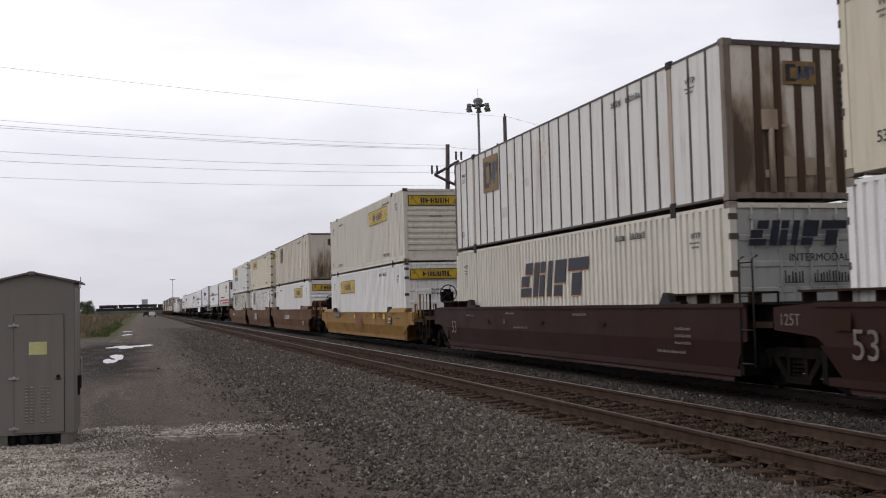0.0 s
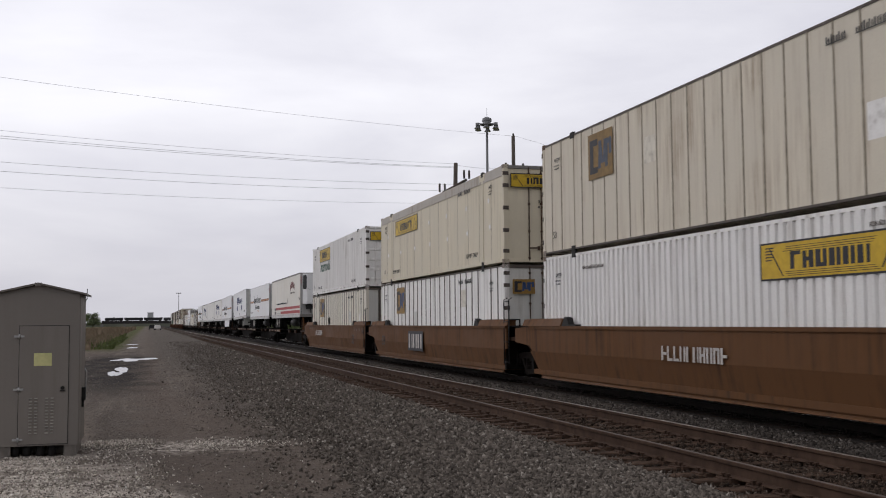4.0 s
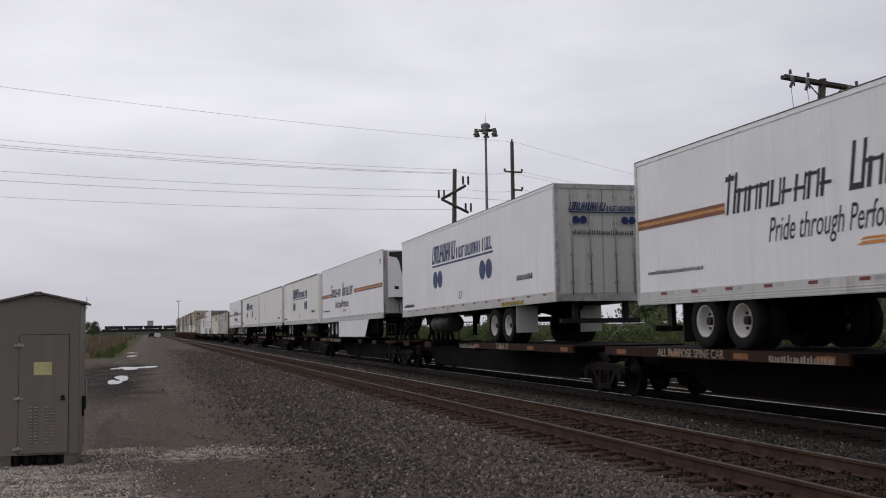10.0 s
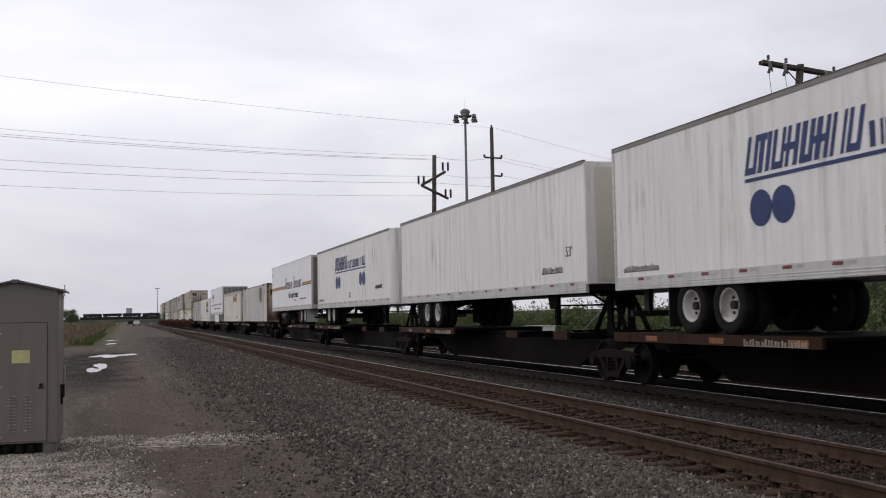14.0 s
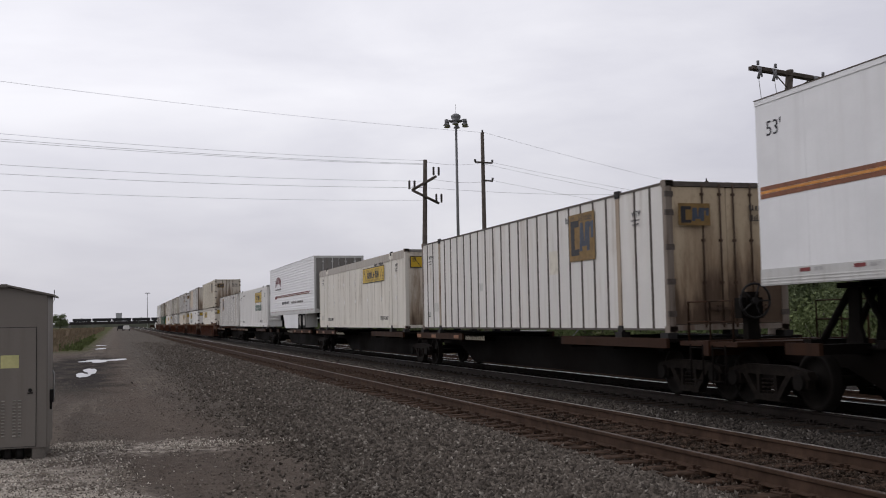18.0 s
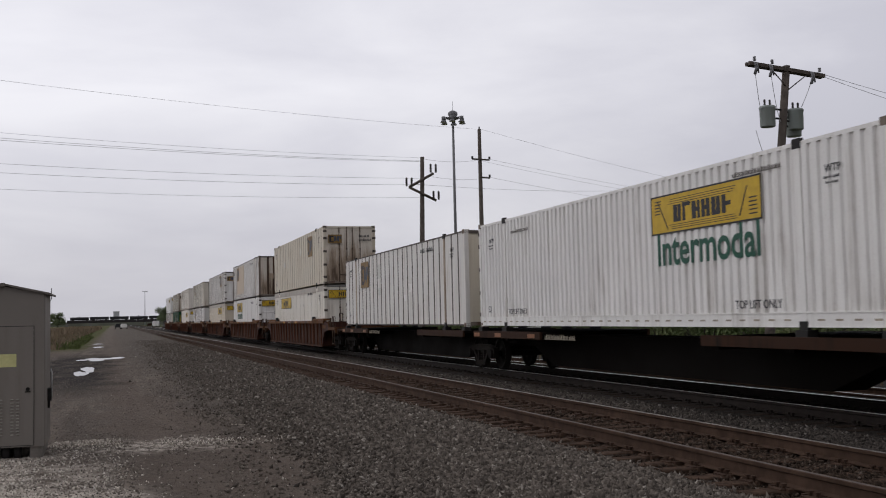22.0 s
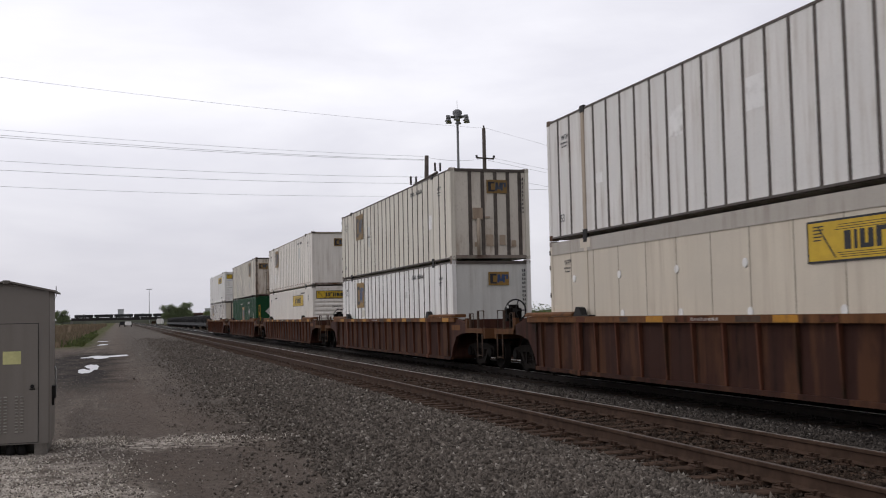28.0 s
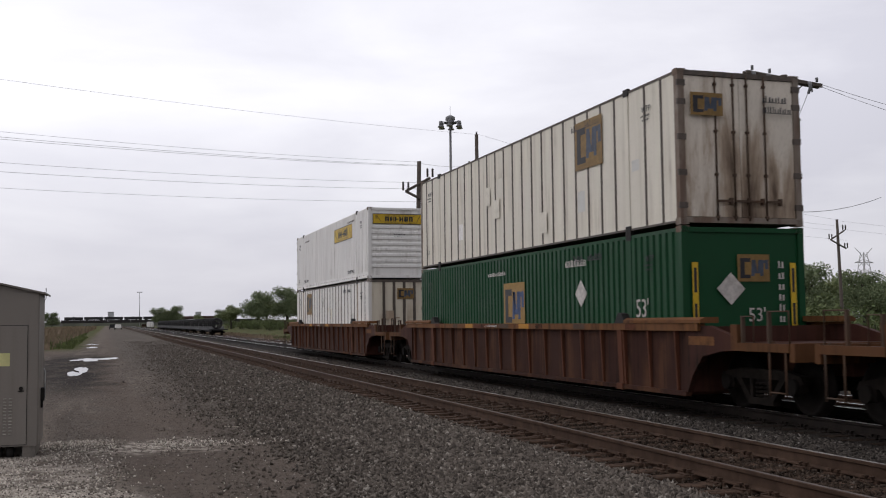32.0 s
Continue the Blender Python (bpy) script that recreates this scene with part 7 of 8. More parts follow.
def transformer_pole():
    x, y = 20.05, 29.0
    ob = thing("utility_pole", pose(x, y, GROUND), "leaning wooden utility pole with crossarm and three grey transformers", "utility pole")
    lean = 1.28
    part("shaft", tapered(0, 0, lean, 0, 9.8, 0.17, 0.12), ob)
    cx, cz = lean, 9.61
    k = Mesh()
    for s in (-0.085, 0.085):
        k.prism([(cx - 1.50, cz + 0.13), (cx + 1.42, cz - 0.16), (cx + 1.42, cz - 0.04), (cx - 1.50, cz + 0.25)], "y", s - 0.05, s + 0.05)
    part("crossarm", k.make("crossarm", POLEWOOD), ob)
    for s in (-1, 1):
        rod("brace", ob, (cx + s * 0.72, -0.1, cz + (0.08 if s < 0 else -0.09)), (cx - 0.02, -0.1, cz - 0.62), 0.02, POLEWOOD)
    for dx in (-1.22, -0.55, 1.30):
        part("insulator", insulator(GREYCERAMIC, 0.16, 0.06), ob, "", pose(cx + dx, 0, cz + 0.17 - dx * 0.1))
    for dx in (-1.32, -0.75, 0.85):
        def cutout():
            k = Mesh()
            k.tube([(0, -0.12, 0), (0.06, -0.16, -0.18), (-0.02, -0.16, -0.40)], 0.05, 6)
            k.tube([(0.05, -0.2, -0.02), (0.10, -0.2, -0.36)], 0.028, 6)
            return k.make("fuse_cutout", GREYCERAMIC)
        part("fuse_cutout", cached("cutout", cutout), ob, "", pose(cx + dx, 0, cz + 0.08 - dx * 0.1))
    def can():
        k = Mesh()
        k.lathe([(0.0, 0.02), (0.25, 0.0), (0.27, 0.03), (0.28, 0.66), (0.30, 0.68), (0.30, 0.73), (0.27, 0.77), (0.0, 0.80)], "z", (0, 0), 20)
        return k.make("transformer", TANK)
    for dx, dy, z in ((-0.60, 0.0, 7.72), (0.42, -0.1, 7.64), (0.68, 0.35, 7.50)):
        sx = lean * (z + 0.5) / 9.9
        t = part("transformer", cached("can", can), ob, "grey cylindrical transformer", pose(sx + dx, dy, z) @ Matrix.Diagonal((0.9, 0.9, 0.9, 1)))
        for bx in (-0.10, 0.12):
            part("bushing", insulator(CERAMIC, 0.26, 0.05), t, "", pose(bx, 0, 0.77))
        rod("bracket", ob, (sx, 0, z + 0.3), (sx + dx * 0.6, dy * 0.6, z + 0.3), 0.035, DARK)
        rod("bracket", ob, (sx, 0, z + 0.6), (sx + dx * 0.6, dy * 0.6, z + 0.6), 0.035, DARK)
    def sagging(a, b, drop, r=0.011):
        pts = []
        for q in range(13):
            u = q / 12
            pts.append((a[0] + (b[0] - a[0]) * u, a[1] + (b[1] - a[1]) * u, a[2] + (b[2] - a[2]) * u - drop * 4 * u * (1 - u)))
        k = Mesh()
        k.tube(pts, r, 5)
        part("drop_wire", k.make("drop_wire", PALEWIRE), ob)
    s = lean * 0.74
    sagging((cx - 1.32, -0.15, cz - 0.1), (s - 0.65, 0, 8.1), 0.35)
    sagging((cx - 0.72, -0.15, cz - 0.15), (s - 0.05, -0.1, 7.9), 0.25)
    sagging((cx + 0.85, -0.15, cz - 0.3), (s + 0.6, 0.2, 7.9), 0.12)
    sagging((s - 0.95, 0, 7.6), (s - 0.1, -0.15, 5.9), 0.45)
    sagging((s - 0.6, 0, 6.9), (s, -0.15, 6.4), 0.35)
    sagging((s + 0.95, 0.35, 7.3), (s + 0.2, -0.1, 5.9), 0.40)
    sagging((s + 0.4, 0, 6.8), (s + 0.1, -0.1, 6.2), 0.25)


transformer_pole()


def double_arm_pole(x, y, h, lean, scale, label):
    """Two arms that spread like a scissor, each with paired insulators."""
    ob = thing("utility_pole", pose(x, y, GROUND), label, "utility pole", "line poles")
    part("shaft", tapered(0, 0, lean, 0, h, 0.20, 0.13), ob)
    for z0, z1, x0, x1 in ((-1.95, -1.05, -0.95, 0.65), (-1.95, -2.75, -0.95, 0.80)):
        a, b = (lean + x0 * scale, -0.22, h + z0 * scale), (lean + x1 * scale, -0.18, h + z1 * scale)
        rod("arm", ob, a, b, 0.085, POLEWOOD, 8)
        for p in (a, b):
            for q in (-0.14, 0.14):
                if p is a and z1 < -2:
                    continue
                part("insulator", insulator(CERAMIC, 0.56, 0.085), ob, "", pose(p[0] + q * 1.2, p[1], p[2] + 0.05))
    return ob


double_arm_pole(18.2, 62.0, 11.75, 0.28, 1.0, "wooden line pole with scissored arms and dark insulators")
double_arm_pole(72.4, 90.0, 11.8, -0.3, 1.1, "distant wooden line pole with scissored arms")


def small_arm_pole(x, y, h, label, arms):
    ob = thing("utility_pole", pose(x, y, GROUND), label, "utility pole", "line poles")
    part("shaft", tapered(0, 0, 0.0, 0, h, 0.21, 0.14), ob)
    for z, a, b in arms:
        rod("arm", ob, (a, -0.2, h + z), (b, -0.2, h + z - 0.05), 0.07, POLEWOOD)
        for p in (a, b):
            if abs(p) > 0.3:
                part("insulator", insulator(CERAMIC, 0.2, 0.10), ob, "", pose(p, -0.2, h + z + 0.02))
    part("insulator", insulator(CERAMIC, 0.22, 0.08), ob, "", pose(0, 0, h))
    return ob


small_arm_pole(27.0, 75.0, 16.1, "tall wooden line pole with two short arms", ((-2.35, -0.7, 0.7), (-3.75, 0.0, 0.7)))
small_arm_pole(43.5, 70.0, 12.0, "plain wooden service pole with a guy wire", ())


def flood_mast():
    ob = thing("floodlight_mast", pose(49.75, 150, GROUND), "tall dark steel mast with a ring of floodlights", "light mast")
    h = 33.0
    k = Mesh()
    k.cyl((0, 0), "z", 0.28, 0, h, 12, r2=0.17)
    part("shaft", k.make("shaft", MASTPAINT), ob)
    k = Mesh()
    k.lathe([(0.2, h - 1.3), (1.0, h - 1.1), (1.05, h - 0.95), (0.5, h - 0.85), (0.75, h - 0.5), (0.72, h - 0.1), (0.3, h + 0.15), (0.0, h + 0.2)], "z", (0, 0), 14)
    part("head", k.make("head", MASTPAINT), ob)
    def lamp():
        k = Mesh()
        k.tube([(0.6, 0, h - 0.9), (1.45, 0, h - 0.95)], 0.07, 6)
        k.cyl((1.6, 0), "z", 0.52, h - 1.75, h - 1.45, 12, 0, True, 0.30)
        k.cyl((1.6, 0), "z", 0.30, h - 1.45, h - 0.85, 10)
        k.cyl((1.6, 0), "z", 0.46, h - 1.80, h - 1.74, 12, 1)
        return k.make("floodlight", MASTPAINT, GREY_END)
    for j in range(6):
        part("floodlight", cached("flood", lamp), ob, "", pose(0, 0, 0, 0, 0, 60 * j + 8))
    rod("spike", ob, (0, 0, h), (0, 0, h + 1.6), 0.025, MASTPAINT)


flood_mast()
# paled so that the distance haze is in the paint itself
HAZEMAST = plain("hazy_mast_paint", (0.42, 0.43, 0.44), 0.7)
ob = thing("light_mast", pose(25.0, 900, GROUND), "slim far-off light mast with a flat head", "light mast")
k = Mesh()
k.cyl((0, 0), "z", 0.38, 0, 27.8, 8, r2=0.22)
part("shaft", k.make("shaft", HAZEMAST), ob)
k = Mesh()
k.box(-2.2, 2.2, -0.5, 0.5, 27.5, 28.1)
part("head", k.make("head", HAZEMAST), ob)


def wire(a, b, sag, r, label="thin overhead cable between poles"):
    pts = []
    for q in range(25):
        u = q / 24
        pts.append((a[0] + (b[0] - a[0]) * u, a[1] + (b[1] - a[1]) * u, a[2] + (b[2] - a[2]) * u - sag * 4 * u * (1 - u)))
    k = Mesh()
    k.tube(pts, r * 0.8, 4)
    one("overhead_cable", k.make("overhead_cable", WIRE), pose(0, 0, 0), label, "cable", "overhead cables")


# lines that leave the scissored pole over the yard, and the tall pole's top line
for za, zb, r in ((11.45, 12.3, 0.008), (11.25, 11.95, 0.010), (11.2, 11.75, 0.010), (10.15, 10.5, 0.009), (9.75, 10.0, 0.010), (8.95, 9.25, 0.008)):
    wire((18.4, 62.0, za), (-45.0, 38.0, zb), 1.1, r)
wire((27.0, 75.0, 15.85), (-55.0, 36.0, 16.0), 1.3, 0.009)
for a, b, s in (((27.0, 75, 15.9), (72.4, 90, 11.5), 0.6), ((26.3, 74.8, 13.5), (71.6, 90, 10.4), 0.5), ((27.7, 74.8, 13.5), (73.2, 90, 10.8), 0.5), ((27.7, 74.8, 12.1), (73.2, 90, 9.4), 0.5),
                ((18.4, 62, 11.4), (27.0, 75, 13.5), 0.2), ((18.9, 62, 10.3), (27.7, 74.8, 12.1), 0.2), ((17.6, 62, 9.8), (43.5, 70, 11.0), 0.4), ((72.4, 90, 11.4), (160, 118, 12.4), 0.8), ((72.8, 89.8, 10.5), (160, 118, 11.2), 0.8),
                ((22.7, 29, 9.35), (64, 40, 11.0), 1.5), ((22.6, 29, 9.30), (64, 41, 10.6), 1.7)):
    wire(a, b, s, 0.010)
wire((43.5, 70, 11.2), (23.0, 53.0, -0.6), 0.1, 0.028, "dark guy wire from a service pole to the ground")
wire((43.5, 70, 11.4), (64, 74, 11.8), 1.5, 0.028, "slack dark service cable from a pole")


# ---- far things ----
LEAF = []
for ca, cb in (((0.098, 0.128, 0.066), (0.20, 0.235, 0.125)), ((0.115, 0.145, 0.066), (0.24, 0.27, 0.13)), ((0.115, 0.115, 0.062), (0.21, 0.20, 0.11))):
    q = Nodes("leaves")
    geo = q.add("NewGeometry")
    LEAF.append(q.done(q.mix(geo.outputs["Random Per Island"], ca, cb), 0.8, 0.0, 0.15))
BARK = plain("bark", (0.05, 0.042, 0.035), 0.95)


def crown_mesh(r, blobs, leaves, size, mat):
    k = Mesh()
    for cx, cy, cz, br in blobs:
        for q in range(int(leaves * br * br)):
            d = Vector((r.gauss(0, 1), r.gauss(0, 1), r.gauss(0, 1))).normalized() * br * r.uniform(0.2, 1.25) ** 0.8
            p = Vector((cx, cy, cz)) + Vector((d.x, d.y, d.z * 0.85))
            u = Vector((r.gauss(0, 1), r.gauss(0, 1), r.gauss(0, 1))).normalized()
            w = u.cross(Vector((r.gauss(0, 1), r.gauss(0, 1), r.gauss(0, 1)))).normalized()
            s = size * r.uniform(0.6, 1.3)
            k.quad([tuple(p - u * s), tuple(p + w * s * 0.6), tuple(p + u * s), tuple(p - w * s * 0.6)])
    me = bpy.data.meshes.new("crown")
    me.from_pydata(k.v, [], k.f)
    me.materials.append(mat)
    return me


def tree_kind(seed, h, mat, size):
    r = random.Random(seed)
    k = Mesh()
    base = 0.035 * h
    k.tube([(0, 0, -0.3), (0.02 * h, 0, 0.25 * h), (0.0, 0.02 * h, 0.5 * h), (0.01 * h, 0, 0.8 * h)], base, 7)
    blobs = []
    for q in range(9):
        a = q * 2.4 + r.uniform(-0.4, 0.4)
        z0 = r.uniform(0.25, 0.6) * h
        reach_out = r.uniform(0.16, 0.34) * h
        z1 = z0 + r.uniform(0.10, 0.34) * h
        k.tube([(0, 0, z0), (reach_out * 0.5 * math.cos(a), reach_out * 0.5 * math.sin(a), (z0 + z1) / 2), (reach_out * math.cos(a), reach_out * math.sin(a), z1)], base * 0.35, 5)
        blobs.append((reach_out * math.cos(a), reach_out * math.sin(a), z1, r.uniform(0.13, 0.22) * h))
    blobs.append((0, 0, 0.85 * h, 0.17 * h))
    blobs += [(r.uniform(-0.2, 0.2) * h, r.uniform(-0.2, 0.2) * h, r.uniform(0.45, 0.78) * h, r.uniform(0.12, 0.2) * h) for q in range(5)]
    return k.make("trunk", BARK), crown_mesh(r, blobs, 900 / (h * h) * 26, size, mat)


def bush_kind(seed, h, w, mat, size):
    r = random.Random(seed)
    blobs = [(r.uniform(-w, w), r.uniform(-0.5, 0.5), r.uniform(0.25, 0.62) * h, r.uniform(0.3, 0.5) * h) for q in range(7)]
    k = Mesh()
    for cx, cy, cz, br in blobs:
        k.tube([(cx * 0.4, 0, -0.2), (cx, cy, cz)], 0.04, 5)
    return k.make("trunk", BARK), crown_mesh(r, blobs, 520 / (h * 0.8), size, mat)


TREES = [tree_kind(5, 9.0, LEAF[0], 0.17), tree_kind(6, 8.0, LEAF[1], 0.16), tree_kind(7, 6.0, LEAF[1], 0.13)]
HEDGE = []
for ca, cb in (((0.080, 0.108, 0.046), (0.118, 0.150, 0.062)), ((0.090, 0.114, 0.050), (0.130, 0.155, 0.068))):
    q = Nodes("hedge_leaves")
    geo = q.add("NewGeometry")
    HEDGE.append(q.done(q.mix(geo.outputs["Random Per Island"], ca, cb), 0.9, 0.0, 0.1))
BUSHES = [bush_kind(11, 2.9, 2.2, HEDGE[1], 0.10), bush_kind(12, 2.6, 2.6, HEDGE[0], 0.10), bush_kind(13, 2.2, 2.0, HEDGE[1], 0.09)]


def plant(x, y, kind, s, tree=True, seed=0):
    names = ("tree", "trunk", "crown") if tree else ("bush", "trunk", "foliage")
    lab = "leafy green tree with an uneven crown" if tree else "dense green bush at the edge of the field"
    ob = thing(names[0], pose(x, y, -0.4, 0, 0, 47 * seed % 360), lab, names[0], "trees beyond the yard" if tree else "bushes beyond the tracks")
    src = (TREES if tree else BUSHES)[kind]
    part(names[1], src[0], ob)
    part(names[2], src[1], ob)
    ob.scale = (s, s, s)


rnd = random.Random(3)
# the wood and hedge beyond the train
for j in range(34):
    y = 62 + j * 3.6
    plant(1.5 * (0.70 * y + rnd.uniform(-3, 14) + 8), 1.5 * (y + rnd.uniform(-4, 4) + 20), rnd.randrange(3), rnd.uniform(0.6, 1.0), True, j)
for j in range(46):
    y = 12 + j * 3.0
    plant(33 + rnd.uniform(-1.5, 2.5) + 0.05 * y, y, j % 3, rnd.uniform(0.9, 1.3), False, j)
for j in range(30):
    plant(40 + rnd.uniform(0, 9), 150 + j * 8 + rnd.uniform(-3, 3), j % 3, rnd.uniform(0.9, 1.5), False, j + 5)
# clumps by the far end of the yard
for x, y, k_, s in ((45, 330, 0, 1.15), (50, 345, 1, 1.2), (55, 335, 0, 1.3), (61, 350, 1, 1.35), (66, 340, 0, 1.3), (72, 352, 1, 1.4), (40, 360, 1, 0.9), (80, 345, 0, 1.4), (90, 350, 1, 1.4),
                  (27, 600, 0, 1.05), (31, 605, 1, 1.1), (36, 600, 0, 1.15), (50, 620, 1, 0.8), (62, 610, 0, 0.95), (68, 615, 1, 0.9), (-19, 400, 0, 0.62), (-23, 405, 1, 0.7), (-27, 398, 0, 0.75), (-33, 410, 1, 0.8)):
    plant(x, y, k_, s * 1.1, True, int(x))
plant(54.7, 107.0, 0, 0.84, True, 91)
# loose rows of slender trees behind the bushes
for j in range(13):
    y = 112 + 7 * (j % 3) + rnd.uniform(-3, 3)
    plant((0.60 + 0.026 * j) * y, y, (j * 2) % 3, rnd.uniform(0.72, 0.92) * (1.25 if j % 3 == 2 else 1.0), True, j + 60)


def lattice_tower(x, y, h):
    ob = thing("transmission_tower", pose(x, y, -0.4), "far grey lattice transmission tower", "pylon", "pylons")
    k = Mesh()
    w = lambda z: 3.0 * (1 - z / h) + 0.7
    for sx in (-1, 1):
        for sy in (-1, 1):
            k.tube([(sx * w(0), sy * w(0), 0), (sx * w(h), sy * w(h), h * 0.94)], 0.16, 4)
    n = 9
    for q in range(n):
        z0, z1 = h * 0.94 * q / n, h * 0.94 * (q + 1) / n
        for s in (-1, 1):
            k.tube([(-w(z0), s * w(z0), z0), (w(z1), s * w(z1), z1)], 0.09, 4)
            k.tube([(w(z0), s * w(z0), z0), (-w(z1), s * w(z1), z1)], 0.09, 4)
    part("tower", k.make("tower", STEEL), ob)
    for z, l in ((0.80, 3.8), (0.66, 4.6), (0.52, 4.2)):
        k = Mesh()
        k.tube([(-l, 0, h * z), (l, 0, h * z)], 0.16, 4)
        k.tube([(-l, 0, h * z), (0, 0, h * (z + 0.045)), (l, 0, h * z)], 0.1, 4)
        part("crossarm", k.make("crossarm", STEEL), ob)
    for s in (-1, 1):
        k = Mesh()
        k.tube([(s * 0.8, 0, h * 0.90), (s * 3.6, 0, h)], 0.13, 4)
        part("horn", k.make("horn", STEEL), ob)


lattice_tower(200, 350, 25)
lattice_tower(251, 300, 25.5)

BRIDGE = plain("dark_bridge_steel", (0.030, 0.026, 0.026), 0.8)
CONCRETE = plain("grey_concrete", (0.16, 0.155, 0.145), 0.9, 0, 0.15)
ob = thing("railway_bridge", pose(0, 900, 0), "dark steel girder bridge across the far end of the yard", "bridge")
for x0 in range(-36, 110, 18):
    k = Mesh()
    k.box(x0 + 0.1, x0 + 17.9, -3, 3, 2.3, 4.7)
    for q in range(9):
        k.box(x0 + q * 2.1, x0 + q * 2.1 + 0.18, -3.12, -3.0, 2.3, 4.7)
    part("girder", k.make("girder", BRIDGE), ob)
for x0 in (-36, -18, 36, 72):
    k = Mesh()
    k.box(x0 - 1, x0 + 1, -3, 3, -0.5, 2.3)
    part("pier", k.make("pier", CONCRETE), ob)
# low wooded rise that closes the view under the bridge
r = random.Random(77)
k = Mesh()
pts = [(-900 + j * 9, 3.9 + 1.1 * noise.noise((j * 0.35, 1.7, 0)) + r.uniform(-0.25, 0.25)) for j in range(220)]
k.prism([(-900, -0.6)] + pts + [(1072, -0.6)], "y", 1040, 1060)
# grey-green with distance haze mixed into the colour
one("far_rise", k.make("far_rise", plain("hazy_scrub", (0.15, 0.155, 0.125), 1.0, 0, 0.2, 0.05, 0.0, 0.0)), pose(0, 0, 0), "hazy low scrub on the horizon", "scrub", kind="structure")
FREIGHT = [plain("black_tank_paint", (0.02, 0.02, 0.022), 0.6), plain("brown_hopper_paint", (0.06, 0.032, 0.026), 0.8)]
for j in range(9):
    ob = thing("freight_car", pose(-34 + j * 15.5, 900, 4.7), "dark freight car standing on the far bridge", "rail car", "cars on the bridge")
    k = Mesh()
    if j % 3 == 0:
        k.cyl((0, 1.35), "x", 1.25, 0.4, 14.9, 14)
        k.cyl((7.5, 0), "z", 0.45, 2.6, 3.1, 10)
    else:
        k.prism([(0.3, 0.25), (14.9, 0.25), (15.2, 2.2), (15.2, 2.6), (0.0, 2.6), (0.0, 2.2)], "y", -1.4, 1.4)
    part("body", k.make("body", FREIGHT[0 if j < 5 else 1]), ob)
    k = Mesh()
    for x0 in (1.5, 12.0):
        k.box(x0, x0 + 2.0, -1.2, 1.2, 0.0, 0.7)
    part("running_gear", k.make("running_gear", BRIDGE), ob)


# flat cars with steel pipe rings on the siding
COIL = plain("black_ring_steel", (0.022, 0.021, 0.021), 0.62, 0.1, gloss=0.15)
CHOCKGREY = plain("grey_chock_steel", (0.12, 0.12, 0.12), 0.6, 0.2)
def ring_mesh():
    k = Mesh()
    k.lathe([(0.70, -0.20), (0.87, -0.22), (0.91, 0.0), (0.87, 0.22), (0.70, 0.20), (0.70, -0.20)], "y", (0, 0), 26)
    k.cyl((0, 0), "y", 0.22, -0.1, 0.1, 12)
    for j in range(3):
        a = 2 * math.pi * j / 3
        k.tube([(0.2 * math.cos(a), 0, 0.2 * math.sin(a)), (0.70 * math.cos(a), 0, 0.70 * math.sin(a))], 0.07, 5)
    return k.make("steel_ring", COIL)


RING = ring_mesh()
for c in range(10):
    y0 = 170 + c * 19.5
    ob = thing("flat_car", pose(16.9, y0, -0.45), "dark flat car parked on the siding", "rail car", "parked flat cars")
    k = Mesh()
    k.box(-1.45, 1.45, 0, 18.2, 0.80, 0.98)
    part("deck", k.make("deck", FREIGHT[0]), ob)
    k = Mesh()
    k.prism([(1.5, 0.85), (4, 0.5), (14, 0.5), (16.7, 0.85)], "x", -0.9, 0.9)
    part("underframe", k.make("underframe", BRIDGE), ob)
    for y in (2.4, 15.8):
        for s in (-0.9, 0.9):
            part("wheelset", wheelset_mesh(), ob, "", pose(0, y + s, 0.457))
    for q in range(5):
        r = one("steel_ring", RING, pose(16.9 + 0.06 * (q % 3 - 1), y0 + 2.0 + q * 3.5 + 0.3 * math.sin(5 * q + c), 1.42), "black ring of rolled steel standing on a flat car", "steel ring", "rings on flat cars")
        def chock():
            k = Mesh()
            k.prism([(0.45, 0.0), (1.05, 0.0), (1.05, 0.42), (0.88, 0.42)], "y", -0.35, 0.35)
            return k.make("chock", CHOCKGREY)
        for turn in (0, 180):
            part("chock", cached("chock", chock), ob, "", pose(0, 2.0 + q * 3.5 + 0.3 * math.sin(5 * q + c), 0.98, 0, 0, turn))

# vehicles and low buildings at the far end
for x, y, w, h, mat, nm, lab in ((14.6, 430, 3.4, 1.5, SPINE_ORANGE, "work_truck", "orange track work truck far down the line"), (15.2, 405, 2.4, 2.4, WHITE, "work_truck", "white boxy work truck far down the line"),
                                 (3.0, 330, 1.9, 1.6, WHITE, "parked_car", "white car parked beside the far line"), (1.5, 338, 1.9, 1.6, BLACK, "parked_car", "black car parked beside the far line")):
    ob = thing(nm, pose(x, y, -0.2), lab, "vehicle", "far vehicles")
    k = Mesh()
    k.prism([(-w / 2, 0.5), (w / 2, 0.5), (w / 2, h * 0.72), (w / 2 - 0.2, h), (-w / 2 + 0.2, h), (-w / 2, h * 0.72)], "y", 0, 4.6)
    part("body", k.make("body", mat), ob)
    for yy in (0.9, 3.7):
        for s in (-1, 1):
            k = Mesh()
            k.cyl((yy, 0.42), "x", 0.42, s * w / 2 - 0.12, s * w / 2 + 0.12, 12)
            part("wheel", k.make("wheel", RUBBER), ob)
# concrete lightened to carry the haze of the horizon
PALEBLOCK = plain("pale_hazy_concrete", (0.42, 0.43, 0.44), 0.9, 0, 0.1)
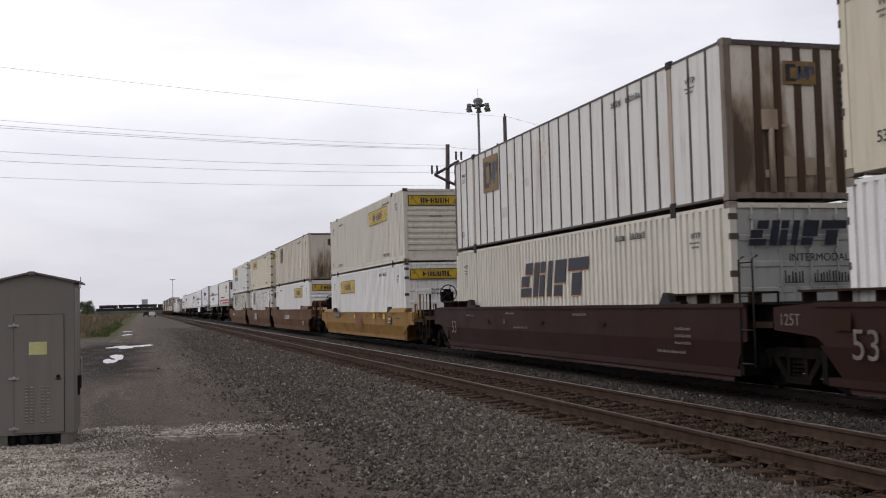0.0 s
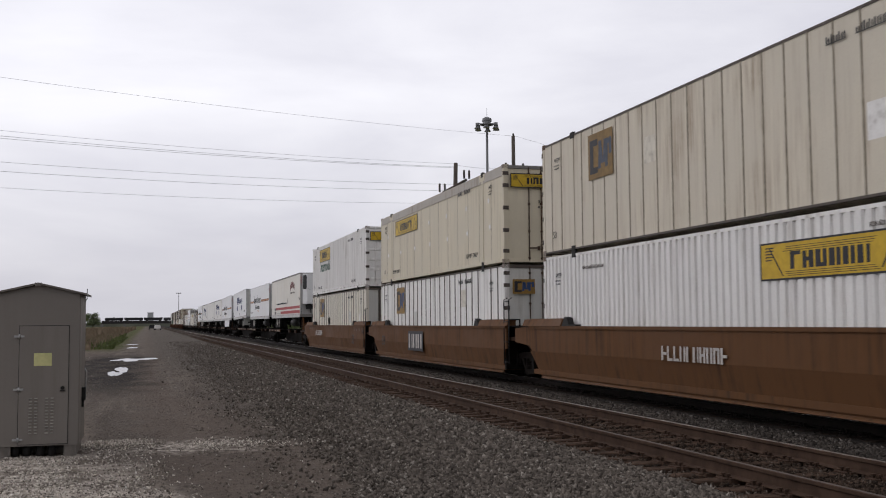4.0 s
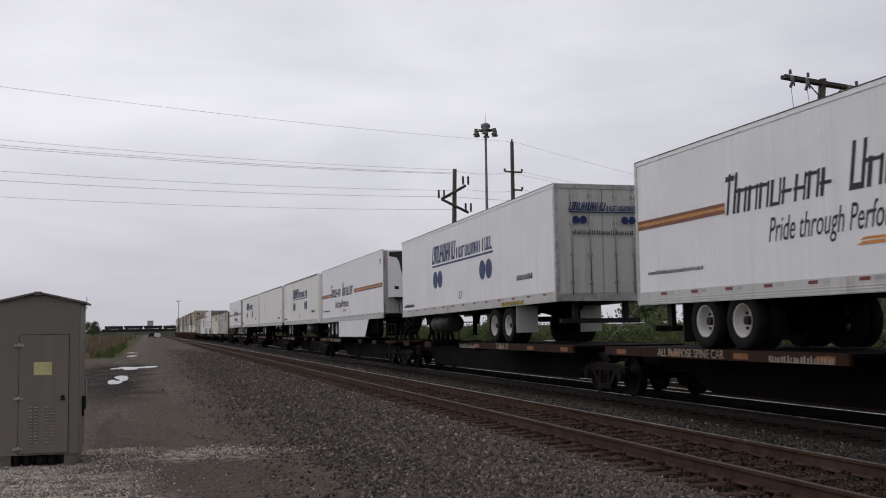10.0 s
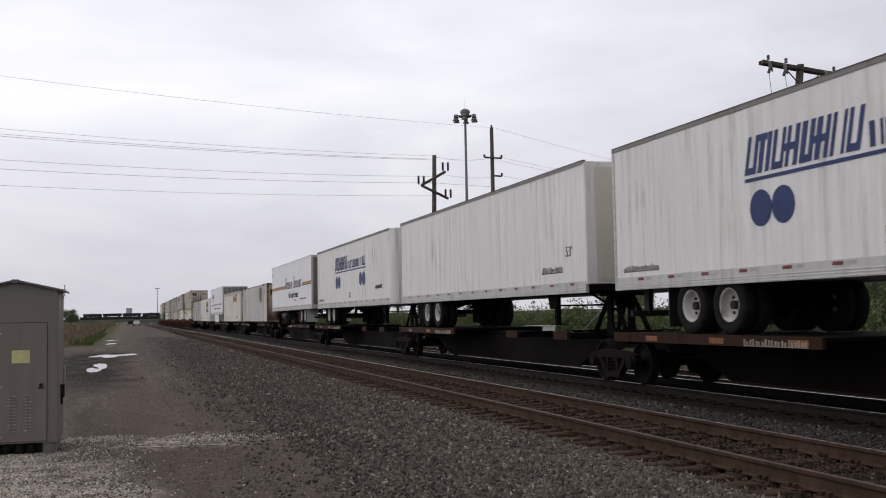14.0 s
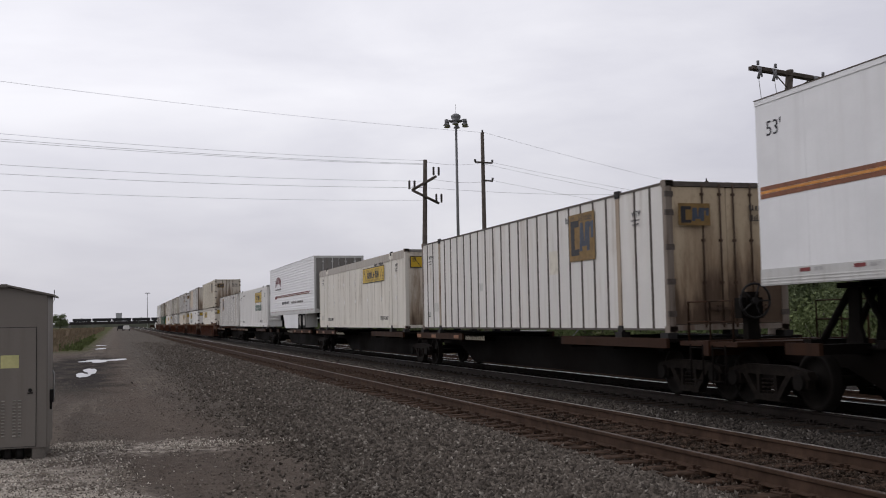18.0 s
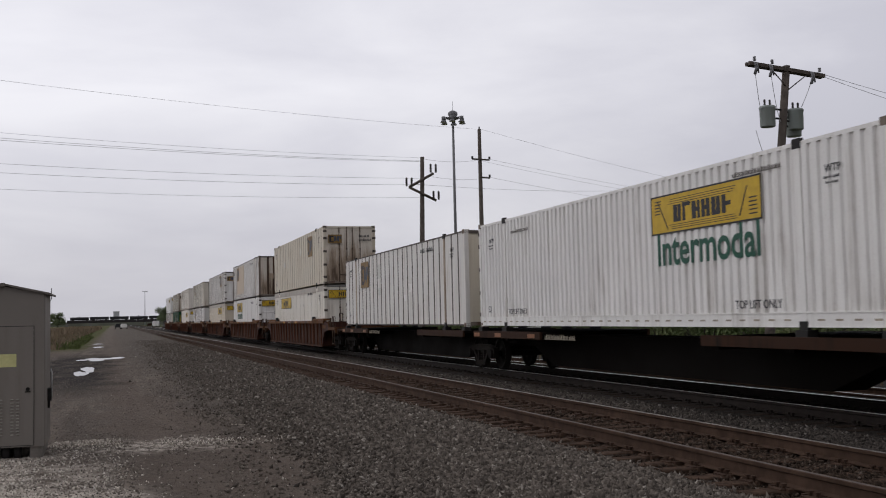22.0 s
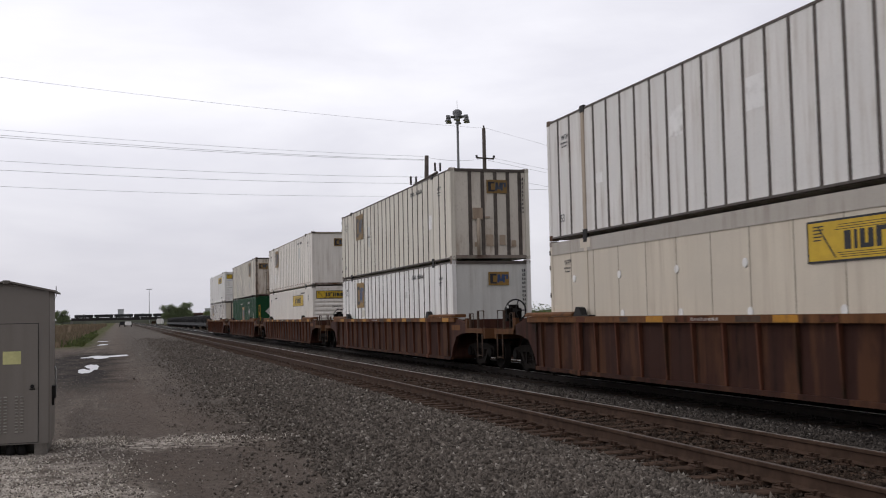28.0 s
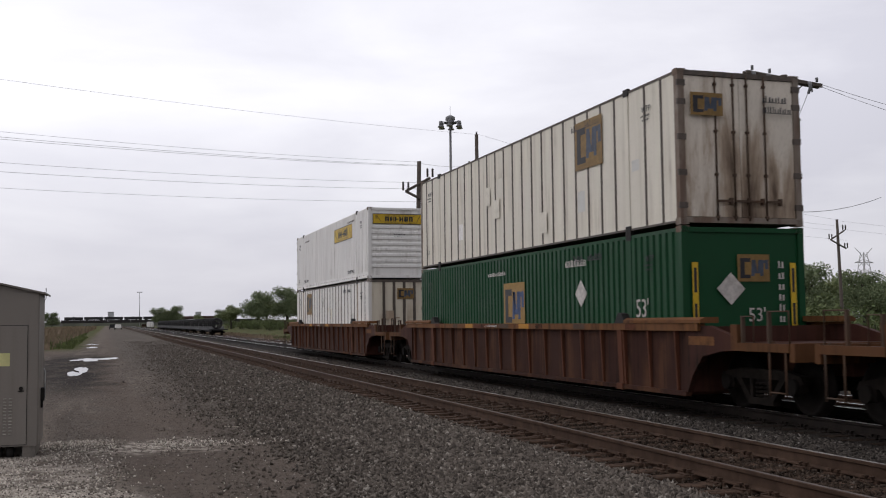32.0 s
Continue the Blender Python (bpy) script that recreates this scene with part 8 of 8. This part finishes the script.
for x, y, w, d, h in ((4, 1500, 8, 8, 18), (101, 1250, 6, 6, 14.5)):
    ob = thing("far_building", pose(x, y, -0.5), "pale grey block of a building on the horizon", "building", "far buildings")
    k = Mesh()
    k.box(-w / 2, w / 2, 0, d, 0, h)
    part("wall", k.make("wall", PALEBLOCK), ob)
    k = Mesh()
    k.box(-w / 2 - 0.4, w / 2 + 0.4, -0.4, d + 0.4, h, h + 0.6)
    part("roof", k.make("roof", PALEBLOCK), ob)
ob = thing("utility_box", pose(25.5, 62, -0.5), "white metal utility box in the grass", "box")
k = Mesh()
k.box(-0.85, 0.85, 0, 0.8, 0.1, 1.15)
part("body", k.make("body", WHITE), ob)
k = Mesh()
k.box(-0.9, 0.9, -0.05, 0.85, 1.15, 1.2)
part("lid", k.make("lid", GREY_END), ob)

# standing water on the road
def puddle_material():
    q = Nodes("standing_water")
    q.b.inputs["IOR"].default_value = 1.33
    q.bump(q.noise(q.coord(), 3.0, 2), 0.02, 0.004)
    return q.done((0.03, 0.027, 0.023), 0.03)


WATER = puddle_material()
PUDDLES = ((-0.95, 43.5, 0.24, 2.6), (-1.15, 40.0, 0.22, 1.9), (-0.85, 55.4, 0.55, 2.0), (0.05, 56.6, 0.5, 1.3), (-0.45, 55.9, 0.45, 1.0), (-1.5, 54.6, 0.22, 1.0), (-1.1, 84.0, 0.42, 1.7), (-1.3, 97.5, 0.4, 1.6))
for j, (x, y, rx, ry) in enumerate(PUDDLES):
    r = random.Random(j + 40)
    ph = [r.uniform(0, 6.28) for q in range(4)]
    pts = []
    for q in range(40):
        a = 2 * math.pi * q / 40
        s = 1 + 0.22 * math.sin(2 * a + ph[0]) + 0.14 * math.sin(3 * a + ph[1]) + 0.08 * math.sin(7 * a + ph[2])
        pts.append((rx * s * math.cos(a), ry * s * math.sin(a)))
    zt = max(height(x + px, y + py) for px, py in pts) + 0.006
    k = Mesh()
    k.prism(pts, "z", -0.03, 0.0)
    one("puddle", k.make("puddle", WATER), pose(x, y, zt), "shallow rain puddle that mirrors the pale sky", "puddle", "puddles on the dirt road")


def dropped_stick():
    k = Mesh()
    k.prism([(-0.012, 0.0), (0.012, 0.0), (0.016, 0.016), (-0.010, 0.020)], "y", -0.14, 0.14)
    one("stick", k.make("stick", plain("bleached_wood", (0.42, 0.37, 0.31), 0.9)), pose(2.07, 18.6, height(2.07, 18.6) + 0.006, 0, 0, 52), "bleached piece of wood lying on the gravel", "stick")


dropped_stick()


# ---- loose stone, grass, ties ----
def stone_material(name, lo, hi, tint):
    q = Nodes(name)
    geo = q.add("NewGeometry")
    ramp = q.add("ValToRGB")
    e = ramp.color_ramp.elements
    e[0].position, e[0].color = 0.0, (*lo, 1)
    e[1].position, e[1].color = 0.93, (*hi, 1)
    n = e.new(1.0)
    n.color = (*tint, 1)
    q.link(geo.outputs["Random Per Island"], ramp.inputs[0])
    v = q.noise(q.coord((1, 1, 1), False), 30, 3)
    c = q.mix(q.span(v, 0.35, 0.7, 0.0, 0.28), ramp.outputs[0], tuple(a * 0.6 for a in lo))
    return q.done(c, 0.9, 0.0, 0.1)


STONE = stone_material("ballast_stone", (0.046, 0.0385, 0.0325), (0.168, 0.143, 0.120), (0.33, 0.30, 0.26))
DARKSTONE = stone_material("dark_shoulder_stone", (0.018, 0.0152, 0.0132), (0.086, 0.074, 0.064), (0.20, 0.185, 0.17))
# dark ballast, blackened further to hold the train's shade
SHADED_STONE = stone_material("shaded_black_stone", (0.0085, 0.0070, 0.0060), (0.034, 0.029, 0.025), (0.07, 0.062, 0.055))
RUSTSTONE = stone_material("rust_stained_stone", (0.0130, 0.0088, 0.0062), (0.064, 0.045, 0.033), (0.13, 0.107, 0.09))
PEBBLE = stone_material("road_pebble", (0.080, 0.067, 0.056), (0.180, 0.152, 0.127), (0.33, 0.30, 0.265))
PALESTONE = stone_material("pale_crushed_stone", (0.24, 0.212, 0.180), (0.66, 0.60, 0.52), (0.6670, 0.6235, 0.5655))
OCTA = np.array([(1, 0, 0), (-1, 0, 0), (0, 1, 0), (0, -1, 0), (0, 0, 1), (0, 0, -1)], float)
OCTA_F = np.array([(0, 2, 4), (2, 1, 4), (1, 3, 4), (3, 0, 4), (2, 0, 5), (1, 2, 5), (3, 1, 5), (0, 3, 5)])


def scatter(name, regions, mat, label, seed):
    """Many small angular stones as one sheet of loose stuff. regions: x0, x1, y0, y1, stones a square metre, radius, height of the bed or None."""
    g = np.random.default_rng(seed)
    allv, count = [], 0
    for x0, x1, y0, y1, n, rad, bed in regions:
        # thinner with distance, so that no edge shows
        u = g.uniform(size=n)
        y = 1 / (1 / y0 + u * (1 / y1 - 1 / y0))
        x = g.uniform(x0, x1, n)
        if bed is None:
            x = np.where(g.uniform(size=n) < 0.4, x + g.normal(size=n) * 0.7, x)
            x = np.where(x > 5.75, 11.5 - x, x)
            # wheel tracks keep the bare earth clear
            for c0, lean, far in ((2.9, 0.09, 60.0), (1.9, 0.085, 21.0)):
                d = x - (c0 - lean * np.minimum(y, far)) + 0.25 * np.sin(y * 1.3) + 0.15 * np.sin(y * 3.1)
                keep = (np.abs(d) > 0.32) | (y > 22) | (g.uniform(size=n) < 0.22)
                x = np.where(keep, x, x + np.sign(d) * g.uniform(0.35, 1.1, n))
        if name == "ballast_stones":
            # the bed thins out over the edge of the dirt road
            d = x - (3.6 - 0.06 * np.minimum(y, 60)) + 0.3 * np.sin(y * 0.7) + 0.2 * np.sin(y * 2.3)
            gone = (d < 0) & (g.uniform(size=n) > np.exp(np.minimum(d, 0) / 0.75))
            x = np.where(gone, np.minimum(x - 2 * d, 5.6 - g.uniform(0, 2, n)), x)
        if bed is None:
            z = np.array([height(a, b) for a, b in zip(x, y)])
        else:
            z = np.full(n, bed)
        if bed is None:
            # stones lie drowned in the puddles
            for px, py, ax, ay in PUDDLES:
                z = np.where(((x - px) / ax) ** 2 + ((y - py) / ay) ** 2 < 1.5, z - 0.12, z)
        if name == "road_pebbles":
            z = z - rad * g.uniform(0.1, 0.7, n)      # trodden into the dirt
        r = rad * g.uniform(0.55, 1.35, n) * np.clip(0.9 + y / 160, 0.9, 1.3)
        dirs = g.normal(size=(n, 3, 3))
        qx, _ = np.linalg.qr(dirs)
        shape = OCTA[None] * g.uniform(0.55, 1.25, (n, 6, 1)) * np.array([1.5, 0.95, 0.62])
        v = np.einsum("nij,nkj->nki", qx, shape) * r[:, None, None]
        v += np.stack([x, y, z + r * g.uniform(0.15, 0.7, n)], 1)[:, None, :]
        allv.append(v.reshape(-1, 3))
        count += n
    v = np.concatenate(allv)
    f = (OCTA_F[None] + 6 * np.arange(count)[:, None, None]).reshape(-1)
    me = bpy.data.meshes.new(name)
    me.vertices.add(len(v))
    me.vertices.foreach_set("co", v.ravel())
    me.loops.add(len(f))
    me.loops.foreach_set("vertex_index", f)
    me.polygons.add(len(f) // 3)
    me.polygons.foreach_set("loop_start", np.arange(0, len(f), 3))
    me.materials.append(mat)
    me.update(calc_edges=True)
    one(name, me, pose(0, 0, 0), label, "gravel", kind="stuff")


BED = -0.205
scatter("ballast_stones", ((3.4, 5.75, 6.0, 90, 42000, 0.033, None), (2.2, 5.75, 8.0, 110, 32000, 0.026, None), (1.5, 4.0, 8.0, 110, 9000, 0.022, None)),
        STONE, "loose grey crushed ballast stone", 1)
scatter("shoulder_stones", ((8.3, 9.6, 8, 90, 14000, 0.031, BED - 0.01),), DARKSTONE, "dark ballast between the two tracks", 5)
scatter("track_stones", ((6.28, 7.6, 6.5, 70, 13000, 0.026, BED - 0.008), (7.75, 8.4, 6.5, 70, 5000, 0.026, BED - 0.012), (5.55, 6.12, 6.5, 70, 4500, 0.025, BED - 0.024)), RUSTSTONE, "rust-stained ballast between the rails", 4)
scatter("oily_stones", ((9.35, 12.7, 9, 60, 9000, 0.030, BED - 0.025),), SHADED_STONE, "dark ballast with the train's shade in its colour", 6)
scatter("road_pebbles", ((-4.2, 2.9, 8.5, 70, 28000, 0.012, None), (0.8, 2.9, 8.5, 80, 4500, 0.017, None)), PEBBLE, "scattered pebbles on the dirt road", 2)
scatter("pale_stones", ((-3.4, -0.9, 9.0, 15.2, 7500, 0.016, None), (-0.9, 0.1, 10.0, 16.6, 1300, 0.014, None), (-0.9, 0.3, 16.2, 17.0, 500, 0.017, None), (0.6, 1.6, 15.6, 16.3, 380, 0.017, None)), PALESTONE, "pale crushed stone round the cabinet", 3)


def blades(name, regions, mats, label, seed):
    r = random.Random(seed)
    k = Mesh()
    for x0, x1, y0, y1, n, h, mi in regions:
        for q in range(n):
            x, y = r.uniform(x0, x1), r.uniform(y0, y1)
            z = height(x, y) - 0.02
            a = r.uniform(0, 6.28)
            w = r.uniform(0.03, 0.07) * (1 + y / 120)
            hh = h * r.uniform(0.5, 1.3)
            dx, dy = math.cos(a) * w, math.sin(a) * w
            lx, ly = r.uniform(-0.3, 0.3) * hh, r.uniform(-0.3, 0.3) * hh
            k.quad([(x - dx, y - dy, z), (x + dx, y + dy, z), (x + dx * 0.7 + lx * 0.5, y + dy * 0.7 + ly * 0.5, z + hh * 0.6), (x + lx, y + ly, z + hh)], mi)
    me = bpy.data.meshes.new(name)
    me.from_pydata(k.v, [], k.f)
    for m in mats:
        me.materials.append(m)
    me.polygons.foreach_set("material_index", k.i)
    one(name, me, pose(0, 0, 0), label, "grass", kind="stuff")


DRY = plain("dry_weeds", (0.20, 0.150, 0.100), 0.9, 0, 0.35, 0.5)
LUSH = plain("green_grass", (0.088, 0.108, 0.033), 0.8, 0, 0.35, 0.5)
blades("grass", ((-7.5, -3.4, 82, 190, 3000, 0.34, 1), (-8, -3.6, 78, 190, 2400, 0.5, 0), (-30, -6.8, 60, 240, 7000, 1.05, 0), (-4.4, -2.4, 80, 150, 1200, 0.2, 1), (-16, -4, 190, 420, 3000, 1.0, 0), (21, 33, 12, 140, 9000, 0.4, 1), (19, 24, 20, 300, 2500, 0.35, 0)), (DRY, LUSH), "rough grass and dry weeds along the yard", 9)

TIES = [tie_mesh(s, TIE, RAIL_RUST) for s in range(6)]
# the train's shade is in this wood's colour
SHADED_TIES = [tie_mesh(s, plain("shaded_tie_wood", (0.026, 0.0185, 0.0140), 0.95, 0.0, 0.4, 9.0, 0.5, gloss=0.05), RAIL_SHADED) for s in range(4)]
rnd = random.Random(8)
for j in range(280):
    part("tie", TIES[j % 6], NEAR_TRACK, "", pose(rnd.uniform(-0.03, 0.03), 5.0 + j * 0.52 + rnd.uniform(-0.03, 0.03), rnd.uniform(-0.008, 0.006), 0, 0, rnd.uniform(-1.5, 1.5)))
for j in range(90):
    part("tie", SHADED_TIES[j % 4], FAR_TRACK, "", pose(rnd.uniform(-0.03, 0.03), 7.0 + j * 0.52, rnd.uniform(-0.008, 0.006), 0, 0, rnd.uniform(-1, 1)))


# ---- what moves ----
def travelled(t):
    """How far the train has gone, in metres."""
    return 13.3604 * t + 0.070906 * t ** 2 - 0.00139720 * t ** 3 + 0.0000146576 * t ** 4


def motions():
    for ob, y, z, tilt in MOVING:
        walk(ob, [(t, pose(TRAIN_X, y - travelled(t), z, tilt)) for t in range(0, 33, 2)])
    first = {}
    for w, axle in WHEELS:
        if axle not in first:
            y = -0.89 if axle == 0 else 0.89
            walk(w, [(f / 30, pose(0, y, 0.457, math.degrees(travelled(f / 30) / 0.457))) for f in range(0, 961)])
            first[axle] = w
        else:
            lead = first[axle].animation_data
            w.rotation_mode = "QUATERNION"
            w.animation_data_create()
            w.animation_data.action = lead.action
            w.animation_data.action_slot = lead.action_slot


motions()
